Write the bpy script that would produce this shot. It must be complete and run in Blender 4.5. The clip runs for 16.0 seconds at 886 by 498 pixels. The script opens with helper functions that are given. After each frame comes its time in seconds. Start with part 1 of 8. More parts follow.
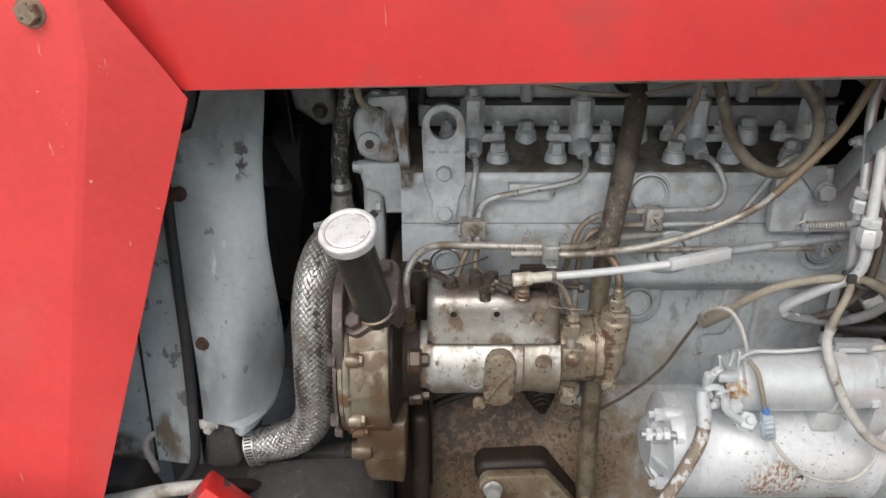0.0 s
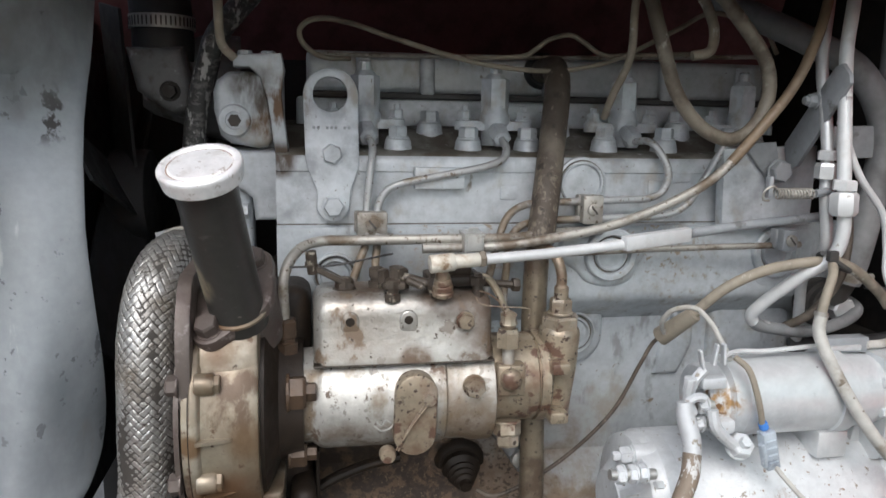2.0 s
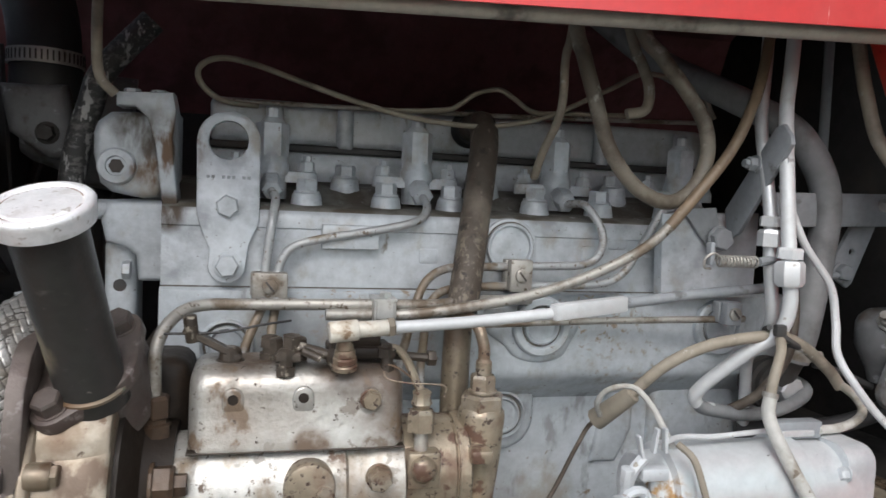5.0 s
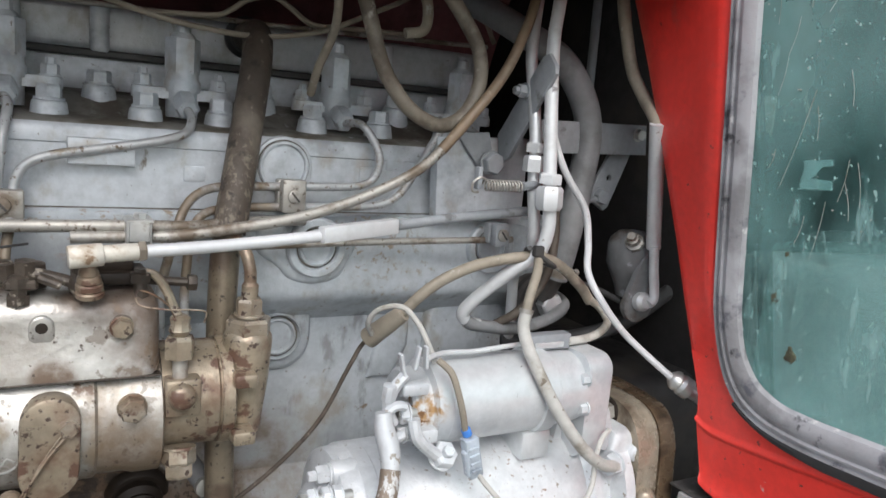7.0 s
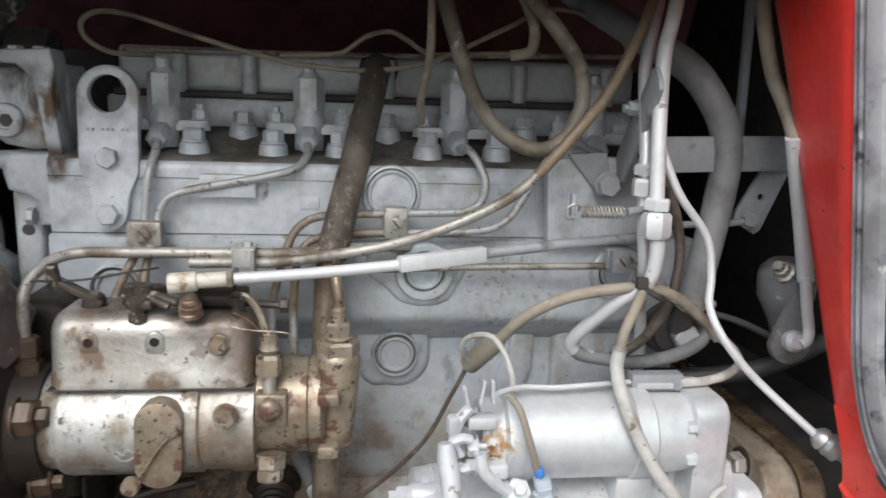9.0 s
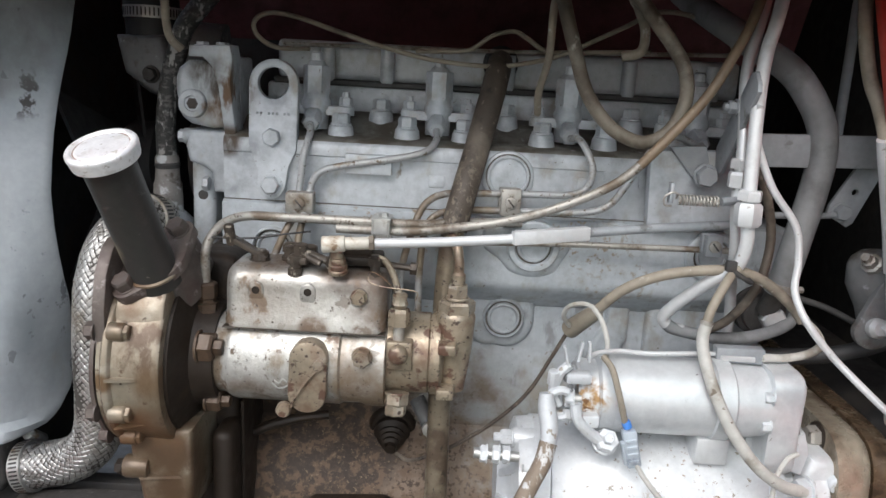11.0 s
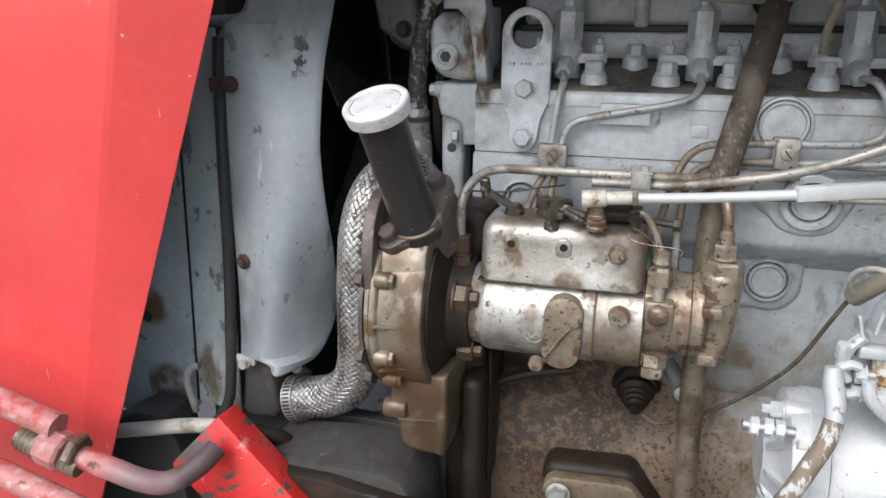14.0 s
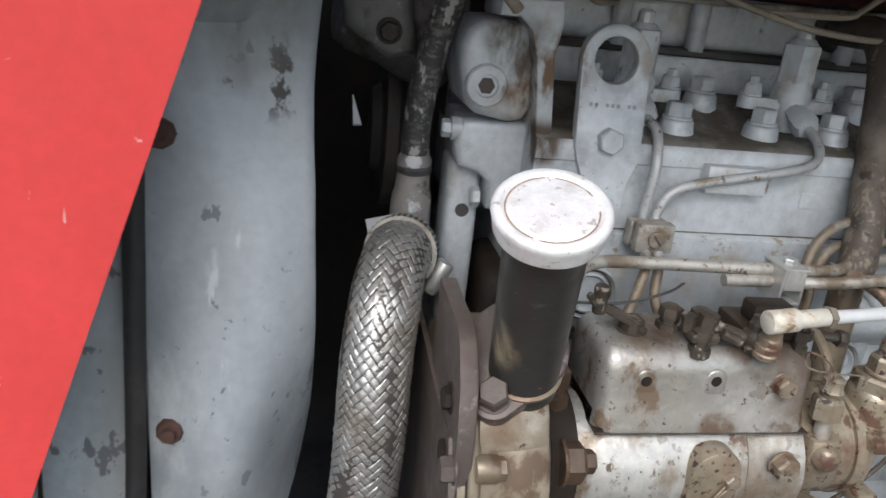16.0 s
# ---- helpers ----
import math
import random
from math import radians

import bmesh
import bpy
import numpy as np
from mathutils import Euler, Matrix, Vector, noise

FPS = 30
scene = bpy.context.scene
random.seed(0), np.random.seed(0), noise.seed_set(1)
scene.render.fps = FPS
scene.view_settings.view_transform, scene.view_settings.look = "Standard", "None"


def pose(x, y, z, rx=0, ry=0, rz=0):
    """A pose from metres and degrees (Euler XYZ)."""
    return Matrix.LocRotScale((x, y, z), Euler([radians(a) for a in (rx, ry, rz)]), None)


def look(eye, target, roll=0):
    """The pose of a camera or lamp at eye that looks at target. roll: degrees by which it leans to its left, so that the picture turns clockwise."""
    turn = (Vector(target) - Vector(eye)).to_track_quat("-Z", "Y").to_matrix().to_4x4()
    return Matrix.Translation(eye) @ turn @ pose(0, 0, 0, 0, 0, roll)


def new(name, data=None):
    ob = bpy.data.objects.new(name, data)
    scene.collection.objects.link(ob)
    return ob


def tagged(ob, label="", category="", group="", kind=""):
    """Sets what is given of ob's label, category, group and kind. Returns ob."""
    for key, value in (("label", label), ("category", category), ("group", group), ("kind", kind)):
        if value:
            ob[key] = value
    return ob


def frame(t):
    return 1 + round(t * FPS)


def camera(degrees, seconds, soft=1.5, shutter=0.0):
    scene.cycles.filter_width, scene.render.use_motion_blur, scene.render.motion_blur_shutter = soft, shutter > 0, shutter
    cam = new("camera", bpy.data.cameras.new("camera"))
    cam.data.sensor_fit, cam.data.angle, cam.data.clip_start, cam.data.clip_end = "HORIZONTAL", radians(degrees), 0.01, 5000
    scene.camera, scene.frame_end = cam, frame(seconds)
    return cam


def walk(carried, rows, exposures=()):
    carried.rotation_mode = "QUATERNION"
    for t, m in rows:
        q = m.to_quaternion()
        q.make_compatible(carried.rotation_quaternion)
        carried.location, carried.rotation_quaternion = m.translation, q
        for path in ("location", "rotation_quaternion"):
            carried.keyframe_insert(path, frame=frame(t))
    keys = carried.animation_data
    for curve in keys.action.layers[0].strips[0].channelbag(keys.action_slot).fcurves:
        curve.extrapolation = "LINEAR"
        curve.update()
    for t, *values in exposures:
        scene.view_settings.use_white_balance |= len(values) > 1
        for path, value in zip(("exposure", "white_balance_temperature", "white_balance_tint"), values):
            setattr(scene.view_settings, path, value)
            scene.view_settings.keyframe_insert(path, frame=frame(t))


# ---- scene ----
cam = camera(62.3, 16.0, shutter=0.25)
METRES, EYE, TILT, LEAN, TURN = 1.2, 1.45, -25.0, 0.0, 0.0
ROWS = [
    (0.0, 0.0, 0.0, 0.0, 0.0, 0.0, -0.0),
    (0.5, -0.0147, 0.0358, -0.0157, -1.21, 3.51, -0.1),
    (1.0, -0.0158, 0.0709, -0.0469, -4.05, 7.29, 1.11),
    (1.5, -0.0191, 0.1121, -0.0903, -8.78, 13.42, 3.3),
    (2.0, -0.0145, 0.1695, -0.1273, -9.71, 14.13, 3.22),
    (2.5, -0.0227, 0.193, -0.1497, -9.99, 16.07, 3.2),
    (3.0, -0.0197, 0.2012, -0.1505, -9.74, 18.82, 3.98),
    (5.5, 0.0365, 0.2248, -0.1169, -17.86, 20.63, 2.73),
    (6.0, 0.0496, 0.2254, -0.1157, -25.46, 19.81, 6.13),
    (6.5, 0.0449, 0.2169, -0.1179, -27.65, 16.1, 7.33),
    (7.0, 0.0467, 0.2173, -0.1179, -27.91, 12.18, 6.89),
    (7.5, 0.056, 0.2176, -0.1177, -27.73, 9.56, 7.02),
    (8.0, 0.0703, 0.2183, -0.1192, -26.44, 9.09, 6.87),
    (8.5, 0.1283, 0.2091, -0.1076, -16.95, 12.65, 3.73),
    (9.0, 0.1586, 0.182, -0.1063, -7.26, 13.46, 1.18),
    (9.5, 0.1571, 0.1507, -0.1134, -2.86, 12.54, -1.53),
    (12.0, 0.1226, 0.1083, -0.1182, 3.55, 11.39, -4.44),
    (12.5, 0.108, 0.1051, -0.1119, 9.43, 12.0, -7.12),
    (13.0, 0.1022, 0.0961, -0.1175, 14.41, 10.16, -7.76),
    (13.5, 0.1031, 0.0967, -0.1186, 15.42, 7.33, -7.08),
    (14.0, 0.1, 0.1208, -0.1227, 14.63, 6.35, -6.77),
    (14.5, 0.1074, 0.1536, -0.0955, 14.36, 5.09, -7.74),
    (15.0, 0.0073, 0.1844, -0.058, 9.63, 3.63, -6.66),
    (15.5, -0.1265, 0.2441, -0.0263, -2.38, 2.37, -6.56),
    (16.0, -0.1532, 0.2914, -0.0198, -10.07, 4.03, -1.66),
]
walk(cam, [(t, pose(0, 0, EYE, TILT, LEAN, TURN) @ pose(METRES * x, METRES * y, METRES * z, 90 + pitch, roll, yaw)) for t, x, y, z, yaw, pitch, roll in ROWS],
     [(0.0, -0.12, 6900, 10), (0.5, -0.08, 6850, 10), (1.0, -0.02, 6620, 10), (3.0, -0.02, 6620, 10), (5.5, 0.0, 6600, 10), (6.5, 0.04, 6600, 10), (8.0, 0.10, 6600, 10), (9.0, 0.07, 6650, 10), (12.0, 0.06, 6600, 10), (13.5, 0.12, 6580, 10), (14.5, 0.08, 6620, 10), (15.0, 0.10, 6660, 10), (16.0, 0.09, 6560, 10)])

# ---- sky and daylight: an overcast day ----
world = bpy.data.worlds.new("overcast_sky")
scene.world = world
world.use_nodes = True
wn, wl = world.node_tree.nodes, world.node_tree.links
sky = wn.new("ShaderNodeTexSky")
sky.sky_type, sky.sun_disc = "NISHITA", False
sky.sun_elevation, sky.sun_rotation = radians(45), radians(190)
sky.dust_density, sky.ozone_density = 2.0, 1.5
haze = wn.new("ShaderNodeHueSaturation")
haze.inputs["Saturation"].default_value = 0.62
wl.new(sky.outputs[0], haze.inputs["Color"])
wl.new(haze.outputs[0], wn["Background"].inputs["Color"])
wn["Background"].inputs["Strength"].default_value = 0.245
sun_data = bpy.data.lights.new("sun", "SUN")
sun_data.energy, sun_data.angle, sun_data.color = 1.7, radians(32), (0.985, 0.99, 1.0)
sun = new("sun", sun_data)
sun.matrix_world = look((-1.1, -1.7, 3.9), (0.1, 0.7, 1.1))


# ---- mesh helpers ----
WORLD = {}


def vec(p):
    return Vector(p)


def frame_of(axis):
    a = Vector(axis).normalized()
    h = Vector((0, 0, 1)) if abs(a.z) < 0.9 else Vector((1, 0, 0))
    u = h.cross(a).normalized()
    return u, a.cross(u), a


def b_box(bm, lo, hi, bevel=0.0, seg=2, m=None):
    lo, hi = Vector(lo), Vector(hi)
    c, s = (lo + hi) / 2, hi - lo
    mat4 = Matrix.Translation(c) @ Matrix.Diagonal((s.x, s.y, s.z, 1))
    if m is not None:
        mat4 = m @ mat4
    r = bmesh.ops.create_cube(bm, size=1.0, matrix=mat4)
    if bevel:
        edges = list({e for v in r["verts"] for e in v.link_edges})
        bmesh.ops.bevel(bm, geom=edges, offset=bevel, segments=seg, profile=0.5, affect="EDGES")


def b_lathe(bm, origin, axis, profile, n=28, sweep=None):
    """A turned body: profile rows of (height along axis, radius)."""
    u, v, a = frame_of(axis)
    o = Vector(origin)
    rings = []
    for h, r in profile:
        if r <= 1e-6:
            rings.append([bm.verts.new(o + a * h)])
        else:
            rings.append([bm.verts.new(o + a * h + (u * math.cos(t) + v * math.sin(t)) * r)
                          for t in (2 * math.pi * k / n for k in range(n))])
    for p, q in zip(rings, rings[1:]):
        if len(p) == 1 and len(q) == 1:
            continue
        for k in range(n):
            k2 = (k + 1) % n
            if len(p) == 1:
                bm.faces.new((p[0], q[k2], q[k]))
            elif len(q) == 1:
                bm.faces.new((p[k], p[k2], q[0]))
            else:
                bm.faces.new((p[k], p[k2], q[k2], q[k]))
    if len(rings[0]) > 1:
        bm.faces.new(list(reversed(rings[0])))
    if len(rings[-1]) > 1:
        bm.faces.new(rings[-1])


def b_cyl(bm, p0, p1, r, r1=None, n=24, bevel=0.0):
    p0, p1 = Vector(p0), Vector(p1)
    h = (p1 - p0).length
    r1 = r if r1 is None else r1
    if bevel:
        prof = [(0, r - bevel), (bevel * 0.3, r - bevel * 0.3), (bevel, r), (h - bevel, r1), (h - bevel * 0.3, r1 - bevel * 0.3), (h, r1 - bevel)]
    else:
        prof = [(0, r), (h, r1)]
    b_lathe(bm, p0, p1 - p0, prof, n)


def spline(pts, res=8):
    pts = [Vector(p) for p in pts]
    if len(pts) == 2:
        return [pts[0].lerp(pts[1], k / 4) for k in range(5)]
    ext = [2 * pts[0] - pts[1]] + pts + [2 * pts[-1] - pts[-2]]
    out = []
    for i in range(1, len(ext) - 2):
        p0, p1, p2, p3 = ext[i - 1:i + 3]
        for k in range(res):
            t = k / res
            out.append(0.5 * ((2 * p1) + (p2 - p0) * t + (2 * p0 - 5 * p1 + 4 * p2 - p3) * t * t + (3 * p1 - p0 - 3 * p2 + p3) * t ** 3))
    out.append(pts[-1])
    return out


def rounded(points, res=5):
    """The same outline with its corners smoothed."""
    return [(p.x, p.y) for p in spline([Vector((a, b, 0)) for a, b in points], res)]


def frames_along(path):
    t = [(path[min(i + 1, len(path) - 1)] - path[max(i - 1, 0)]).normalized() for i in range(len(path))]
    u, v, _ = frame_of(t[0])
    fr = []
    for i, d in enumerate(t):
        u = (u - d * u.dot(d)).normalized()
        fr.append((u, d.cross(u), d))
    return fr


def b_tube(bm, pts, r, n=12, res=8, caps=True):
    """A pipe, hose or wire of radius r (a number, or a function of the way along, 0 to 1)."""
    path = spline(pts, res)
    fr = frames_along(path)
    rings = []
    for i, (p, (u, v, d)) in enumerate(zip(path, fr)):
        rr = r(i / (len(path) - 1)) if callable(r) else r
        rings.append([bm.verts.new(p + (u * math.cos(a) + v * math.sin(a)) * rr) for a in (2 * math.pi * k / n for k in range(n))])
    for p, q in zip(rings, rings[1:]):
        for k in range(n):
            k2 = (k + 1) % n
            bm.faces.new((p[k], p[k2], q[k2], q[k]))
    if caps:
        bm.faces.new(list(reversed(rings[0])))
        bm.faces.new(rings[-1])


def b_prism(bm, outline, origin, u, v, w, bevel=0.0, holes=(), seg=2):
    """An outline in the plane of u and v, pushed out along w; holes go through; the far rim is bevelled."""
    o, u, v, w = Vector(origin), Vector(u), Vector(v), Vector(w)
    loops, first = [], None
    for loop in (outline, *holes):
        vs = [bm.verts.new(o + u * a + v * b) for a, b in loop]
        first = first or vs
        if holes:
            loops += [bm.edges.new((vs[i], vs[(i + 1) % len(vs)])) for i in range(len(vs))]
    if holes:
        made = bmesh.ops.triangle_fill(bm, use_beauty=True, edges=loops)
        faces = [g for g in made["geom"] if isinstance(g, bmesh.types.BMFace)]
    else:
        faces = [bm.faces.new(first)]
    ret = bmesh.ops.extrude_face_region(bm, geom=faces)
    top = [g for g in ret["geom"] if isinstance(g, bmesh.types.BMVert)]
    bmesh.ops.translate(bm, verts=top, vec=w)
    if bevel:
        tops = set(top)
        rim = [e for v0 in top for e in v0.link_edges if e.verts[0] in tops and e.verts[1] in tops
               and any(f for f in e.link_faces if any(x not in tops for x in f.verts))]
        bmesh.ops.bevel(bm, geom=list(set(rim)), offset=bevel, segments=seg, profile=0.5, affect="EDGES")


def circle(cx, cy, r, n=24, a0=0.0, a1=360.0):
    full = abs(a1 - a0) >= 360
    k = n if full else n - 1
    return [(cx + r * math.cos(radians(a0 + (a1 - a0) * i / k)), cy + r * math.sin(radians(a0 + (a1 - a0) * i / k))) for i in range(n)]


def round_rect(x0, y0, x1, y1, r, n=5):
    return (circle(x1 - r, y1 - r, r, n, 0, 90) + circle(x0 + r, y1 - r, r, n, 90, 180)
            + circle(x0 + r, y0 + r, r, n, 180, 270) + circle(x1 - r, y0 + r, r, n, 270, 360))


def link(name, bm, material, smooth=35):
    bmesh.ops.recalc_face_normals(bm, faces=bm.faces)
    xs = [v.co for v in bm.verts]
    lo = Vector((min(c.x for c in xs), min(c.y for c in xs), min(c.z for c in xs)))
    hi = Vector((max(c.x for c in xs), max(c.y for c in xs), max(c.z for c in xs)))
    c = (lo + hi) / 2
    bmesh.ops.translate(bm, verts=bm.verts, vec=-c)
    me = bpy.data.meshes.new(name)
    bm.to_mesh(me)
    bm.free()
    me.materials.append(material)
    if smooth:
        me.polygons.foreach_set("use_smooth", [True] * len(me.polygons))
        me.set_sharp_from_angle(angle=radians(smooth))
    ob = new(name, me)
    WORLD[ob.name] = c
    return ob, c


def thing(name, base, label, category, group="", kind=""):
    """An empty at the thing's base, which carries its parts."""
    ob = new(name)
    ob.empty_display_size = 0.02
    ob.location = base
    WORLD[ob.name] = Vector(base)
    return tagged(ob, label, category, group, kind)


def part(name, bm, material, parent, label="", smooth=35):
    ob, c = link(name, bm, material, smooth)
    ob.parent = parent
    ob.location = c - WORLD[parent.name]
    if label:
        tagged(ob, label)
    return ob


def single(name, bm, material, label, category, group="", kind="", smooth=35):
    ob, c = link(name, bm, material, smooth)
    ob.location = c
    return tagged(ob, label, category, group, kind)


CACHE = {}


def bolt_mesh(af, h, washer=0.0, stud=0.0, slot=False, material=None):
    """A hexagon head or nut along +z, with its washer and stud end."""
    key = (af, h, washer, stud, slot, material.name)
    if key in CACHE:
        return CACHE[key]
    bm = bmesh.new()
    z0 = 0.0
    if washer:
        b_cyl(bm, (0, 0, 0), (0, 0, h * 0.22), washer, n=20, bevel=h * 0.05)
        z0 = h * 0.2
    rc = af / math.sqrt(3)
    b_lathe(bm, (0, 0, z0), (0, 0, 1), [(0, rc), (h * 0.8, rc), (h, rc * 0.88), (h, 0)] if not stud else
            [(0, rc), (h * 0.82, rc), (h, rc * 0.88), (h, stud), (h * 1.6, stud), (h * 1.65, stud * 0.85), (h * 1.65, 0)], n=6 if not stud else 6)
    if slot:
        b_box(bm, (-rc, -af * 0.06, z0 + h), (rc, af * 0.06, z0 + h * 1.02))
    bmesh.ops.recalc_face_normals(bm, faces=bm.faces)
    me = bpy.data.meshes.new("bolt")
    bm.to_mesh(me)
    bm.free()
    me.materials.append(material)
    CACHE[key] = me
    return me


def put_mesh(name, me, parent, at, axis=(0, 0, 1), twist=0.0, label=""):
    ob = new(name, me)
    u, v, a = frame_of(axis)
    rot = Matrix((u, v, a)).transposed().to_4x4() @ Matrix.Rotation(radians(twist), 4, "Z")
    WORLD[ob.name] = Vector(at)
    ob.parent = parent
    ob.matrix_basis = Matrix.Translation(Vector(at) - WORLD[parent.name]) @ rot
    if label:
        tagged(ob, label)
    return ob


def bolt(parent, at, axis, af, h, material, washer=0.0, stud=0.0, twist=15.0, name="bolt", label=""):
    return put_mesh(name, bolt_mesh(af, h, washer, stud, False, material), parent, at, axis, twist, label)


# ---- materials ----
def material(name, base, rough=0.5, metal=0.0, layers=(), bump=((250, 0.12),), vary=0.12, coat=0.0, spec=0.5):
    """Layers: (colour, noise scale, low, high, roughness, metal, (stretch xyz), (centre, radius) of stained or shaded
    colour).
    """
    m = bpy.data.materials.new(name)
    m.use_nodes = True
    n, l = m.node_tree.nodes, m.node_tree.links
    bsdf = n["Principled BSDF"]
    geo = n.new("ShaderNodeNewGeometry")

    def noise_at(scale, detail=6.0, stretch=None, rough_=0.6):
        src = geo.outputs["Position"]
        if stretch:
            mp = n.new("ShaderNodeMapping")
            mp.inputs["Scale"].default_value = stretch
            l.new(src, mp.inputs["Vector"])
            src = mp.outputs[0]
        t = n.new("ShaderNodeTexNoise")
        t.inputs["Scale"].default_value, t.inputs["Detail"].default_value, t.inputs["Roughness"].default_value = scale, detail, rough_
        l.new(src, t.inputs["Vector"])
        return t.outputs["Fac"]

    def ramp(src, lo, hi, a=0.0, b=1.0):
        r = n.new("ShaderNodeMapRange")
        r.interpolation_type = "SMOOTHSTEP"
        for k, val in (("From Min", lo), ("From Max", hi), ("To Min", a), ("To Max", b)):
            r.inputs[k].default_value = val
        l.new(src, r.inputs["Value"])
        return r.outputs["Result"]

    def math_(op, a, b):
        q = n.new("ShaderNodeMath")
        q.operation = op
        for k, x in enumerate((a, b)):
            if isinstance(x, (int, float)):
                q.inputs[k].default_value = x
            else:
                l.new(x, q.inputs[k])
        return q.outputs[0]

    def mix(kind, f, a, b):
        q = n.new("ShaderNodeMix")
        q.data_type = kind
        ia, ib, o = (6, 7, 2) if kind == "RGBA" else (2, 3, 0)
        l.new(f, q.inputs[0])
        for k, x in ((ia, a), (ib, b)):
            if isinstance(x, tuple):
                q.inputs[k].default_value = (*x, 1)
            elif isinstance(x, (int, float)):
                q.inputs[k].default_value = x
            else:
                l.new(x, q.inputs[k])
        return q.outputs[o]

    v1 = ramp(noise_at(9, 5), 0.3, 0.7, 1 - vary, 1 + vary)
    v2 = ramp(noise_at(140, 4), 0.3, 0.7, 1 - vary * 0.6, 1 + vary * 0.6)
    tone = n.new("ShaderNodeVectorMath")
    tone.operation = "SCALE"
    tone.inputs[0].default_value = base
    l.new(math_("MULTIPLY", v1, v2), tone.inputs["Scale"])
    col, rgh, met = tone.outputs[0], ramp(noise_at(60, 5), 0.3, 0.7, rough * 0.85, min(1, rough * 1.2)), metal
    for colour, scale, lo, hi, lr, lm, stretch, stain_or_shade in layers:
        f = ramp(noise_at(scale, 8, stretch), lo, hi)
        if stain_or_shade:
            d = n.new("ShaderNodeVectorMath")
            d.operation = "DISTANCE"
            d.inputs[1].default_value = stain_or_shade[0]
            l.new(geo.outputs["Position"], d.inputs[0])
            wob = math_("ADD", d.outputs["Value"], math_("MULTIPLY", math_("SUBTRACT", noise_at(22, 5), 0.5), stain_or_shade[1] * 0.9))
            f = math_("MULTIPLY", f, ramp(wob, stain_or_shade[1], stain_or_shade[1] * 0.55, 0.0, 1.0))
        col = mix("RGBA", f, col, colour)
        rgh = mix("FLOAT", f, rgh, lr)
        met = mix("FLOAT", f, met, lm)
    l.new(col, bsdf.inputs["Base Color"])
    l.new(rgh, bsdf.inputs["Roughness"])
    if isinstance(met, (int, float)):
        bsdf.inputs["Metallic"].default_value = met
    else:
        l.new(met, bsdf.inputs["Metallic"])
    bsdf.inputs["Coat Weight"].default_value = coat
    bsdf.inputs["Coat Roughness"].default_value = 0.12
    bsdf.inputs["Specular IOR Level"].default_value = spec
    normal = None
    for scale, strength in bump:
        b = n.new("ShaderNodeBump")
        b.inputs["Strength"].default_value, b.inputs["Distance"].default_value = strength, 0.002
        l.new(noise_at(scale, 5), b.inputs["Height"])
        if normal:
            l.new(normal, b.inputs["Normal"])
        normal = b.outputs[0]
    if normal:
        l.new(normal, bsdf.inputs["Normal"])
    return m


OIL = (0.085, 0.055, 0.032)
RUST = (0.19, 0.075, 0.03)
M_RED = material("red_paint", (0.605, 0.033, 0.032), 0.36, 0, (
    ((0.50, 0.045, 0.042), 14, 0.55, 0.75, 0.5, 0, None, None),
    ((0.64, 0.10, 0.09), 5, 0.60, 0.85, 0.5, 0, (1, 1, 0.5), None),
    ((0.72, 0.34, 0.31), 70, 0.715, 0.735, 0.6, 0, (1, 1, 1), None),
    ((0.70, 0.36, 0.33), 36, 0.715, 0.725, 0.6, 0, (5, 5, 0.5), None),
    ((0.10, 0.05, 0.045), 260, 0.735, 0.75, 0.7, 0, None, None)), ((900, 0.04), (25, 0.03)), 0.06, coat=0.35)
# pinker, brighter red: the panel's sky reflection is mixed into the paint
M_RED_SKY = material("sky_tinted_red_paint", (0.745, 0.070, 0.068), 0.34, 0, (
    ((0.68, 0.13, 0.12), 6, 0.50, 0.78, 0.45, 0, (1, 1, 0.5), None),
    ((0.78, 0.40, 0.37), 75, 0.70, 0.725, 0.6, 0, (1, 1, 1), None),
    ((0.76, 0.40, 0.37), 40, 0.70, 0.71, 0.6, 0, (5, 5, 0.5), None),
    ((0.10, 0.05, 0.045), 240, 0.735, 0.75, 0.7, 0, None, None)), ((900, 0.04), (25, 0.03)), 0.06, coat=0.5)
M_RED_CAB = material("aged_red_cab_paint", (0.80, 0.046, 0.034), 0.34, 0, (
    ((0.70, 0.038, 0.028), 9, 0.46, 0.70, 0.45, 0, (1, 1, 0.5), None),
    ((0.58, 0.10, 0.085), 22, 0.60, 0.76, 0.5, 0, None, None),
    ((0.66, 0.38, 0.35), 75, 0.69, 0.72, 0.6, 0, None, None),
    ((0.09, 0.04, 0.032), 120, 0.66, 0.70, 0.7, 0, None, None)), ((700, 0.06), (40, 0.10)), 0.1, coat=0.3)
M_LEAF = material("olive_dirt", (0.085, 0.085, 0.05), 0.8, 0, (((0.04, 0.035, 0.022), 300, 0.45, 0.60, 0.8, 0, None, None), ((0.16, 0.15, 0.10), 500, 0.55, 0.65, 0.8, 0, None, None)), ((500, 0.4),))
# hood red darkened for shade and greyed for lens haze
M_RED_DARK = material("shaded_red_inner_paint", (0.17, 0.062, 0.064), 0.6, 0, (((0.11, 0.045, 0.046), 20, 0.45, 0.65, 0.8, 0, None, None),))
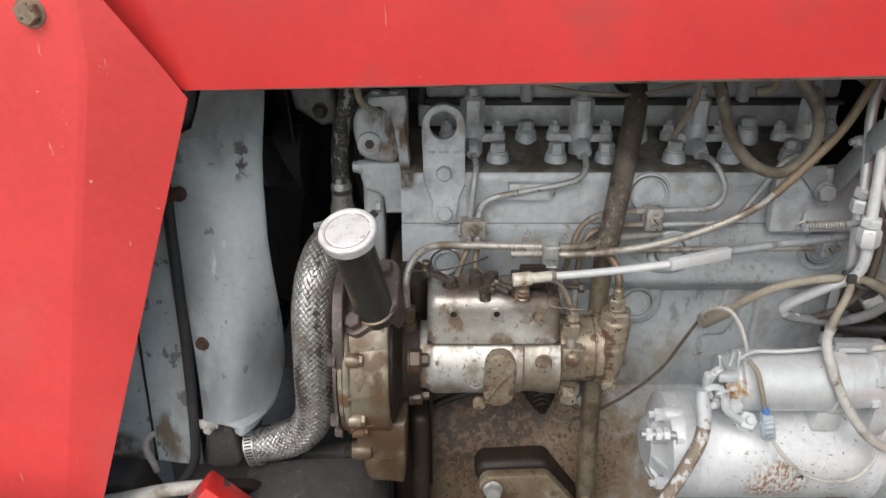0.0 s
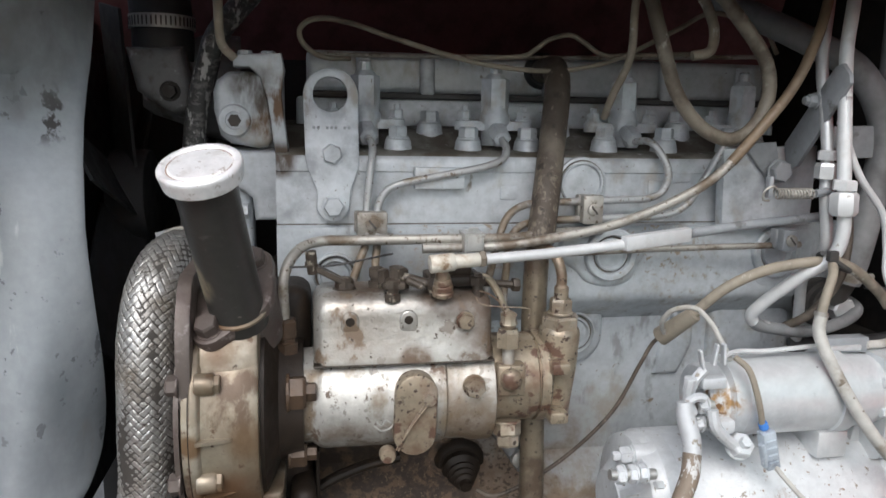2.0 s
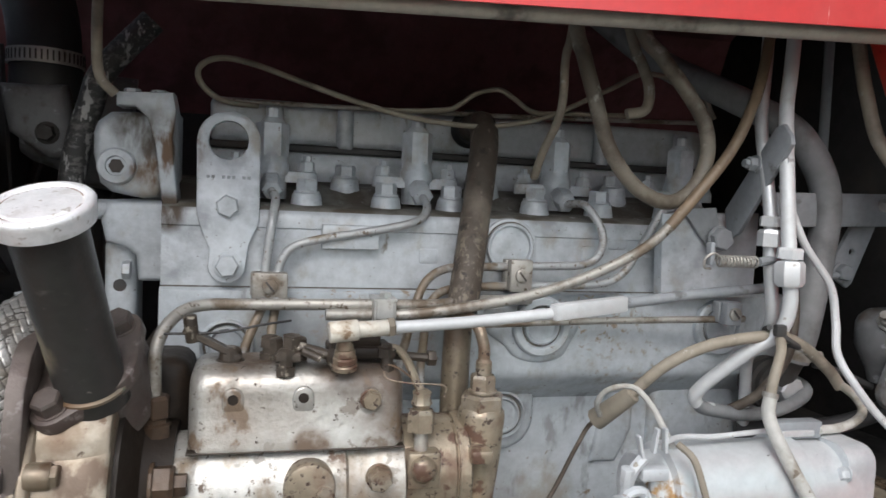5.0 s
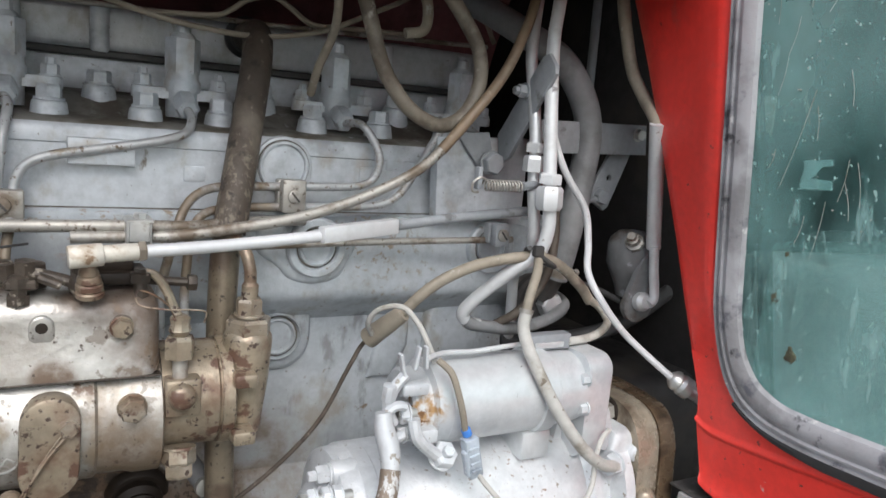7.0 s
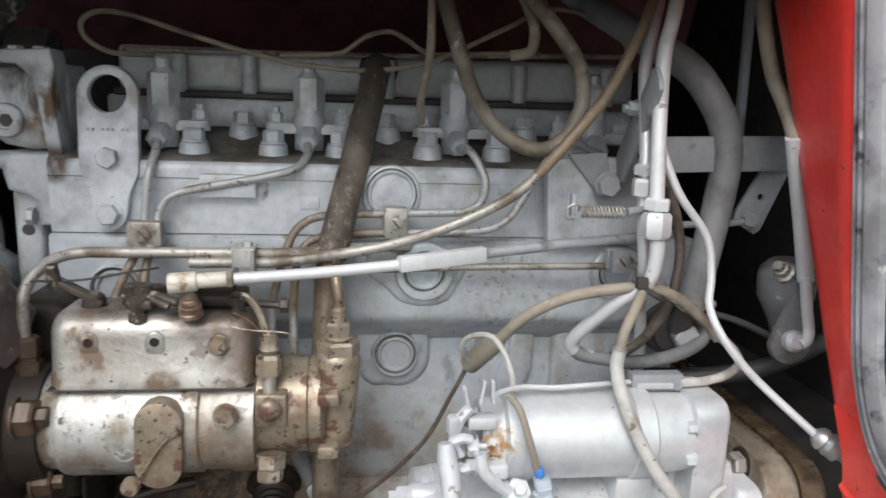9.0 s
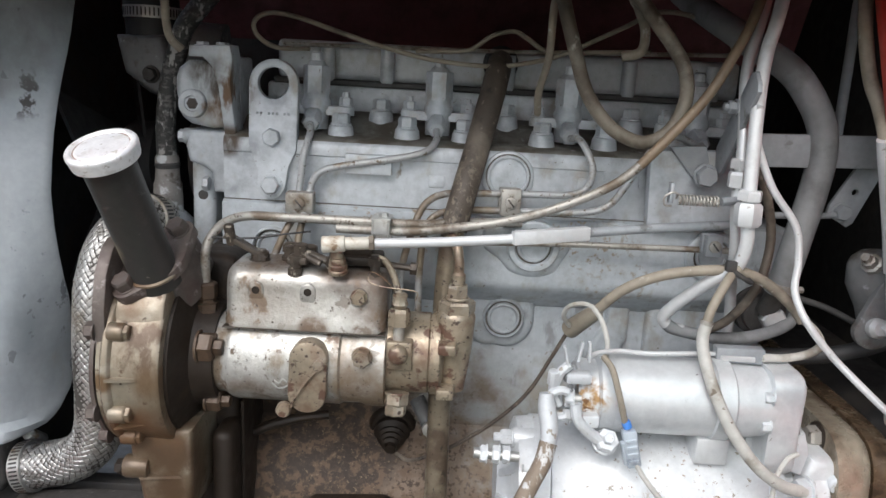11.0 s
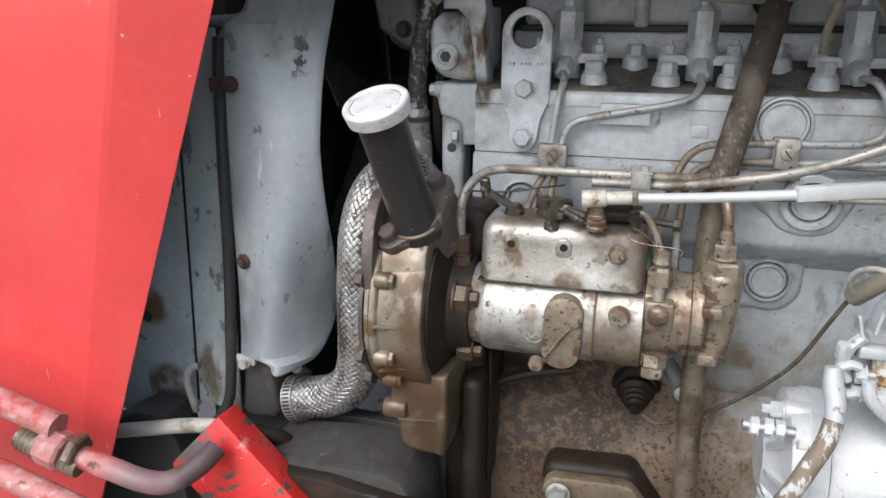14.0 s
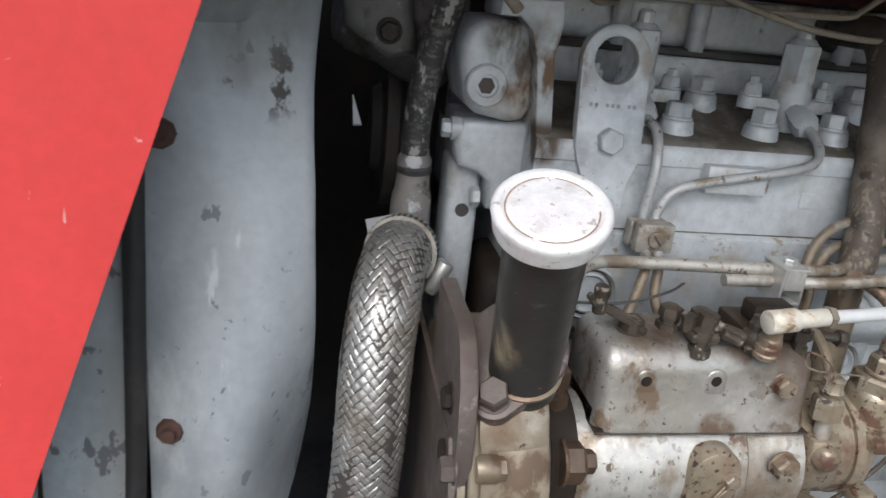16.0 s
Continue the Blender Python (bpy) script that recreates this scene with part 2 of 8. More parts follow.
M_RED_WORN = material("worn_red_paint", (0.60, 0.025, 0.022), 0.42, 0, (
    ((0.66, 0.22, 0.20), 60, 0.62, 0.68, 0.5, 0, None, None),
    ((0.10, 0.085, 0.08), 46, 0.60, 0.615, 0.6, 0.2, (1, 1, 2.0), None),
    # beam's left end: worn grey together with the end's shade as colour
    ((0.13, 0.11, 0.105), 60, 0.36, 0.44, 0.6, 0.2, None, ((-0.285, 0.59, 0.875), 0.035))), ((400, 0.15), (60, 0.1)))
M_PINK = material("faded_red_paint", (0.50, 0.20, 0.19), 0.55, 0, (
    ((0.58, 0.44, 0.41), 60, 0.50, 0.72, 0.6, 0, (1, 1, 1.5), None),
    ((0.46, 0.06, 0.05), 30, 0.56, 0.66, 0.5, 0, None, None),
    ((0.26, 0.09, 0.085), 60, 0.58, 0.70, 0.6, 0, None, None),
    ((0.24, 0.16, 0.165), 26, 0.24, 0.52, 0.5, 0.1, None, ((-0.262, 0.54, 0.862), 0.065)),
    ((0.10, 0.07, 0.07), 26, 0.24, 0.50, 0.5, 0.1, None, ((-0.246, 0.56, 0.868), 0.034)),
    (OIL, 40, 0.60, 0.68, 0.6, 0, None, None)), ((300, 0.2),))
M_GREY = material("grey_engine_paint", (0.445, 0.475, 0.50), 0.42, 0.15, (
    ((0.27, 0.285, 0.30), 24, 0.50, 0.72, 0.5, 0.1, None, None),
    ((0.31, 0.285, 0.245), 34, 0.52, 0.74, 0.6, 0, (1, 1, 0.7), None),
    ((0.15, 0.125, 0.10), 230, 0.66, 0.72, 0.7, 0, None, None),
    ((0.17, 0.14, 0.105), 60, 0.67, 0.75, 0.7, 0, (1, 1, 0.4), None),
    ((0.30, 0.25, 0.19), 16, 0.60, 0.80, 0.65, 0, None, None),
    ((0.14, 0.085, 0.05), 70, 0.46, 0.60, 0.7, 0, (1, 1, 0.4), ((-0.045, 0.765, 1.225), 0.035)),
    ((0.08, 0.065, 0.05), 36, 0.40, 0.60, 0.7, 0, (1, 1, 0.4), ((-0.062, 0.78, 1.245), 0.030)),
    ((0.07, 0.05, 0.035), 40, 0.34, 0.55, 0.7, 0, (1, 1, 0.4), ((-0.042, 0.765, 1.183), 0.020))), ((160, 0.25), (35, 0.12)))
M_BLOCK = material("grey_block_paint", (0.43, 0.465, 0.49), 0.45, 0.12, (
    ((0.28, 0.30, 0.315), 11, 0.48, 0.72, 0.5, 0.1, None, None),
    ((0.25, 0.26, 0.265), 40, 0.58, 0.70, 0.55, 0.1, (1, 1, 0.45), None),
    ((0.30, 0.285, 0.25), 30, 0.52, 0.74, 0.6, 0, (1, 1, 0.7), None),
    ((0.15, 0.12, 0.09), 240, 0.66, 0.72, 0.7, 0, None, None),
    ((0.20, 0.155, 0.11), 70, 0.65, 0.73, 0.7, 0, None, None),
    ((0.29, 0.235, 0.175), 170, 0.52, 0.64, 0.7, 0, (0.7, 1, 1), ((0.075, 0.75, 1.122), 0.040)),
    ((0.28, 0.225, 0.165), 170, 0.54, 0.66, 0.7, 0, (0.7, 1, 1), ((0.155, 0.75, 1.118), 0.045)),
    ((0.27, 0.22, 0.165), 190, 0.56, 0.66, 0.7, 0, None, ((0.31, 0.75, 1.118), 0.05)),
    ((0.31, 0.28, 0.235), 120, 0.54, 0.68, 0.7, 0, None, ((0.34, 0.75, 1.075), 0.05)),
    ((0.235, 0.185, 0.13), 50, 0.34, 0.60, 0.5, 0, (1, 1, 0.6), ((0.20, 0.75, 0.79), 0.14)),
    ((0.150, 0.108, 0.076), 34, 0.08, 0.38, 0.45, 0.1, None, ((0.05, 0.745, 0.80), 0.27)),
    # near-black below the pump: grime, with the pump's shade painted in
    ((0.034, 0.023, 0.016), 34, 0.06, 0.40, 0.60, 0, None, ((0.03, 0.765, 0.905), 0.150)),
    ((0.105, 0.067, 0.042), 90, 0.46, 0.58, 0.6, 0, None, ((0.06, 0.75, 0.86), 0.14)),
    ((0.050, 0.032, 0.021), 200, 0.52, 0.60, 0.6, 0, None, ((0.10, 0.74, 0.83), 0.16)),
    ((0.165, 0.118, 0.075), 280, 0.58, 0.68, 0.6, 0, None, ((0.12, 0.74, 0.82), 0.16))), ((170, 0.25), (30, 0.15)), spec=0.35)
M_SILVER = material("silver_paint", (0.55, 0.56, 0.565), 0.34, 0.35, (
    ((0.45, 0.45, 0.45), 18, 0.5, 0.75, 0.45, 0.3, None, None),
    ((0.12, 0.10, 0.08), 150, 0.69, 0.73, 0.7, 0, None, None)), ((220, 0.12),), 0.08)
M_STARTER = material("starter_silver_paint", (0.60, 0.62, 0.635), 0.44, 0.2, (
    ((0.50, 0.52, 0.54), 20, 0.48, 0.70, 0.5, 0.2, None, None),
    ((0.30, 0.27, 0.23), 150, 0.635, 0.68, 0.6, 0.1, None, None),
    ((0.08, 0.07, 0.065), 120, 0.70, 0.73, 0.7, 0, None, None),
    ((0.24, 0.15, 0.09), 210, 0.61, 0.66, 0.8, 0, None, ((0.37, 0.60, 0.915), 0.075)),
    ((0.28, 0.15, 0.065), 330, 0.46, 0.58, 0.8, 0, (1, 1, 0.4), ((0.350, 0.60, 0.897), 0.040))), ((260, 0.2), (60, 0.25)), 0.10)
M_SOLENOID = material("solenoid_silver_paint", (0.62, 0.64, 0.65), 0.36, 0.35, (
    ((0.46, 0.48, 0.50), 18, 0.50, 0.70, 0.45, 0.25, None, None),
    ((0.10, 0.09, 0.08), 170, 0.70, 0.73, 0.7, 0, None, None),
    ((0.36, 0.22, 0.10), 130, 0.40, 0.60, 0.7, 0, None, ((0.291, 0.604, 1.012), 0.020)),
    ((0.16, 0.08, 0.03), 160, 0.52, 0.60, 0.8, 0, None, ((0.287, 0.604, 1.006), 0.013))), ((220, 0.1), (50, 0.08)), 0.08)
M_PUMP = material("oily_cast_alloy", (0.46, 0.455, 0.43), 0.37, 0.50, (
    ((0.12, 0.082, 0.055), 20, 0.26, 0.60, 0.42, 0.25, None, ((0.02, 0.695, 1.092), 0.042)),
    ((0.10, 0.068, 0.045), 20, 0.26, 0.60, 0.42, 0.25, None, ((0.08, 0.690, 1.092), 0.046)),
    ((0.33, 0.30, 0.25), 9, 0.46, 0.70, 0.40, 0.45, (1, 1, 0.7), None),
    ((0.24, 0.20, 0.15), 30, 0.53, 0.70, 0.45, 0.3, (1, 1, 0.7), None),
    ((0.30, 0.285, 0.26), 55, 0.575, 0.60, 0.5, 0.3, None, None),
    ((0.19, 0.13, 0.08), 14, 0.28, 0.62, 0.42, 0.3, None, ((0.125, 0.65, 1.00), 0.058)),
    ((0.15, 0.10, 0.062), 16, 0.28, 0.62, 0.42, 0.3, None, ((0.115, 0.655, 1.075), 0.047)),
    # pump underside: oil brown, deepened to carry the shadow beneath
    ((0.12, 0.08, 0.05), 20, 0.24, 0.58, 0.42, 0.25, None, ((0.03, 0.66, 0.955), 0.060)),
    ((0.13, 0.085, 0.055), 20, 0.26, 0.60, 0.42, 0.25, None, ((-0.036, 0.66, 1.00), 0.026)),
    ((0.20, 0.155, 0.11), 20, 0.565, 0.63, 0.42, 0.3, (1, 1, 0.7), None),
    ((0.14, 0.095, 0.068), 46, 0.60, 0.665, 0.45, 0.2, (1, 1, 0.7), None),
    ((0.10, 0.07, 0.05), 120, 0.61, 0.68, 0.5, 0.1, (1, 1, 0.6), None),
    ((0.05, 0.035, 0.028), 260, 0.64, 0.68, 0.5, 0.1, None, None)), ((120, 0.3), (320, 0.15), (18, 0.15)), 0.16)
M_COVER = material("oily_grey_cover_alloy", (0.42, 0.415, 0.39), 0.30, 0.55, (
    ((0.29, 0.265, 0.235), 10, 0.46, 0.70, 0.34, 0.5, (1, 1, 0.7), None),
    ((0.27, 0.25, 0.22), 60, 0.56, 0.585, 0.5, 0.3, None, None),
    ((0.15, 0.112, 0.088), 16, 0.24, 0.60, 0.34, 0.3, None, ((0.118, 0.665, 1.080), 0.052)),
    ((0.09, 0.062, 0.045), 18, 0.24, 0.56, 0.36, 0.25, None, ((0.030, 0.695, 1.094), 0.040)),
    ((0.08, 0.054, 0.038), 18, 0.24, 0.56, 0.36, 0.25, None, ((0.085, 0.685, 1.094), 0.046)),
    ((0.13, 0.09, 0.062), 30, 0.30, 0.56, 0.42, 0.25, None, ((0.06, 0.652, 1.038), 0.016)),
    ((0.13, 0.09, 0.062), 30, 0.30, 0.56, 0.42, 0.25, None, ((0.11, 0.652, 1.038), 0.022)),
    ((0.16, 0.115, 0.08), 40, 0.57, 0.65, 0.42, 0.25, (1, 1, 0.7), None),
    ((0.06, 0.042, 0.032), 200, 0.62, 0.67, 0.5, 0.1, None, None)), ((110, 0.35), (300, 0.15), (16, 0.2)), 0.16)
M_BROWN = material("oil_browned_alloy", (0.30, 0.25, 0.185), 0.31, 0.45, (
    ((0.42, 0.38, 0.32), 20, 0.54, 0.72, 0.36, 0.5, None, None),
    ((0.17, 0.105, 0.07), 26, 0.46, 0.68, 0.42, 0.25, None, None),
    ((0.115, 0.064, 0.044), 60, 0.555, 0.63, 0.42, 0.15, None, None),
    ((0.050, 0.030, 0.022), 160, 0.59, 0.65, 0.5, 0.1, None, None)), ((140, 0.35), (40, 0.2)), 0.2)
M_GOLD = material("oil_stained_bronze_cover", (0.285, 0.245, 0.185), 0.34, 0.38, (
    ((0.165, 0.120, 0.078), 11, 0.38, 0.60, 0.36, 0.3, (1, 1, 0.6), None),
    ((0.38, 0.345, 0.28), 26, 0.56, 0.72, 0.4, 0.4, None, None),
    ((0.105, 0.068, 0.042), 40, 0.52, 0.64, 0.40, 0.2, (1, 1, 0.6), None),
    ((0.11, 0.07, 0.042), 90, 0.60, 0.68, 0.45, 0.1, None, None),
    ((0.085, 0.052, 0.03), 20, 0.22, 0.52, 0.36, 0.2, None, ((-0.070, 0.640, 0.900), 0.060)),
    ((0.14, 0.09, 0.05), 16, 0.24, 0.56, 0.36, 0.25, None, ((-0.062, 0.62, 1.00), 0.022)),
    ((0.15, 0.095, 0.052), 26, 0.30, 0.58, 0.42, 0.2, None, ((-0.100, 0.605, 1.000), 0.010)),
    ((0.15, 0.085, 0.045), 20, 0.28, 0.62, 0.42, 0.2, None, ((-0.070, 0.615, 0.945), 0.040)),
    ((0.14, 0.080, 0.042), 20, 0.28, 0.62, 0.42, 0.2, None, ((-0.066, 0.62, 1.065), 0.030)),
    ((0.075, 0.05, 0.032), 170, 0.64, 0.70, 0.5, 0.1, None, None)), ((130, 0.22), (34, 0.15)), 0.14)
M_HOUSING = material("oil_darkened_alloy", (0.075, 0.048, 0.031), 0.45, 0.15, (
    ((0.36, 0.33, 0.27), 50, 0.40, 0.62, 0.45, 0.3, None, ((-0.046, 0.65, 0.888), 0.03)),
    ((0.04, 0.026, 0.018), 60, 0.52, 0.64, 0.5, 0, None, None)), ((130, 0.3),), 0.25)
M_GREASY = material("greasy_lever_steel", (0.085, 0.069, 0.055), 0.42, 0.35, (
    ((0.036, 0.027, 0.020), 46, 0.42, 0.58, 0.5, 0.05, None, None),
    ((0.38, 0.34, 0.28), 90, 0.56, 0.64, 0.38, 0.5, None, None)), ((160, 0.3), (50, 0.2)), 0.2)
M_OILPLATE = material("greasy_mauve_steel", (0.125, 0.102, 0.090), 0.42, 0.25, (
    ((0.085, 0.062, 0.055), 34, 0.46, 0.66, 0.42, 0.15, None, None),
    ((0.22, 0.19, 0.18), 90, 0.58, 0.70, 0.5, 0.2, None, None)), ((150, 0.25), (35, 0.15)), 0.15)
M_OILBLACK = material("oily_dark_iron", (0.022, 0.016, 0.012), 0.50, 0.0, (
    ((0.044, 0.029, 0.019), 26, 0.54, 0.72, 0.5, 0.0, None, None),), ((90, 0.35),), 0.2, spec=0.3)
M_SHROUD = material("shroud_grey_paint", (0.315, 0.345, 0.365), 0.46, 0.05, (
    ((0.20, 0.225, 0.245), 9, 0.46, 0.70, 0.5, 0, (1, 1, 0.5), None),
    ((0.42, 0.455, 0.47), 12, 0.54, 0.72, 0.5, 0, (1, 1, 0.6), None),
    ((0.15, 0.165, 0.18), 150, 0.64, 0.66, 0.6, 0, (1, 1, 0.8), ((-0.205, 0.69, 1.05), 0.085)),
    ((0.16, 0.175, 0.19), 46, 0.645, 0.655, 0.6, 0, (1, 1, 0.7), None),
    ((0.06, 0.058, 0.056), 46, 0.54, 0.58, 0.65, 0, (1, 1, 0.8), ((-0.212, 0.71, 1.222), 0.030)),
    ((0.19, 0.195, 0.195), 14, 0.36, 0.66, 0.6, 0, (1, 1, 0.6), ((-0.225, 0.71, 1.255), 0.05)),
    ((0.50, 0.53, 0.54), 40, 0.56, 0.62, 0.5, 0, (1, 1, 0.25), ((-0.20, 0.69, 1.09), 0.08)),
    ((0.26, 0.23, 0.19), 12, 0.58, 0.76, 0.7, 0, (1, 1, 0.35), None)), ((60, 0.06), (500, 0.05)), 0.08)
M_SHROUD_LOW = material("stained_grey_paint", (0.46, 0.535, 0.565), 0.5, 0.05, (
    ((0.38, 0.41, 0.41), 9, 0.46, 0.66, 0.5, 0, (1, 1, 0.4), None),
    ((0.19, 0.205, 0.22), 44, 0.60, 0.612, 0.6, 0, (1, 1, 0.6), None),
    ((0.17, 0.14, 0.10), 30, 0.40, 0.62, 0.75, 0, (1, 1, 0.4), ((-0.300, 0.69, 0.885), 0.055)),
    ((0.14, 0.11, 0.085), 22, 0.30, 0.50, 0.75, 0, None, ((-0.39, 0.70, 0.85), 0.035)),
    ((0.20, 0.13, 0.08), 40, 0.30, 0.50, 0.8, 0, None, ((-0.404, 0.70, 0.945), 0.03))), ((60, 0.08), (500, 0.05)))
M_BLACK = material("black_rubber", (0.026, 0.026, 0.027), 0.55, 0, (((0.06, 0.055, 0.05), 30, 0.55, 0.75, 0.8, 0, None, None),), ((200, 0.15),))
# near-black that puts the deep recess's shade into firewall and bell
M_RECESS_BLACK = material("shaded_recess_black", (0.013, 0.012, 0.012), 0.7, 0, (((0.028, 0.024, 0.020), 12, 0.5, 0.7, 0.8, 0, None, None),), ((90, 0.2),), spec=0.3)
M_TUBE_BLACK = material("black_painted_tube", (0.036, 0.034, 0.031), 0.36, 0.1, (((0.075, 0.070, 0.064), 18, 0.50, 0.72, 0.5, 0.1, None, None), ((0.16, 0.145, 0.125), 150, 0.66, 0.71, 0.6, 0.1, None, None), ((0.21, 0.175, 0.115), 60, 0.40, 0.62, 0.5, 0.1, (1, 1, 0.25), ((-0.094, 0.630, 1.115), 0.024)), ((0.10, 0.094, 0.085), 40, 0.58, 0.74, 0.45, 0.1, (1, 1, 2.5), None)), ((300, 0.1), (50, 0.1)))
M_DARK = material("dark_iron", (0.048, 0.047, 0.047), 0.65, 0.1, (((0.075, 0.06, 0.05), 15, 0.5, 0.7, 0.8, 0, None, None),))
M_RIM = material("wet_brown_casting", (0.13, 0.088, 0.055), 0.26, 0.3, (((0.30, 0.235, 0.165), 36, 0.54, 0.70, 0.3, 0.3, (1, 1, 0.4), None), ((0.05, 0.032, 0.02), 40, 0.52, 0.66, 0.4, 0.1, None, None)), ((130, 0.25), (40, 0.2)), 0.2)
M_CLUTCH = material("oil_browned_casting", (0.35, 0.305, 0.235), 0.25, 0.35, (((0.10, 0.066, 0.042), 18, 0.44, 0.64, 0.35, 0.2, (1, 1, 0.5), None), ((0.34, 0.28, 0.21), 60, 0.60, 0.70, 0.5, 0.2, None, None), ((0.04, 0.028, 0.02), 130, 0.62, 0.68, 0.5, 0, None, None)), ((140, 0.25), (35, 0.15)), 0.2)
M_DUSTY = material("dusty_cast_iron", (0.048, 0.045, 0.043), 0.75, 0, (((0.036, 0.031, 0.027), 30, 0.50, 0.68, 0.8, 0, None, None), ((0.12, 0.115, 0.108), 90, 0.60, 0.72, 0.85, 0, None, None)), ((200, 0.3),))
M_RUST = material("rusty_steel", (0.085, 0.044, 0.034), 0.8, 0.1, (((0.06, 0.03, 0.02), 90, 0.45, 0.65, 0.9, 0, None, None),), ((260, 0.4),))
M_CAPGRIME = material("cap_grime", (0.30, 0.21, 0.16), 0.7, 0.1, (((0.78, 0.76, 0.74), 110, 0.52, 0.60, 0.4, 0.3, None, None),), ((300, 0.2),))
M_CAP = material("bright_tin_cap", (0.90, 0.90, 0.895), 0.32, 0.3, (((0.70, 0.69, 0.67), 70, 0.52, 0.66, 0.42, 0.4, None, None), ((0.50, 0.47, 0.43), 210, 0.61, 0.68, 0.5, 0.4, None, None), ((0.34, 0.26, 0.20), 120, 0.67, 0.71, 0.6, 0.2, None, None)), ((70, 0.35), (220, 0.2)))
M_STEEL = material("dull_zinc_steel", (0.50, 0.50, 0.48), 0.36, 0.7, (((0.20, 0.15, 0.10), 60, 0.58, 0.70, 0.6, 0.2, None, None),), ((300, 0.1),))
M_PIPE = material("grimy_steel_pipe", (0.35, 0.335, 0.305), 0.44, 0.4, (((0.13, 0.098, 0.068), 34, 0.46, 0.66, 0.5, 0.1, None, None), ((0.10, 0.075, 0.052), 210, 0.58, 0.66, 0.5, 0.1, None, None)), ((300, 0.15),))
M_PIPE_GREY = material("grey_painted_pipe", (0.36, 0.37, 0.375), 0.40, 0.25, (((0.15, 0.115, 0.08), 40, 0.25, 0.50, 0.45, 0.1, None, ((0.165, 0.720, 1.130), 0.075)), ((0.15, 0.115, 0.08), 40, 0.25, 0.45, 0.5, 0.1, None, ((0.028, 0.712, 1.095), 0.038)), ((0.20, 0.165, 0.12), 40, 0.52, 0.66, 0.5, 0.1, None, None), ((0.12, 0.09, 0.06), 200, 0.58, 0.66, 0.6, 0.1, None, None)), ((300, 0.15),))
M_BRAID = material("braided_steel_wire", (0.43, 0.43, 0.42), 0.36, 0.75, (((0.15, 0.13, 0.105), 18, 0.46, 0.70, 0.6, 0.3, None, None), ((0.46, 0.46, 0.44), 190, 0.56, 0.66, 0.40, 0.6, (1, 1, 2.2), None), ((0.08, 0.07, 0.06), 150, 0.55, 0.66, 0.6, 0.1, (1, 1, 1.8), None)), ((700, 0.1),))
M_BRAID_DARK = material("dark_hose_core", (0.05, 0.045, 0.04), 0.7)
M_BROWN_HOSE = material("dirty_brown_hose", (0.068, 0.053, 0.041), 0.62, 0, (
    ((0.15, 0.125, 0.10), 18, 0.48, 0.66, 0.7, 0, None, None),
    ((0.17, 0.145, 0.112), 180, 0.50, 0.62, 0.75, 0, (1, 1, 0.7), ((0.185, 0.73, 1.150), 0.055)),
    ((0.17, 0.145, 0.12), 180, 0.60, 0.67, 0.75, 0, (1, 1, 0.5), None),
    ((0.03, 0.022, 0.018), 60, 0.58, 0.66, 0.6, 0, None, None)), ((140, 0.4),))
M_SEALBROWN = material("dusty_brown_rubber", (0.125, 0.105, 0.085), 0.65, 0, (((0.19, 0.165, 0.135), 40, 0.46, 0.62, 0.7, 0, (1, 1, 0.12), None), ((0.07, 0.058, 0.048), 60, 0.54, 0.64, 0.7, 0, (1, 1, 0.15), None)), ((220, 0.25),))
M_BEIGE = material("dusty_beige_cable", (0.275, 0.24, 0.19), 0.6, 0, (((0.16, 0.135, 0.105), 22, 0.48, 0.68, 0.7, 0, None, None), ((0.40, 0.38, 0.34), 70, 0.62, 0.68, 0.6, 0, None, None)), ((300, 0.1),))
M_TANPIPE = material("tan_covered_pipe", (0.20, 0.145, 0.095), 0.45, 0, (((0.11, 0.075, 0.05), 26, 0.48, 0.68, 0.6, 0, None, None), ((0.33, 0.27, 0.20), 60, 0.60, 0.68, 0.5, 0, None, None)), ((300, 0.1),))
M_CREAM = material("overpainted_grey_cable", (0.46, 0.45, 0.42), 0.55, 0, (((0.26, 0.235, 0.195), 26, 0.50, 0.66, 0.7, 0, None, None), ((0.15, 0.12, 0.09), 120, 0.66, 0.70, 0.7, 0, None, None)), ((300, 0.1),))
M_ELBOW = material("flaking_elbow_paint", (0.185, 0.175, 0.165), 0.6, 0.05, (((0.40, 0.41, 0.42), 60, 0.52, 0.60, 0.5, 0.1, None, None), ((0.07, 0.055, 0.045), 40, 0.54, 0.66, 0.7, 0, None, None)), ((150, 0.5), (60, 0.3)))
M_STAINED = material("rust_stained_cream_paint", (0.58, 0.55, 0.48), 0.45, 0.1, (((0.42, 0.35, 0.27), 60, 0.50, 0.62, 0.55, 0, None, None), ((0.22, 0.145, 0.09), 120, 0.60, 0.66, 0.7, 0, None, None)), ((200, 0.2),))
M_CONNECTOR = material("blue_grey_connector_paint", (0.40, 0.45, 0.50), 0.45, 0.1, (((0.22, 0.25, 0.29), 60, 0.50, 0.62, 0.5, 0, None, None), ((0.60, 0.64, 0.67), 110, 0.58, 0.64, 0.4, 0.1, None, None)), ((200, 0.2),))
M_GRIMETUBE = material("oily_brown_steel_tube", (0.20, 0.165, 0.12), 0.34, 0.4, (((0.085, 0.06, 0.042), 24, 0.44, 0.62, 0.4, 0.2, None, None), ((0.33, 0.29, 0.22), 60, 0.58, 0.68, 0.35, 0.4, (1, 1, 0.5), None), ((0.04, 0.03, 0.022), 170, 0.60, 0.66, 0.5, 0.1, None, None)), ((180, 0.2),))
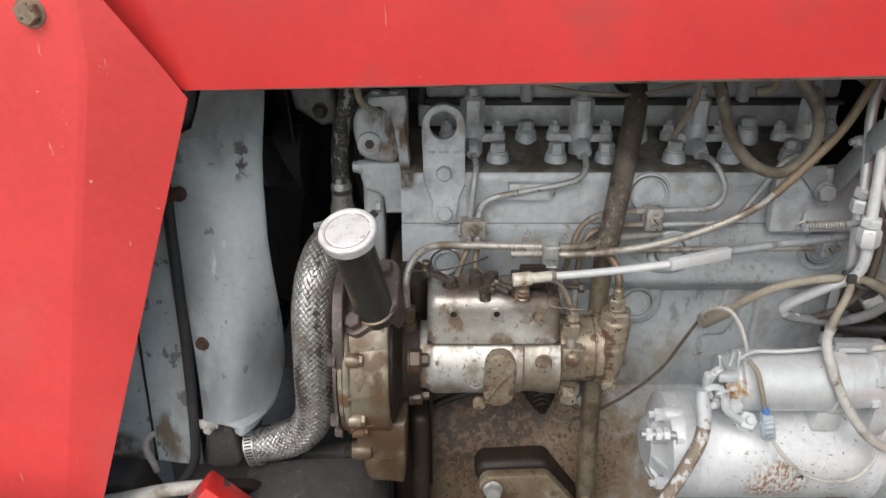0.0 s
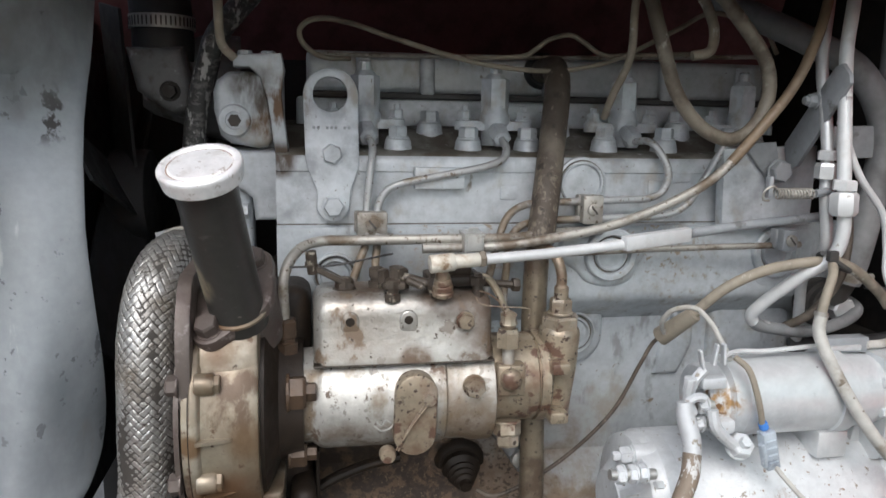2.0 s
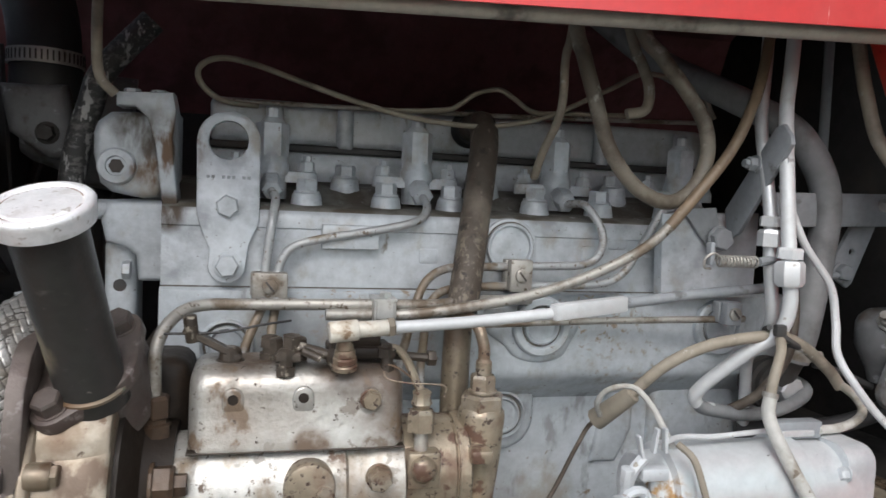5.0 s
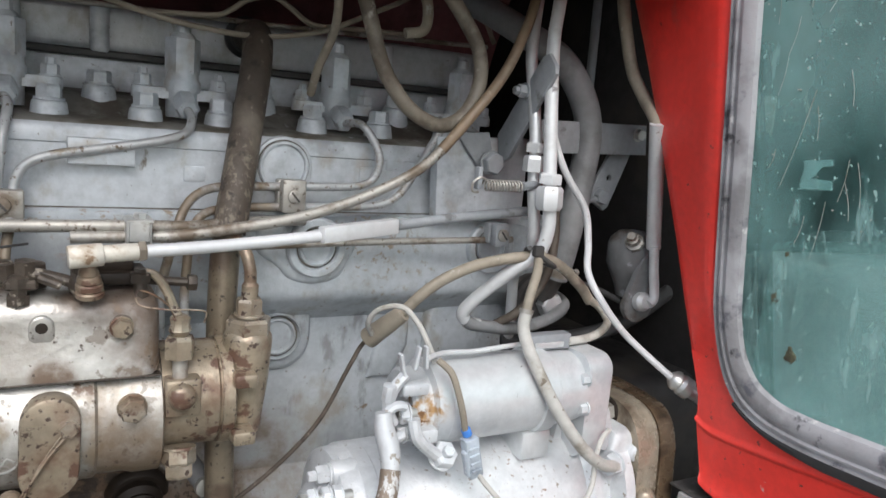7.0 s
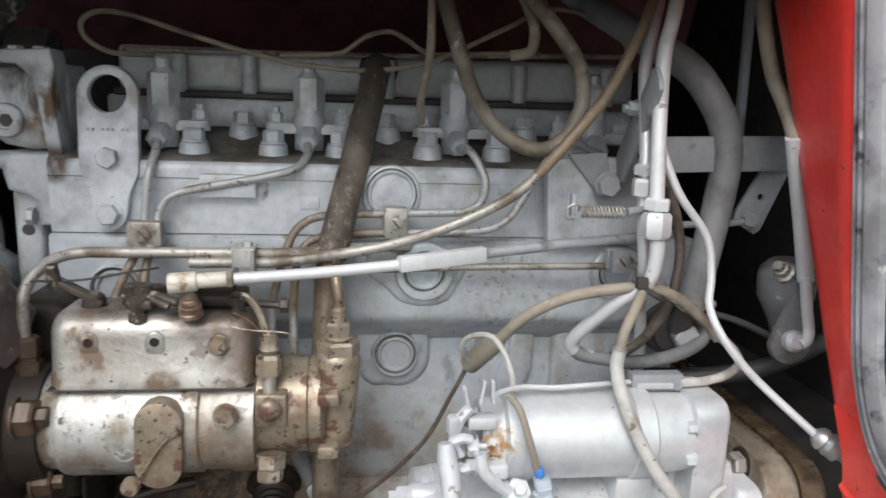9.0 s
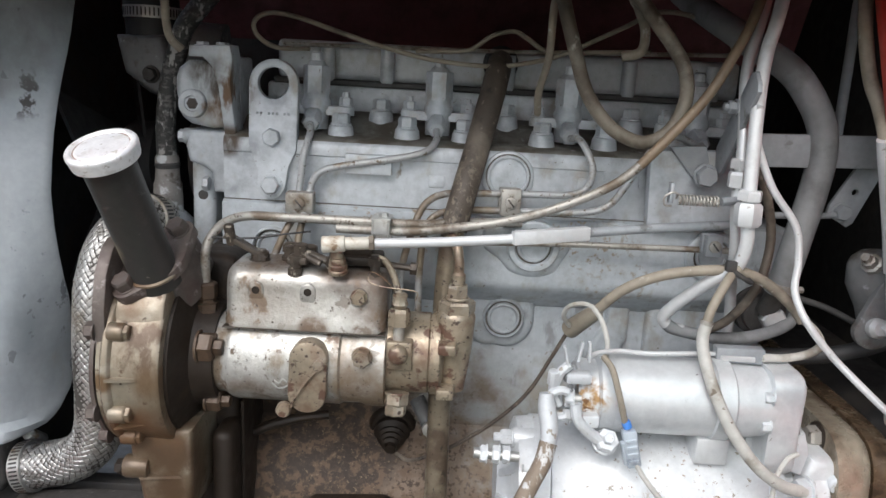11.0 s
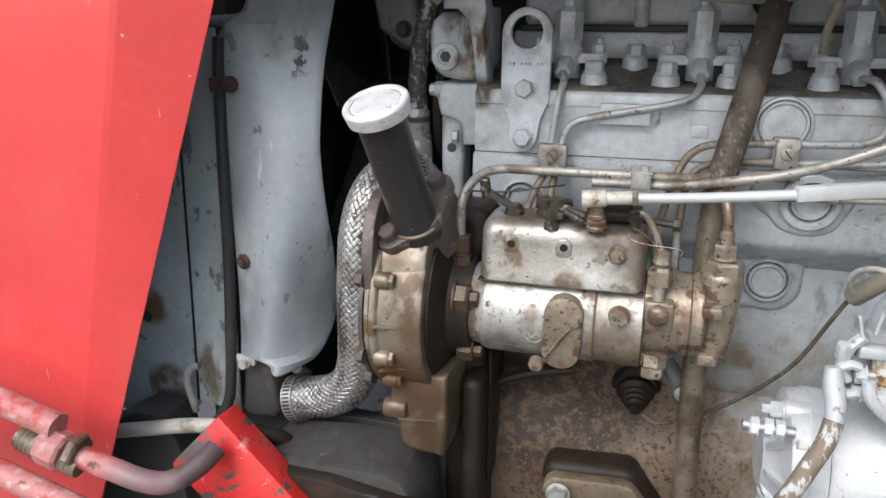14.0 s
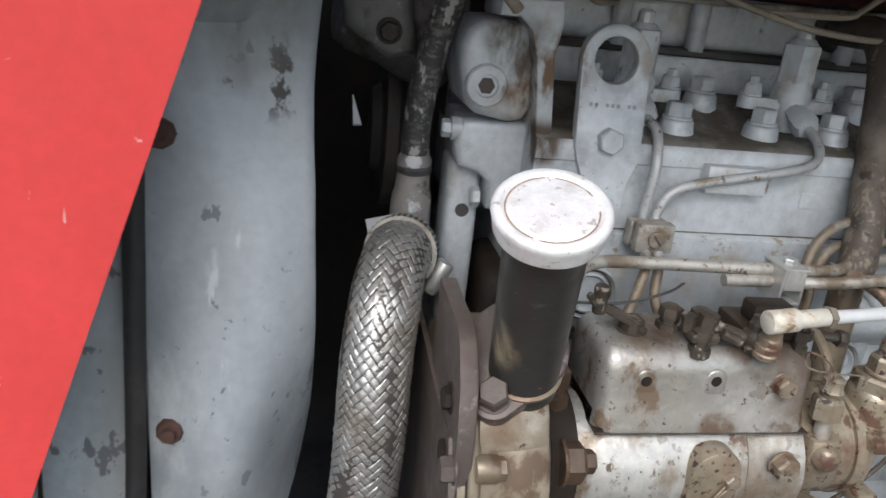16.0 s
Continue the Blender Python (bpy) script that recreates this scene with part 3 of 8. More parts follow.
M_FLAKED = material("flaking_painted_cable", (0.21, 0.165, 0.125), 0.6, 0, (((0.55, 0.55, 0.54), 110, 0.53, 0.58, 0.5, 0.1, (1, 1, 0.4), None), ((0.11, 0.085, 0.065), 30, 0.56, 0.70, 0.7, 0, None, None)), ((260, 0.2),))
M_WHITE = material("pale_silver_pipe", (0.60, 0.61, 0.615), 0.44, 0.15, (((0.46, 0.46, 0.45), 30, 0.52, 0.72, 0.5, 0.1, None, None), ((0.36, 0.34, 0.31), 140, 0.665, 0.70, 0.6, 0.05, None, None)), ((250, 0.15), (60, 0.15)), 0.06)
M_HOSE_GREY = material("grey_rubber_hose", (0.21, 0.215, 0.22), 0.55, 0, (((0.11, 0.11, 0.11), 20, 0.5, 0.7, 0.6, 0, None, None),), ((220, 0.12),))
M_PLATE = material("grey_bracket_plate", (0.27, 0.285, 0.30), 0.5, 0.15, (((0.14, 0.14, 0.14), 40, 0.6, 0.7, 0.6, 0.1, None, None),), ((220, 0.15),))
M_DULL = material("dull_grey_casting", (0.15, 0.152, 0.155), 0.55, 0.1, (((0.08, 0.068, 0.055), 36, 0.50, 0.66, 0.7, 0, None, None), ((0.30, 0.31, 0.32), 80, 0.60, 0.68, 0.5, 0.1, None, None)), ((180, 0.25),))
M_DECK = material("grimy_head_top", (0.155, 0.148, 0.132), 0.6, 0.05, (((0.085, 0.072, 0.055), 34, 0.40, 0.60, 0.7, 0, None, None), ((0.33, 0.34, 0.35), 60, 0.60, 0.72, 0.5, 0.1, None, None)), ((160, 0.3),))
M_TAN_HOSE = material("dusty_tan_hose", (0.185, 0.160, 0.125), 0.48, 0, (((0.085, 0.068, 0.05), 24, 0.44, 0.60, 0.65, 0, None, None), ((0.08, 0.062, 0.045), 160, 0.64, 0.70, 0.6, 0, None, None), ((0.36, 0.34, 0.30), 50, 0.58, 0.68, 0.6, 0, None, None)), ((200, 0.12),))
M_BLUE = material("blue_plastic", (0.06, 0.22, 0.62), 0.4)
M_SEAL = material("weathered_window_rubber", (0.25, 0.245, 0.252), 0.45, 0, (((0.40, 0.395, 0.41), 16, 0.44, 0.60, 0.6, 0, None, None), ((0.12, 0.12, 0.138), 30, 0.56, 0.66, 0.6, 0, None, None), ((0.58, 0.57, 0.56), 70, 0.64, 0.69, 0.7, 0, None, None), ((0.05, 0.048, 0.052), 44, 0.60, 0.68, 0.7, 0, None, None)), ((180, 0.3),))
M_LIP = material("weathered_edge_strip", (0.42, 0.38, 0.32), 0.7, 0, (((0.13, 0.115, 0.10), 22, 0.5, 0.68, 0.8, 0, None, None),), ((180, 0.25),))
M_CABGREY = material("cab_lining", (0.095, 0.122, 0.120), 0.7, 0, (), ((60, 0.1),))
M_CONSOLE = material("console_plastic", (0.66, 0.70, 0.69), 0.6, 0, (), ((120, 0.1),))
M_GROUND = material("gravel_yard", (0.085, 0.085, 0.085), 0.9, 0, (((0.07, 0.10, 0.035), 0.8, 0.5, 0.6, 0.95, 0, None, None), ((0.10, 0.095, 0.09), 60, 0.5, 0.62, 0.9, 0, None, None)), ((60, 0.6),))


def glass_material():
    m = bpy.data.materials.new("dirty_tinted_glass")
    m.use_nodes = True
    n, l = m.node_tree.nodes, m.node_tree.links
    out = n["Material Output"]
    bsdf = n["Principled BSDF"]
    bsdf.inputs["Base Color"].default_value = (0.38, 0.70, 0.68, 1)
    bsdf.inputs["Transmission Weight"].default_value = 1.0
    bsdf.inputs["Roughness"].default_value = 0.03
    bsdf.inputs["IOR"].default_value = 1.15
    dirt = n.new("ShaderNodeBsdfPrincipled")
    dirt.inputs["Base Color"].default_value = (0.40, 0.60, 0.575, 1)
    dirt.inputs["Roughness"].default_value = 0.6
    geo = n.new("ShaderNodeNewGeometry")
    fac = None
    for scale, stretch, lo, hi, amount in ((11, (1, 1, 0.7), 0.34, 0.68, 0.42), (240, (1, 1, 0.6), 0.655, 0.69, 0.95), (90, (1, 1, 0.12), 0.60, 0.70, 0.55), (34, (1, 1.4, 0.5), 0.58, 0.72, 0.6)):
        mp = n.new("ShaderNodeMapping")
        mp.inputs["Scale"].default_value = stretch
        l.new(geo.outputs["Position"], mp.inputs["Vector"])
        t = n.new("ShaderNodeTexNoise")
        t.inputs["Scale"].default_value, t.inputs["Detail"].default_value = scale, 6
        l.new(mp.outputs[0], t.inputs["Vector"])
        r = n.new("ShaderNodeMapRange")
        r.inputs["From Min"].default_value, r.inputs["From Max"].default_value, r.inputs["To Max"].default_value = lo, hi, amount
        l.new(t.outputs["Fac"], r.inputs["Value"])
        if fac is None:
            fac = r.outputs[0]
        else:
            q = n.new("ShaderNodeMath")
            q.operation = "MAXIMUM"
            l.new(fac, q.inputs[0])
            l.new(r.outputs[0], q.inputs[1])
            fac = q.outputs[0]
    mx = n.new("ShaderNodeMixShader")
    l.new(fac, mx.inputs[0])
    l.new(bsdf.outputs[0], mx.inputs[1])
    l.new(dirt.outputs[0], mx.inputs[2])
    l.new(mx.outputs[0], out.inputs["Surface"])
    return m


M_GLASS = glass_material()
X, Y, Z = Vector((1, 0, 0)), Vector((0, 1, 0)), Vector((0, 0, 1))

# ---- the ground ----
bm = bmesh.new()
b_box(bm, (-400, -400, -0.2), (400, 400, 0.0))
single("ground", bm, M_GROUND, "grey gravel yard with thin grass", "ground", kind="structure")


# ---- engine block ----
block = thing("engine_block", (0.2, 0.95, 0.62), "grey-painted cast iron engine block browned by oil low down", "engine block")
bm = bmesh.new()
# its lower edge rolls under and slopes back to the lower casting
b_prism(bm, [(0.754, 1.1282), (0.7505, 1.1265), (0.750, 1.120), (0.750, 1.0640), (0.7504, 1.0605), (0.7516, 1.0572), (0.7540, 1.0540), (0.7580, 1.0505), (0.7640, 1.0455), (0.7720, 1.0385), (0.7800, 1.0315), (0.7860, 1.0275), (1.16, 1.0275), (1.16, 1.1282)], (-0.046, 0, 0), Y, Z, (0.546, 0, 0))
part("upper_casting", bm, M_BLOCK, block, smooth=50)
bm = bmesh.new()
b_box(bm, (-0.046, 0.782, 0.62), (0.50, 1.16, 1.058), 0.004)
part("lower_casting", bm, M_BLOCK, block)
bm = bmesh.new()
b_box(bm, (-0.0455, 0.7576, 1.1280), (0.40, 1.15, 1.1300))
part("head_gasket", bm, M_DECK, block, "dark head gasket edge")


def core_plug(parent, x, y, z, r, pad):
    """A pressed dish plug in a raised round boss."""
    b = bmesh.new()
    b_lathe(b, (x, y + 0.002, z), (0, -1, 0), [(0, r + pad), (0.0065, r + pad - 0.0005), (0.008, r + pad - 0.002), (0.008, r + 0.0022), (0.0065, r + 0.0012), (0.003, r + 0.0008), (0.003, r - 0.0008), (0.0072, r - 0.0016), (0.0075, r - 0.003), (0.0045, r - 0.0048), (0.0045, 0)], 40)
    plug = part("core_plug", b, M_BLOCK, parent, "round pressed core plug")
    # a dark ring laid in the groove to deepen its shade
    b = bmesh.new()
    b_lathe(b, (x, y - 0.0006, z), (0, -1, 0), [(0, r + 0.0022), (0.0014, r + 0.0020), (0.0014, r - 0.0012), (0, r - 0.0014)], 36)
    part("grime_or_shade_ring", b, M_DECK, plug, "dark grimy ring standing in for the groove's shade")
    return plug


core_plug(block, 0.2330, 0.7755, 1.018, 0.0175, 0.004)
core_plug(block, 0.2540, 0.7465, 1.101, 0.0165, 0.009)
core_plug(block, 0.003, 0.750, 1.085, 0.0165, 0.004)
core_plug(block, 0.425, 0.750, 1.100, 0.0165, 0.009)
bm = bmesh.new()
b_prism(bm, rounded([(0.205, 1.118), (0.205, 1.098), (0.222, 1.085), (0.233, 1.074), (0.254, 1.069), (0.275, 1.074), (0.284, 1.088), (0.290, 1.100), (0.290, 1.118)], 4),
        (0, 0.754, 0), X, Z, (0, -0.0075, 0), 0.005, seg=3)
part("cast_boss", bm, M_BLOCK, block)
bm = bmesh.new()
b_prism(bm, circle(0.236, 1.014, 0.029, 12, 250, 360) + [(0.265, 1.046), (0.195, 1.046), (0.195, 1.012)] + circle(0.222, 1.008, 0.024, 8, 180, 250),
        (0, 0.786, 0), X, Z, (0, -0.0105, 0), 0.007, seg=4)
part("cast_boss", bm, M_BLOCK, block)
bm = bmesh.new()
b_prism(bm, round_rect(0.378, 0.90, 0.468, 1.040, 0.014), (0, 0.784, 0), X, Z, (0, -0.010, 0), 0.006, seg=3)
b_prism(bm, [(0.326, 1.046), (0.329, 1.02), (0.318, 1.0), (0.312, 0.97), (0.338, 0.97), (0.352, 1.0), (0.352, 1.046)], (0.010, 0.784, 0), X, Z, (0, -0.008, 0), 0.005, seg=3)
part("cast_pad", bm, M_BLOCK, block)
bm = bmesh.new()
b_prism(bm, round_rect(0.405, 1.066, 0.470, 1.122, 0.012), (0, 0.754, 0), X, Z, (0, -0.005, 0), 0.003)
part("cast_pad", bm, M_BLOCK, block)
# crankcase foot with the oily lift-pump mounting
bm = bmesh.new()
b_prism(bm, [(0.785, 0.898), (0.781, 0.891), (0.770, 0.878), (0.754, 0.860), (0.739, 0.838), (0.732, 0.815), (0.729, 0.79), (0.729, 0.60), (0.80, 0.60), (0.80, 0.945)], (-0.05, 0, 0), Y, Z, (0.55, 0, 0))
part("crankcase_flank", bm, M_BLOCK, block, "oil-soaked brown crankcase side, blackened under the pump for its shade")
mount = thing("lift_pump_mount", (0.095, 0.72, 0.80), "oily alloy flange with two bolts on a dark boss", "pump mount")
bm = bmesh.new()
tri_o = circle(0.060, 0.812, 0.016, 9, 110, 250) + circle(0.150, 0.775, 0.016, 9, -60, 30) + circle(0.118, 0.812, 0.018, 8, 30, 90)
b_prism(bm, [(0.103 + (a - 0.103) * 1.08, 0.806 + (b - 0.807) * 1.12) for a, b in tri_o], (0, 0.745, 0), X, Z, (0, -0.040, 0), 0.012, seg=4)
part("boss", bm, M_OILBLACK, mount, "oil-black three-cornered boss")
bm = bmesh.new()
b_prism(bm, tri_o, (0, 0.697, 0), X, Z, (0, -0.012, 0), 0.003)
part("flange", bm, M_GOLD, mount)
bolt(mount, (0.060, 0.681, 0.812), (0, -1, 0.1), 0.018, 0.010, M_STEEL, 0.012)
bolt(mount, (0.146, 0.681, 0.780), (0, -1, 0.1), 0.018, 0.010, M_STEEL, 0.012)

sender = thing("oil_pressure_sender", (0.124, 0.78, 0.885), "oily dark ribbed screw-in pressure sender on the block", "sender")
bm = bmesh.new()
b_lathe(bm, (0.124, 0.780, 0.886), (0.02, -1, -0.28), [(0, 0.0190), (0.010, 0.0190), (0.012, 0.0170), (0.014, 0.0142), (0.017, 0.0150), (0.019, 0.0118), (0.022, 0.0124), (0.024, 0.0092), (0.027, 0.0098), (0.029, 0.0064), (0.034, 0.0056), (0.034, 0)], 24)
part("body", bm, M_OILBLACK, sender)
bm = bmesh.new()
b_lathe(bm, (0.124, 0.7815, 0.887), (0.02, -1, -0.2), [(0, 0.0255), (0.005, 0.0240), (0.007, 0.0215), (0.007, 0.0180), (0, 0.0180)], 24)
part("boss_ring", bm, M_OILBLACK, sender)
shut = thing("drain_tap", (0.160, 0.73, 0.925), "small dark steel drain tap under the pump end", "tap")
bm = bmesh.new()
b_cyl(bm, (0.150, 0.735, 0.942), (0.172, 0.715, 0.910), 0.008, n=12, bevel=0.001)
part("stem", bm, M_DULL, shut)
bm = bmesh.new()
b_lathe(bm, (0.165, 0.716, 0.920), (0.2, -1, 0), [(0, 0.008), (0.004, 0.008), (0.005, 0.005), (0.006, 0)], 12)
part("nut", bm, M_STEEL, shut)

# ---- cylinder head ----
head = thing("cylinder_head", (0.19, 0.93, 1.13), "grey-painted cylinder head with domed bolt bosses", "cylinder head")
bm = bmesh.new()
prof = [(0.757, 1.1295), (0.757, 1.1742), (0.7554, 1.1750), (0.7554, 1.1815), (0.7562, 1.1850), (0.7582, 1.1882), (0.7622, 1.1905), (0.768, 1.1918), (0.778, 1.1928), (0.800, 1.1945), (0.815, 1.205), (0.860, 1.213), (1.12, 1.213), (1.12, 1.1295)]
b_prism(bm, prof, (-0.046, 0, 0), Y, Z, (0.452, 0, 0), 0.0)
casting = part("casting", bm, M_GREY, head)
casting.data.materials.append(M_DECK)
for poly in casting.data.polygons:
    if poly.normal.z > 0.75 or (poly.normal.z > 0.5 and poly.center.y > 0.80 - WORLD[casting.name].y):
        poly.material_index = 1
bm = bmesh.new()
b_prism(bm, [(0.0715, 1.1605), (0.1155, 1.1605), (0.1155, 1.1790), (0.0715, 1.1790)], (0, 0.761, 0), X, Z, (0, -0.0145, 0), 0.0012)
part("name_pad", bm, M_GREY, head, "plain raised pad")
for x0, x1, z0, z1 in ((0.150, 0.166, 1.1500, 1.1620), (0.292, 0.306, 1.152, 1.168), (0.316, 0.334, 1.166, 1.176), (0.350, 0.376, 1.160, 1.182)):
    bm = bmesh.new()
    b_prism(bm, round_rect(x0, z0, x1, z1, 0.002, 3), (0, 0.758, 0), X, Z, (0, -0.0022, 0), 0.0012)
    part("cast_pad", bm, M_GREY, head)
bm = bmesh.new()
b_prism(bm, circle(0.2255, 1.1650, 0.0245, 18, -10, 190) + [(0.2014, 1.1560), (0.206, 1.150), (0.2255, 1.1455), (0.245, 1.150), (0.2496, 1.1560)], (0, 0.7585, 0), X, Z, (0, -0.0055, 0), 0.0025)
part("plug_boss", bm, M_GREY, head)
bm = bmesh.new()
b_lathe(bm, (0.2255, 0.757, 1.1655), (0, -1, 0), [(0, 0.0200), (0.0068, 0.0200), (0.0074, 0.0194), (0.0074, 0.0180), (0.0068, 0.0174), (0.0030, 0.0170), (0.0030, 0)], 40)
part("core_plug", bm, M_GREY, head, "round pressed core plug")
# dark ring that draws the shadow line round the plug
bm = bmesh.new()
b_lathe(bm, (0.2255, 0.7535, 1.1655), (0, -1, 0), [(0, 0.0214), (0.0009, 0.0212), (0.0009, 0.0198), (0, 0.0198)], 40)
part("grime_or_shade_ring", bm, M_DECK, head, "dark grimy ring standing in for the shade round the core plug")

BOSS = bmesh.new()
b_lathe(BOSS, (0, 0, -0.016), Z, [(0, 0.0150), (0.004, 0.0138), (0.009, 0.0128), (0.0145, 0.0120), (0.0168, 0.0117), (0.0180, 0.0110), (0.0185, 0.0100), (0.0185, 0)], 24)
boss_me = bpy.data.meshes.new("bolt_boss")
BOSS.to_mesh(boss_me)
BOSS.free()
boss_me.materials.append(M_GREY)
boss_me.polygons.foreach_set("use_smooth", [True] * len(boss_me.polygons))
boss_me.set_sharp_from_angle(angle=radians(35))
for i, (x, y, z) in enumerate([(0.061, 0.786, 1.2000), (0.126, 0.786, 1.2000), (0.182, 0.786, 1.2000), (0.258, 0.786, 1.2020), (0.319, 0.786, 1.2020), (0.388, 0.786, 1.203),
                               (0.096, 0.826, 1.214), (0.224, 0.826, 1.216), (0.352, 0.826, 1.218)]):
    put_mesh("bolt_boss", boss_me, head, (x, y, z), Z)
    bolt(head, (x, y, z + 0.0024), Z, 0.0158, 0.0095, M_GREY, 0.0104, 0, 20 + 37 * i, "head_bolt")

# rocker box behind, with its gasket
rocker = thing("rocker_cover", (0.21, 0.98, 1.213), "grey ribbed rocker cover shaded under the hood", "rocker cover")
bm = bmesh.new()
b_box(bm, (-0.02, 0.862, 1.2445), (0.47, 1.10, 1.284), 0.006, 3)
part("cover", bm, M_GREY, rocker)
bm = bmesh.new()
b_box(bm, (-0.022, 0.852, 1.2385), (0.472, 1.11, 1.2450), 0.0015, 1)
part("gasket", bm, M_DARK, rocker, "dark oily gasket")
bm = bmesh.new()
b_box(bm, (-0.03, 0.858, 1.205), (0.47, 1.10, 1.2395), 0.004, 2)
part("base", bm, M_GREY, rocker)
for x in (0.035, 0.098, 0.225, 0.352, 0.44):
    bm = bmesh.new()
    b_cyl(bm, (x, 0.856, 1.243), (x, 0.856, 1.279), 0.0075, n=14, bevel=0.001)
    part("cover_screw", bm, M_GREY, rocker)
bm = bmesh.new()
b_tube(bm, [(-0.01, 0.846, 1.278), (0.1, 0.846, 1.280), (0.25, 0.846, 1.283), (0.46, 0.846, 1.291)], 0.0022, 8, 4)
single("leak_off_pipe", bm, M_PIPE, "thin grimy steel leak-off pipe along the rocker cover", "pipe")


# ---- injectors ----
def injector(x, y, z):
    inj = thing("injector", (x, y, z - 0.012), "grey-painted fuel injector held by a two-stud clamp", "injector", "injectors on the head")
    b = bmesh.new()
    b_cyl(b, (x, y, z - 0.016), (x, y, z + 0.010), 0.0125, n=20)
    part("nozzle_holder", b, M_GREY, inj)
    b = bmesh.new()
    b_lathe(b, (x, y, z + 0.004), Z, [(0, 0.0142), (0.008, 0.0142), (0.010, 0.0128), (0.017, 0.0124), (0.017, 0)], 24)
    b_prism(b, [(0.0135 * math.cos(k * math.pi / 3), 0.0135 * math.sin(k * math.pi / 3)) for k in range(6)], (x, y, z + 0.019), X, Y, (0, 0, 0.027), 0.0016)
    b_lathe(b, (x, y, z + 0.044), Z, [(0, 0.0108), (0.004, 0.0090), (0.006, 0.0070), (0.006, 0)], 16)
    part("hexagon_body", b, M_GREY, inj)
    b = bmesh.new()
    b_lathe(b, (x, y, z + 0.049), Z, [(0, 0.006), (0.008, 0.0058), (0.010, 0.004), (0.010, 0)], 10)
    part("leak_off_nut", b, M_GREY, inj)
    b = bmesh.new()
    b_prism(b, circle(-0.029, 0.004, 0.0085, 9, 90, 270) + [(-0.012, -0.006), (0.012, -0.006)] + circle(0.029, 0.004, 0.0085, 9, -90, 90) + [(0.012, 0.014), (-0.012, 0.014)],
            (x, y, z - 0.002), X, Y, (0, 0, 0.009), 0.0015)
    part("clamp", b, M_GREY, inj)
    for dx in (-0.029, 0.029):
        bolt(inj, (x + dx, y + 0.004, z + 0.007), Z, 0.0115, 0.0075, M_GREY, 0.0075, 0.0036, 10, "clamp_nut")
    b = bmesh.new()
    d = Vector((0, -0.92, -0.40)).normalized()
    p = Vector((x, y - 0.006, z + 0.001))
    b_lathe(b, p, d, [(0, 0.0080), (0.012, 0.0080), (0.0125, 0.0095), (0.024, 0.0095), (0.0265, 0.0075), (0.027, 0)], 6)
    part("pipe_union", b, M_GREY, inj)
    return p + d * 0.026


INJ = [injector(x, 0.805, 1.2125) for x in (0.033, 0.155, 0.284, 0.410)]


def pipe(name, pts, r, mat_, label, category="pipe", group="", n=12, res=8):
    b = bmesh.new()
    b_tube(b, pts, r, n, res)
    return single(name, b, mat_, label, category, group)


G_INJ = "injector pipes"
pipe("injector_pipe", [INJ[0], (0.036, 0.760, 1.196), (0.033, 0.745, 1.175), (0.029, 0.742, 1.137), (0.028, 0.722, 1.120), (0.022, 0.712, 1.106), (0.012, 0.705, 1.080)], 0.0034, M_PIPE_GREY, "grimy steel injector pipe bent down to the pump", group=G_INJ)
pipe("injector_pipe", [INJ[1], (0.156, 0.762, 1.196), (0.150, 0.750, 1.187), (0.135, 0.745, 1.181), (0.105, 0.745, 1.1745), (0.071, 0.745, 1.168), (0.051, 0.745, 1.162), (0.042, 0.745, 1.152), (0.0385, 0.742, 1.137), (0.037, 0.722, 1.118), (0.035, 0.714, 1.098), (0.042, 0.705, 1.082), (0.055, 0.698, 1.078)], 0.0034, M_PIPE_GREY, "grimy steel injector pipe with a long sweep", group=G_INJ)
pipe("injector_pipe", [INJ[2], (0.290, 0.752, 1.203), (0.299, 0.742, 1.188), (0.302, 0.738, 1.174), (0.297, 0.738, 1.160), (0.283, 0.738, 1.1535), (0.253, 0.738, 1.152), (0.193, 0.738, 1.150), (0.167, 0.730, 1.149), (0.153, 0.725, 1.143), (0.145, 0.723, 1.132), (0.139, 0.718, 1.115), (0.134, 0.716, 1.096), (0.130, 0.718, 1.072), (0.131, 0.716, 1.030)], 0.0034, M_PIPE_GREY, "grimy steel injector pipe bent back along the block", group=G_INJ)
pipe("injector_pipe", [INJ[3], (0.400, 0.752, 1.2035), (0.378, 0.742, 1.212), (0.362, 0.738, 1.210), (0.350, 0.738, 1.193), (0.332, 0.738, 1.162), (0.320, 0.738, 1.146), (0.301, 0.738, 1.138), (0.263, 0.738, 1.136), (0.193, 0.738, 1.134), (0.167, 0.730, 1.132), (0.156, 0.725, 1.126), (0.150, 0.722, 1.113), (0.148, 0.718, 1.096), (0.147, 0.720, 1.070), (0.148, 0.716, 1.030)], 0.0034, M_PIPE_GREY, "grimy steel injector pipe bent back along the block", group=G_INJ)


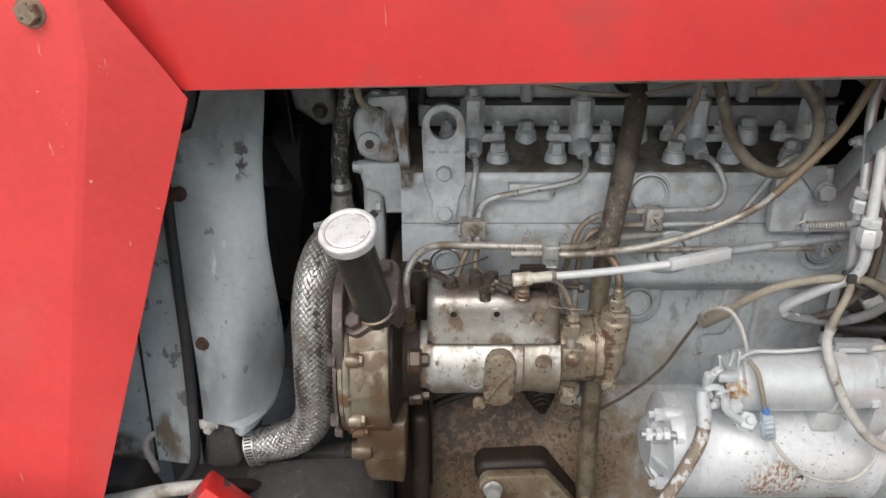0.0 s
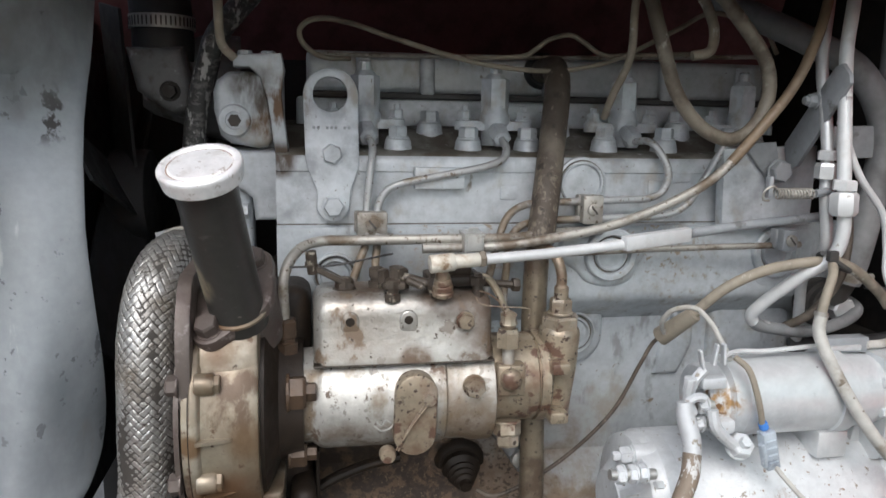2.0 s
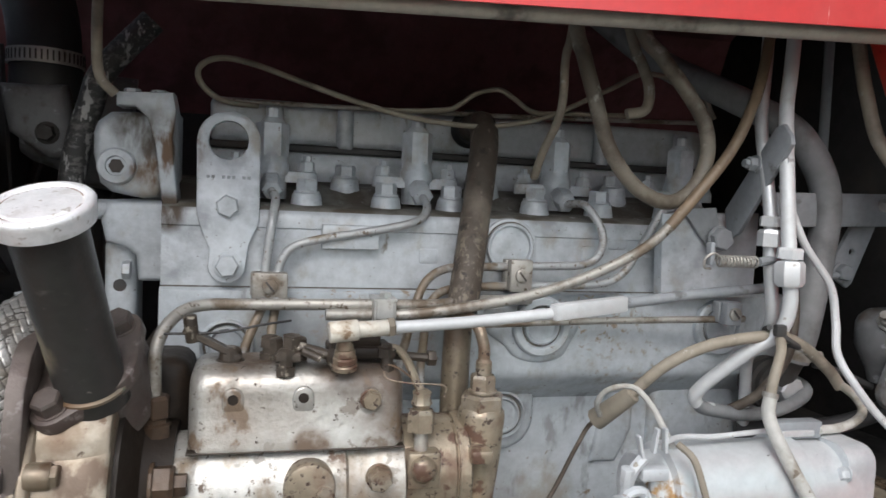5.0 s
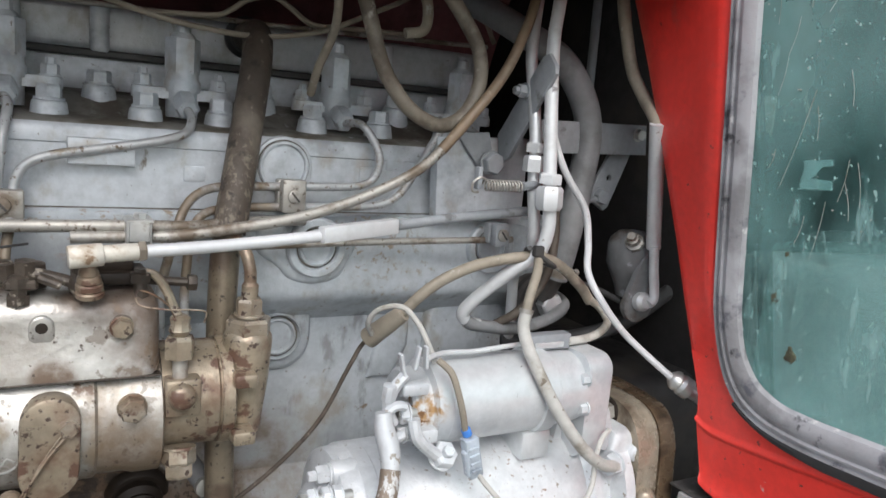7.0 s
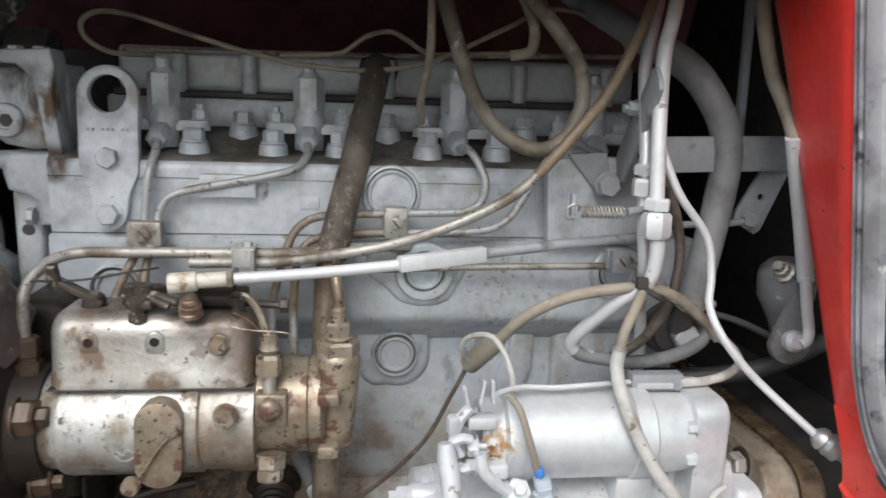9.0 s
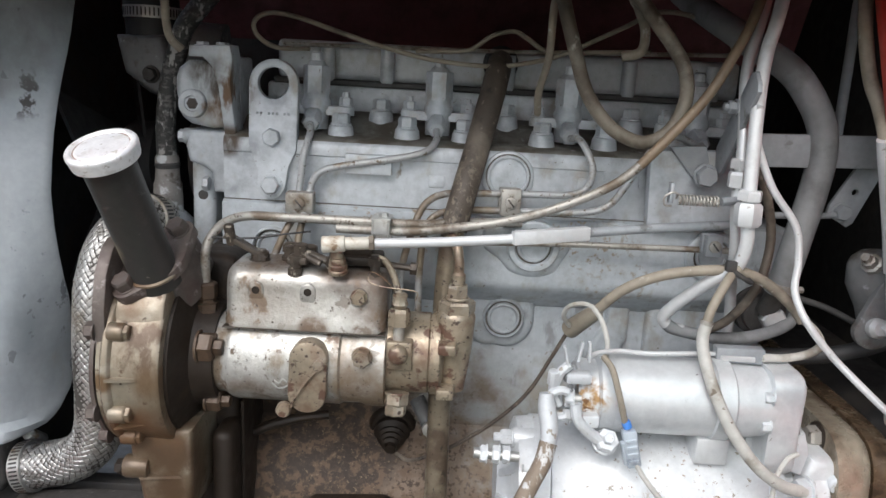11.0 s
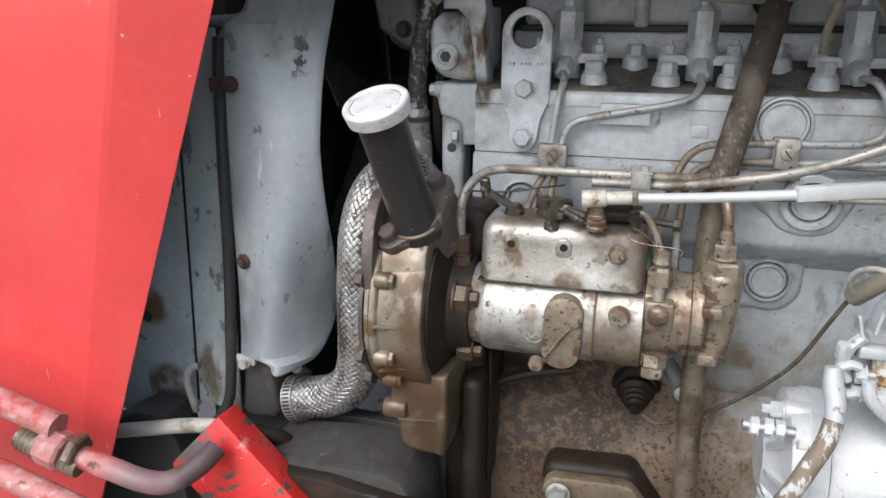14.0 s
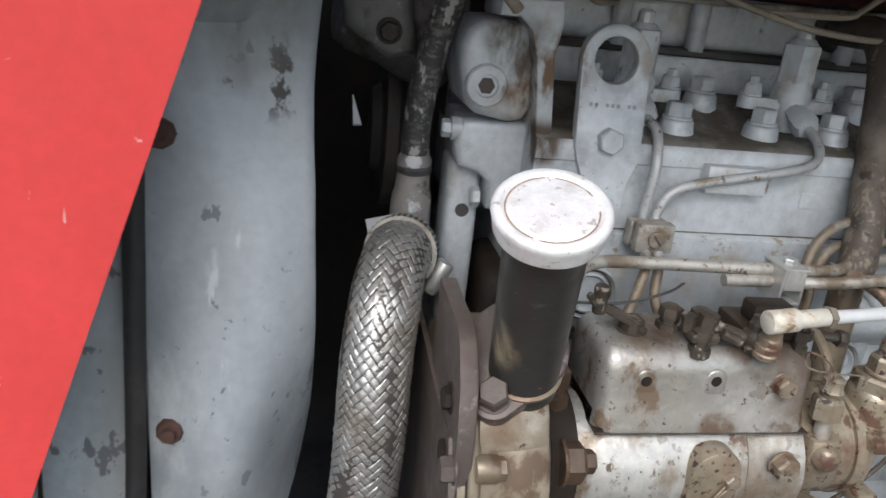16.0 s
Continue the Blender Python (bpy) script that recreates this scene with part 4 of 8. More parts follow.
def pipe_clamp(x, y, z, w, h, mat_):
    c = thing("pipe_clamp", (x, y + 0.012, z - h / 2), "small grimy two-hole pipe clamp with a slotted screw", "pipe clamp", "pipe clamps")
    b = bmesh.new()
    b_box(b, (x - w / 2, y, z - h / 2), (x + w / 2, y + 0.010, z + h / 2), 0.002)
    part("front_plate", b, mat_, c)
    b = bmesh.new()
    b_box(b, (x - w / 2 - 0.001, y + 0.0105, z - h / 2 + 0.001), (x + w / 2 - 0.001, y + 0.020, z + h / 2 - 0.001), 0.0015)
    part("back_plate", b, mat_, c)
    b = bmesh.new()
    b_lathe(b, (x, y + 0.001, z), (0, -1, 0), [(0, 0.0058), (0.0028, 0.0054), (0.0034, 0.0045), (0.0034, 0)], 18)
    s = part("screw", b, M_PIPE, c)
    b = bmesh.new()
    b_box(b, (-0.0045, -0.0007, -0.0004), (0.0045, 0.0007, 0.0006), m=Matrix.Translation((x, y - 0.0024, z)) @ Matrix.Rotation(radians(50), 4, "Y") @ Matrix.Rotation(radians(90), 4, "X"))
    part("slot", b, M_DARK, s)
    return c


pipe_clamp(0.033, 0.725, 1.1335, 0.026, 0.020, M_PIPE)
pipe_clamp(0.228, 0.727, 1.1445, 0.019, 0.026, M_PIPE)
pipe_clamp(0.414, 0.712, 1.1175, 0.015, 0.020, M_PLATE)

# ---- lifting eye ----
eye = thing("lifting_eye", (0.004, 0.755, 1.135), "grey-painted steel lifting eye bolted to the head", "lifting eye")
bm = bmesh.new()
outline = circle(0.0005, 1.2385, 0.0232, 22, 0, 180) + [(-0.0212, 1.1840), (-0.0190, 1.176), (-0.0110, 1.157)] + circle(0.0015, 1.1460, 0.0135, 12, 185, 355) + [(0.0170, 1.162), (0.0240, 1.178), (0.0242, 1.188)]
lean_up = Vector((0, 0.15, 1))
b_prism(bm, outline, (0, 0.7600 - 0.15 * 1.175, 0), X, lean_up, (0, -0.008, 0), 0.001, holes=[circle(0.0002, 1.2395, 0.0146, 28)])
part("plate", bm, M_GREY, eye)
bolt(eye, (0.0010, 0.7535, 1.1900), (0, -1, 0), 0.0150, 0.0070, M_GREY, 0.0, 0, 10)
bolt(eye, (0.0020, 0.7475, 1.1460), (0, -1, 0), 0.0150, 0.0070, M_GREY, 0.0105, 0, 35)
for k in range(9):
    if k not in (2, 6):
        bm = bmesh.new()
        b_box(bm, (-0.0150 + k * 0.0037, 0.7573, 1.2085 + 0.0004 * (k % 3)), (-0.0126 + k * 0.0037, 0.7579, 1.2128), 0.0002, 1)
        part("stamped_bar", bm, M_PLATE, eye, "worn stamped mark")

# ---- thermostat housing ----
th = thing("thermostat_housing", (-0.07, 0.80, 1.075), "grey-painted cast thermostat housing at the engine front", "thermostat housing")
bm = bmesh.new()
b_prism(bm, [(-0.0975, 1.240), (-0.0945, 1.249), (-0.085, 1.2565), (-0.070, 1.2575), (-0.0540, 1.256), (-0.0470, 1.245), (-0.0470, 1.203), (-0.052, 1.1945), (-0.062, 1.1925), (-0.084, 1.1965), (-0.0925, 1.203), (-0.0975, 1.225)], (0, 0.84, 0), X, Z, (0, -0.066, 0), 0.007, seg=4)
part("neck", bm, M_GREY, th)
bm = bmesh.new()
b_box(bm, (-0.062, 0.797, 1.180), (-0.040, 0.84, 1.262), 0.003, 2)
part("web", bm, M_GREY, th)
bm = bmesh.new()
b_prism(bm, [(-0.079, 1.2600), (-0.079, 1.2700), (-0.040, 1.2720), (-0.0375, 1.259), (-0.0405, 1.238), (-0.0355, 1.192), (-0.0360, 1.178), (-0.0405, 1.1735), (-0.0450, 1.178), (-0.0520, 1.234), (-0.0575, 1.252), (-0.066, 1.260)], (0, 0.788, 0), X, Z, (0, -0.027, 0), 0.002)
part("flange", bm, M_GREY, th)
for x in (-0.070, -0.051):
    bolt(th, (x, 0.775, 1.2705), Z, 0.0105, 0.003, M_GREY, 0.0075, 0, x * 900, "stud_nut")
bm = bmesh.new()
b_lathe(bm, (-0.0800, 0.775, 1.2160), (0, -1, 0), [(0, 0.0138), (0.005, 0.0136), (0.0062, 0.0124), (0.0062, 0.0076), (0.0040, 0.0070), (0.0040, 0)], 30)
plug_ = part("socket_plug", bm, M_GREY, th, "round plug with a hexagon socket")
bm = bmesh.new()
b_lathe(bm, (-0.0800, 0.7715, 1.2160), (0, -1, 0), [(0, 0.0058), (0.0008, 0.0056), (0.0008, 0)], 6)
part("socket", bm, M_DARK, plug_, "dark hexagon socket")
bm = bmesh.new()
b_cyl(bm, (-0.0965, 0.795, 1.1825), (-0.050, 0.795, 1.1840), 0.0080, n=18, bevel=0.001)
part("cross_boss", bm, M_GREY, th)
bolt(th, (-0.0965, 0.795, 1.1825), (-1, 0, 0), 0.011, 0.006, M_GREY)
bm = bmesh.new()
b_prism(bm, [(-0.0935, 1.1735), (-0.0900, 1.158), (-0.0760, 1.154), (-0.0680, 1.148), (-0.0660, 1.128), (-0.022, 1.128), (-0.022, 1.184), (-0.050, 1.192), (-0.090, 1.190)], (0, 0.85, 0), X, Z, (0, -0.064, 0), 0.005, seg=3)
part("lower_neck", bm, M_GREY, th)
bm = bmesh.new()
b_box(bm, (-0.0930, 0.800, 1.03), (-0.0690, 0.84, 1.160), 0.006, 3)
part("leg", bm, M_BLOCK, th)
bm = bmesh.new()
b_cyl(bm, (-0.081, 0.8015, 1.123), (-0.081, 0.7990, 1.123), 0.0050, n=14)
part("bolt_hole", bm, M_DARK, th)
bolt(th, (-0.0720, 0.792, 1.136), (-1, 0, 0), 0.013, 0.006, M_GREY)
bolt(th, (-0.0405, 0.7620, 1.1800), (0, -1, 0), 0.0070, 0.0020, M_RUST)

# top hose with its clip above the water pump
tho = thing("top_hose", (-0.155, 0.87, 1.275), "black rubber top hose with a bright perforated clip", "hose")
bm = bmesh.new()
b_tube(bm, [(-0.150, 0.858, 1.268), (-0.150, 0.858, 1.300), (-0.155, 0.858, 1.345), (-0.175, 0.865, 1.40), (-0.22, 0.88, 1.44)], 0.0275, 24, 6)
part("rubber", bm, M_BLACK, tho)
bm = bmesh.new()
b_lathe(bm, (-0.150, 0.858, 1.2960), Z, [(0, 0.0280), (0, 0.0292), (0.012, 0.0292), (0.012, 0.0280)], 48)
band = part("hose_clip", bm, M_STEEL, tho, "bright perforated steel clip")
bm = bmesh.new()
for k in range(44):
    t = 2 * math.pi * k / 44
    b_box(bm, (-0.0007, -0.0003, -0.0040), (0.0007, 0.0006, 0.0040), m=Matrix.Translation((-0.150 + 0.0292 * math.sin(t), 0.858 - 0.0292 * math.cos(t), 1.302)) @ Matrix.Rotation(t, 4, "Z"))
part("perforation", bm, M_DARK, band)
# water pump body, pulley and fan in the dark
wp = thing("water_pump", (-0.14, 0.90, 1.15), "grimy dark water pump body with a bolted outlet", "water pump")
bm = bmesh.new()
b_lathe(bm, (-0.09, 0.90, 1.245), (-1, -0.15, 0.1), [(0, 0.052), (0.03, 0.05), (0.05, 0.040), (0.075, 0.034), (0.085, 0.028), (0.085, 0)], 26)
part("body", bm, M_DULL, wp)
bm = bmesh.new()
b_prism(bm, [(-0.178, 1.278), (-0.128, 1.280), (-0.118, 1.225), (-0.140, 1.220), (-0.170, 1.240)], (0, 0.90, 0), X, Z, (0, -0.075, 0), 0.010, seg=3)
part("outlet", bm, M_DULL, wp)
bolt(wp, (-0.140, 0.824, 1.240), (0, -1, 0), 0.012, 0.007, M_DUSTY, 0.009)
bm = bmesh.new()
b_lathe(bm, (-0.098, 0.96, 1.145), (-1, 0, 0), [(0, 0.068), (0.01, 0.068), (0.016, 0.058), (0.022, 0.068), (0.032, 0.068), (0.034, 0.04), (0.042, 0.035), (0.042, 0)], 36)
part("pulley", bm, M_DARK, wp)
fan = thing("cooling_fan", (-0.21, 0.98, 0.95), "black engine cooling fan inside the shroud", "fan")
for k in range(6):
    bm = bmesh.new()
    a = k * math.pi / 3 + 0.2
    mm = Matrix.Translation((-0.215, 0.98, 1.13)) @ Matrix.Rotation(a, 4, "X") @ Matrix.Translation((0, 0, 0.12)) @ Matrix.Rotation(radians(28), 4, "Z")
    b_box(bm, (-0.0015, -0.035, -0.08), (0.0015, 0.035, 0.08), m=mm)
    part("blade", bm, M_DARK, fan)
bm = bmesh.new()
b_cyl(bm, (-0.19, 0.98, 1.13), (-0.23, 0.98, 1.13), 0.05, n=24, bevel=0.003)
part("hub", bm, M_DARK, fan)

# ---- hoses at the engine front ----
bh = thing("bypass_hose", (-0.116, 0.80, 1.10), "cracked black rubber hose on a grey elbow", "hose")
bm = bmesh.new()
b_tube(bm, [(-0.060, 0.800, 1.330), (-0.094, 0.800, 1.290), (-0.104, 0.800, 1.262), (-0.113, 0.800, 1.228), (-0.118, 0.801, 1.190), (-0.118, 0.802, 1.150)], 0.0098, 18, 8)
part("hose", bm, material("cracked_black_hose", (0.035, 0.034, 0.033), 0.6, 0, (((0.115, 0.11, 0.105), 170, 0.50, 0.62, 0.7, 0, (1, 1, 1.6), None), ((0.30, 0.295, 0.285), 150, 0.55, 0.60, 0.5, 0.1, (1, 1, 0.5), None)), ((120, 0.6),)), bh)
bm = bmesh.new()
b_lathe(bm, (-0.118, 0.802, 1.162), (0, 0, -1), [(0, 0.0100), (0.004, 0.0122), (0.014, 0.0116), (0.026, 0.0124), (0.030, 0.0140), (0.050, 0.0146), (0.075, 0.0150), (0.10, 0.0155)], 22)
part("elbow", bm, M_ELBOW, bh, "flaking brown-grey elbow")
bm = bmesh.new()
b_lathe(bm, (-0.118, 0.802, 1.156), (0.05, 0, -1), [(0, 0.0112), (0.004, 0.0128), (0.008, 0.0118)], 18)
part("hose_clip", bm, M_DARK, bh)


def braided_hose():
    h = thing("braided_hose", (-0.20, 0.69, 0.85), "steel-braided coolant hose held by worm-drive clips", "hose")
    pts = [(-0.121, 0.788, 1.096), (-0.127, 0.766, 1.101), (-0.135, 0.740, 1.097), (-0.1405, 0.716, 1.081), (-0.1440, 0.702, 1.053), (-0.1445, 0.695, 1.018), (-0.1460, 0.694, 0.980), (-0.1480, 0.697, 0.940), (-0.153, 0.700, 0.907), (-0.166, 0.702, 0.884), (-0.190, 0.704, 0.868), (-0.232, 0.7055, 0.858)]
    path = spline(pts, 96)
    fr = frames_along(path)
    s = [0.0]
    for a, b in zip(path, path[1:]):
        s.append(s[-1] + (b - a).length)
    n, R = 312, 0.0216
    strands, lead = 20, 0.0066
    verts, faces = [], []
    for i, (p, (u, v, d)) in enumerate(zip(path, fr)):
        for k in range(n):
            a = 2 * math.pi * k / n
            wob = 0.22 * noise.noise(Vector((math.cos(a) * 1.5, math.sin(a) * 1.5, s[i] * 26)))
            one = a / (2 * math.pi) * strands + s[i] / lead + wob
            two = a / (2 * math.pi) * strands - s[i] / lead + wob
            i1, i2 = math.floor(one), math.floor(two)
            over = (i1 + i2) % 4 < 2
            across, along = (one - i1, two - i2) if over else (two - i2, one - i1)
            strip = max(0.0, 1.0 - (2.0 * across - 1.0) ** 6) * (0.72 + 0.28 * math.sin(math.pi * along))
            wires = 0.5 + 0.5 * math.cos(2 * math.pi * 4 * across)
            lift = 0.9 + 0.5 * noise.noise(Vector((i1 * 1.7, i2 * 2.3, 4.0)))
            worn = 0.8 + 0.5 * noise.noise(Vector((math.cos(a) * 1.2, math.sin(a) * 1.2, s[i] * 16)))
            r = R + worn * (0.00140 * strip * lift + 0.00010 * wires * strip) + 0.0005 * noise.noise(Vector((a * 2, s[i] * 30, 0)))
            verts.append(p + (u * math.cos(a) + v * math.sin(a)) * r)
    for i in range(len(path) - 1):
        for k in range(n):
            k2 = (k + 1) % n
            faces.append((i * n + k, i * n + k2, (i + 1) * n + k2, (i + 1) * n + k))
    c = Vector((-0.15, 0.70, 1.0))
    me = bpy.data.meshes.new("braid")
    me.from_pydata([q - c for q in verts], [], faces)
    me.materials.append(M_BRAID)
    me.polygons.foreach_set("use_smooth", [True] * len(me.polygons))
    ob = new("braid", me)
    ob.parent, ob.location = h, c - WORLD[h.name]
    WORLD[ob.name] = c
    tagged(ob, "woven steel wire braid")
    # core pokes above the weave's floor, a dark fill for the gaps' shade and dirt
    b = bmesh.new()
    b_tube(b, pts, 0.0222, 40, 14)
    part("rubber_core", b, M_BRAID_DARK, h)
    for at, ax, rr in (((-0.2263, 0.7050, 0.8592), (-0.97, 0.03, -0.24), 0.0252), ((-0.1255, 0.772, 1.1000), (0.26, 0.95, -0.16), 0.0252)):
        b = bmesh.new()
        b_lathe(b, Vector(at) - Vector(ax) * 0.006, ax, [(0, rr - 0.0012), (0, rr), (0.012, rr), (0.012, rr - 0.0012)], 48)
        clip = part("hose_clip", b, M_STEEL if ax[0] < 0 else M_PIPE, h, "perforated steel hose clip")
        u, v, a = frame_of(ax)
        b = bmesh.new()
        for k in range(40):
            t = 2 * math.pi * k / 40
            q = Vector(at) + (u * math.cos(t) + v * math.sin(t)) * rr
            w = (v * math.cos(t) - u * math.sin(t))
            b_box(b, (-0.0009, -0.0042, -0.0006), (0.0009, 0.0042, 0.0004), m=Matrix.Translation(q) @ Matrix((w, a, w.cross(a))).transposed().to_4x4())
        part("perforation", b, M_DARK, clip)
        b = bmesh.new()
        t = 2.3 if ax[0] < 0 else 3.6
        q = Vector(at) + (u * math.cos(t) + v * math.sin(t)) * (rr + 0.005)
        w = (v * math.cos(t) - u * math.sin(t))
        b_cyl(b, q - w * 0.011, q + w * 0.013, 0.0062, n=12, bevel=0.001)
        part("worm_screw", b, M_STEEL, clip)
    b = bmesh.new()
    b_cyl(b, (-0.230, 0.7055, 0.8585), (-0.268, 0.712, 0.850), 0.018, n=24)
    part("stub_pipe", b, M_OILBLACK, h)
    b = bmesh.new()
    b_tube(b, [(-0.122, 0.785, 1.097), (-0.118, 0.802, 1.092), (-0.116, 0.825, 1.080), (-0.11, 0.86, 1.05)], 0.0185, 18, 6)
    part("outlet_pipe", b, M_GREY, h)
    b = bmesh.new()
    b_box(b, (-0.012, -0.005, -0.0006), (0.012, 0.005, 0.0006), 0.0004, 1, Matrix.Translation((-0.138, 0.780, 1.117)) @ Matrix.Rotation(radians(-14), 4, "Y") @ Matrix.Rotation(radians(70), 4, "X"))
    part("clip_tail", b, M_PLATE, h, "loose end of the steel clip")
    return h


braided_hose()

# ---- timing case and pump drive housing ----
case = thing("timing_case", (-0.03, 0.80, 0.70), "oil-blackened timing case behind the pump drive", "timing case")
bm = bmesh.new()
b_box(bm, (-0.062, 0.705, 0.66), (-0.018, 0.86, 1.085), 0.012, 3)
part("case_body", bm, M_OILBLACK, case)
bm = bmesh.new()
b_lathe(bm, (-0.0545, 0.690, 1.000), X, [(0, 0.0745), (0.003, 0.0745), (0.006, 0.064), (0.012, 0.050), (0.022, 0.046), (0.030, 0.045), (0.030, 0)], 48)
part("gear_boss", bm, M_OILBLACK, case)
# lower plate and its edge: near-black colour also stands for the unlit gap
bm = bmesh.new()
b_box(bm, (-0.036, 0.672, 0.62), (-0.016, 0.80, 0.925), 0.008, 3)
part("lower_plate", bm, M_OILBLACK, case)
bm = bmesh.new()
b_box(bm, (-0.0160, 0.700, 0.80), (-0.0125, 0.745, 0.945), 0.001, 1)
part("plate_edge", bm, M_OILBLACK, case)
bm = bmesh.new()
b_tube(bm, [(-0.012, 0.735, 0.895), (0.004, 0.736, 0.903), (0.030, 0.742, 0.909), (0.060, 0.750, 0.911)], 0.0050, 10, 6)
part("cast_ridge", bm, M_OILBLACK, case)

bm = bmesh.new()
b_prism(bm, circle(0.688, 1.000, 0.0825, 26, 140, 262) + [(0.72, 0.86), (0.82, 0.86), (0.82, 1.060), (0.640, 1.050)], (-0.1105, 0, 0), Y, Z, (0.0034, 0, 0))
part("front_plate", bm, M_OILPLATE, case, "flat greasy brown plate in front of the drive cover")
bm = bmesh.new()
b_prism(bm, [(0.6120, 1.024), (0.6130, 1.058), (0.620, 1.086), (0.634, 1.104), (0.645, 1.110), (0.706, 1.110), (0.706, 1.016)], (-0.1085, 0, 0), Y, Z, (0.0100, 0, 0), 0.002)
part("mounting_flange", bm, M_OILPLATE, case, "greasy mauve-brown steel flange")
bm = bmesh.new()
b_prism(bm, [(0.620, 1.040), (0.6225, 1.052), (0.6275, 1.064), (0.640, 1.078), (0.660, 1.090), (0.70, 1.090), (0.70, 1.040)], (-0.0940, 0, 0), Y, Z, (0.0390, 0, 0), 0.003)
part("filler_seat", bm, M_GOLD, case, "oil-stained cast seat under the filler")
for y, z in ((0.640, 1.068), (0.632, 1.040)):
    bolt(case, (-0.1085, y, z), (-1, 0, 0), 0.012, 0.004, M_OILBLACK, 0.009)

drive = thing("pump_drive_cover", (-0.085, 0.68, 0.92), "oil-stained bronze-coloured pump drive cover with ribs and bolts", "gear cover")
bm = bmesh.new()
b_lathe(bm, (-0.107, 0.688, 1.000), X, [(0, 0), (0, 0.078), (0.0015, 0.0820), (0.0058, 0.0825), (0.0062, 0.081), (0.0066, 0.0850), (0.0076, 0.0858), (0.0112, 0.0858), (0.0124, 0.0850), (0.0140, 0.0822), (0.019, 0.0812), (0.035, 0.0815), (0.0495, 0.0825), (0.0520, 0.081), (0.0525, 0.078), (0.0525, 0)], 72)
part("cover", bm, M_GOLD, drive)
bm = bmesh.new()
b_lathe(bm, (-0.1015, 0.688, 1.000), X, [(0, 0.080), (0, 0.0835), (0.0012, 0.0835), (0.0012, 0.080)], 56)
part("gasket_flange", bm, M_OILBLACK, drive, "dark oily gasket line")
for a in (151, 201, 226):
    u_ = Vector((0, math.cos(radians(a)), math.sin(radians(a))))
    p = Vector((-0.097, 0.688, 1.000)) + u_ * 0.0825
    bm = bmesh.new()
    b_cyl(bm, p, p + Vector((0.013, 0, 0)), 0.0078, n=16, bevel=0.0012)
    part("bolt_boss", bm, M_GOLD, drive)
    bolt(drive, p + Vector((0.0125, 0, 0)), X, 0.0115, 0.004, M_GOLD, 0.0070)
    bolt(drive, p - Vector((0.0100, 0, 0)), (-1, 0, 0), 0.013, 0.007, M_OILPLATE, 0.008)
for a in (178, 212):
    u_ = Vector((0, math.cos(radians(a)), math.sin(radians(a))))
    t_ = Vector((0, -math.sin(radians(a)), math.cos(radians(a))))
    bm = bmesh.new()
    b_prism(bm, [(0, 0), (0.026, 0), (0.022, 0.002), (0, 0.0075)], Vector((-0.096, 0.688, 1.000)) + u_ * 0.0805 - t_ * 0.0012, X, u_, t_ * 0.0026, 0.0)
    part("rib", bm, M_GOLD, drive)
bm = bmesh.new()
b_prism(bm, rounded([(-0.096, 0.945), (-0.095, 0.915), (-0.089, 0.890), (-0.086, 0.872), (-0.080, 0.863)], 4) + [(-0.044, 0.860), (-0.041, 0.880), (-0.040, 0.945)], (0, 0.72, 0), X, Z, (0, -0.083, 0), 0.007, seg=3)
part("lower_housing", bm, M_GOLD, drive)
bm = bmesh.new()
b_cyl(bm, (-0.1005, 0.6405, 0.906), (-0.078, 0.6405, 0.906), 0.0105, n=18, bevel=0.002)
part("bolt_boss", bm, M_GOLD, drive)
bm = bmesh.new()
b_prism(bm, [(0, 0), (0.036, 0.0), (0.0, 0.006)], (-0.085, 0.6370, 0.898), X, (0, -1, 0), (0, 0.0006, 0.0025))
part("rib", bm, M_GOLD, drive)
bolt(drive, (-0.101, 0.640, 0.905), (-1, 0, 0), 0.012, 0.006, M_OILBLACK, 0.008)

# ---- oil filler ----
TOP, FOOT = Vector((-0.0845, 0.5945, 1.1905)), Vector((-0.0680, 0.648, 1.074))
AX = (TOP - FOOT).normalized()
LEN = (TOP - FOOT).length
filler = thing("oil_filler", FOOT, "black oil filler tube with a bright pressed tin cap", "oil filler")
bm = bmesh.new()
b_lathe(bm, FOOT, AX, [(0, 0.0200), (0.012, 0.0200), (0.014, 0.0192), (LEN - 0.030, 0.0196), (LEN - 0.012, 0.0200), (LEN - 0.011, 0.0206), (LEN - 0.008, 0.0206), (LEN - 0.008, 0)], 40)
part("tube", bm, M_TUBE_BLACK, filler)
bm = bmesh.new()
b_lathe(bm, FOOT + AX * 0.010, AX, [(0, 0.0196), (0.0006, 0.0212), (0.0024, 0.0212), (0.0034, 0.0194)], 40)
part("weld_ring", bm, M_GOLD, filler, "dull metal ring at the foot")
bm = bmesh.new()
b_lathe(bm, TOP - AX * 0.016, AX, [(0.0060, 0.0200), (0.0056, 0.0238), (0.0060, 0.0250), (0.0074, 0.0254), (0.0110, 0.0258), (0.0138, 0.0263), (0.0156, 0.0266), (0.0170, 0.0263), (0.0182, 0.0254), (0.0186, 0.0243), (0.0184, 0.0224), (0.0172, 0.0212), (0.0166, 0.0204), (0.0170, 0.0196), (0.0180, 0.0186), (0.0184, 0.0120), (0.0182, 0.006), (0.0183, 0)], 72)
cap_ = part("cap", bm, M_CAP, filler, "bright dented tin cap")
bm = bmesh.new()
b_lathe(bm, TOP - AX * 0.016, AX, [(0.0164, 0.0199), (0.0170, 0.0200), (0.0172, 0.0206), (0.0168, 0.0208), (0.0162, 0.0207)], 56)
part("grime_or_shade_ring", bm, M_CAPGRIME, cap_, "brown grime in the cap's groove")
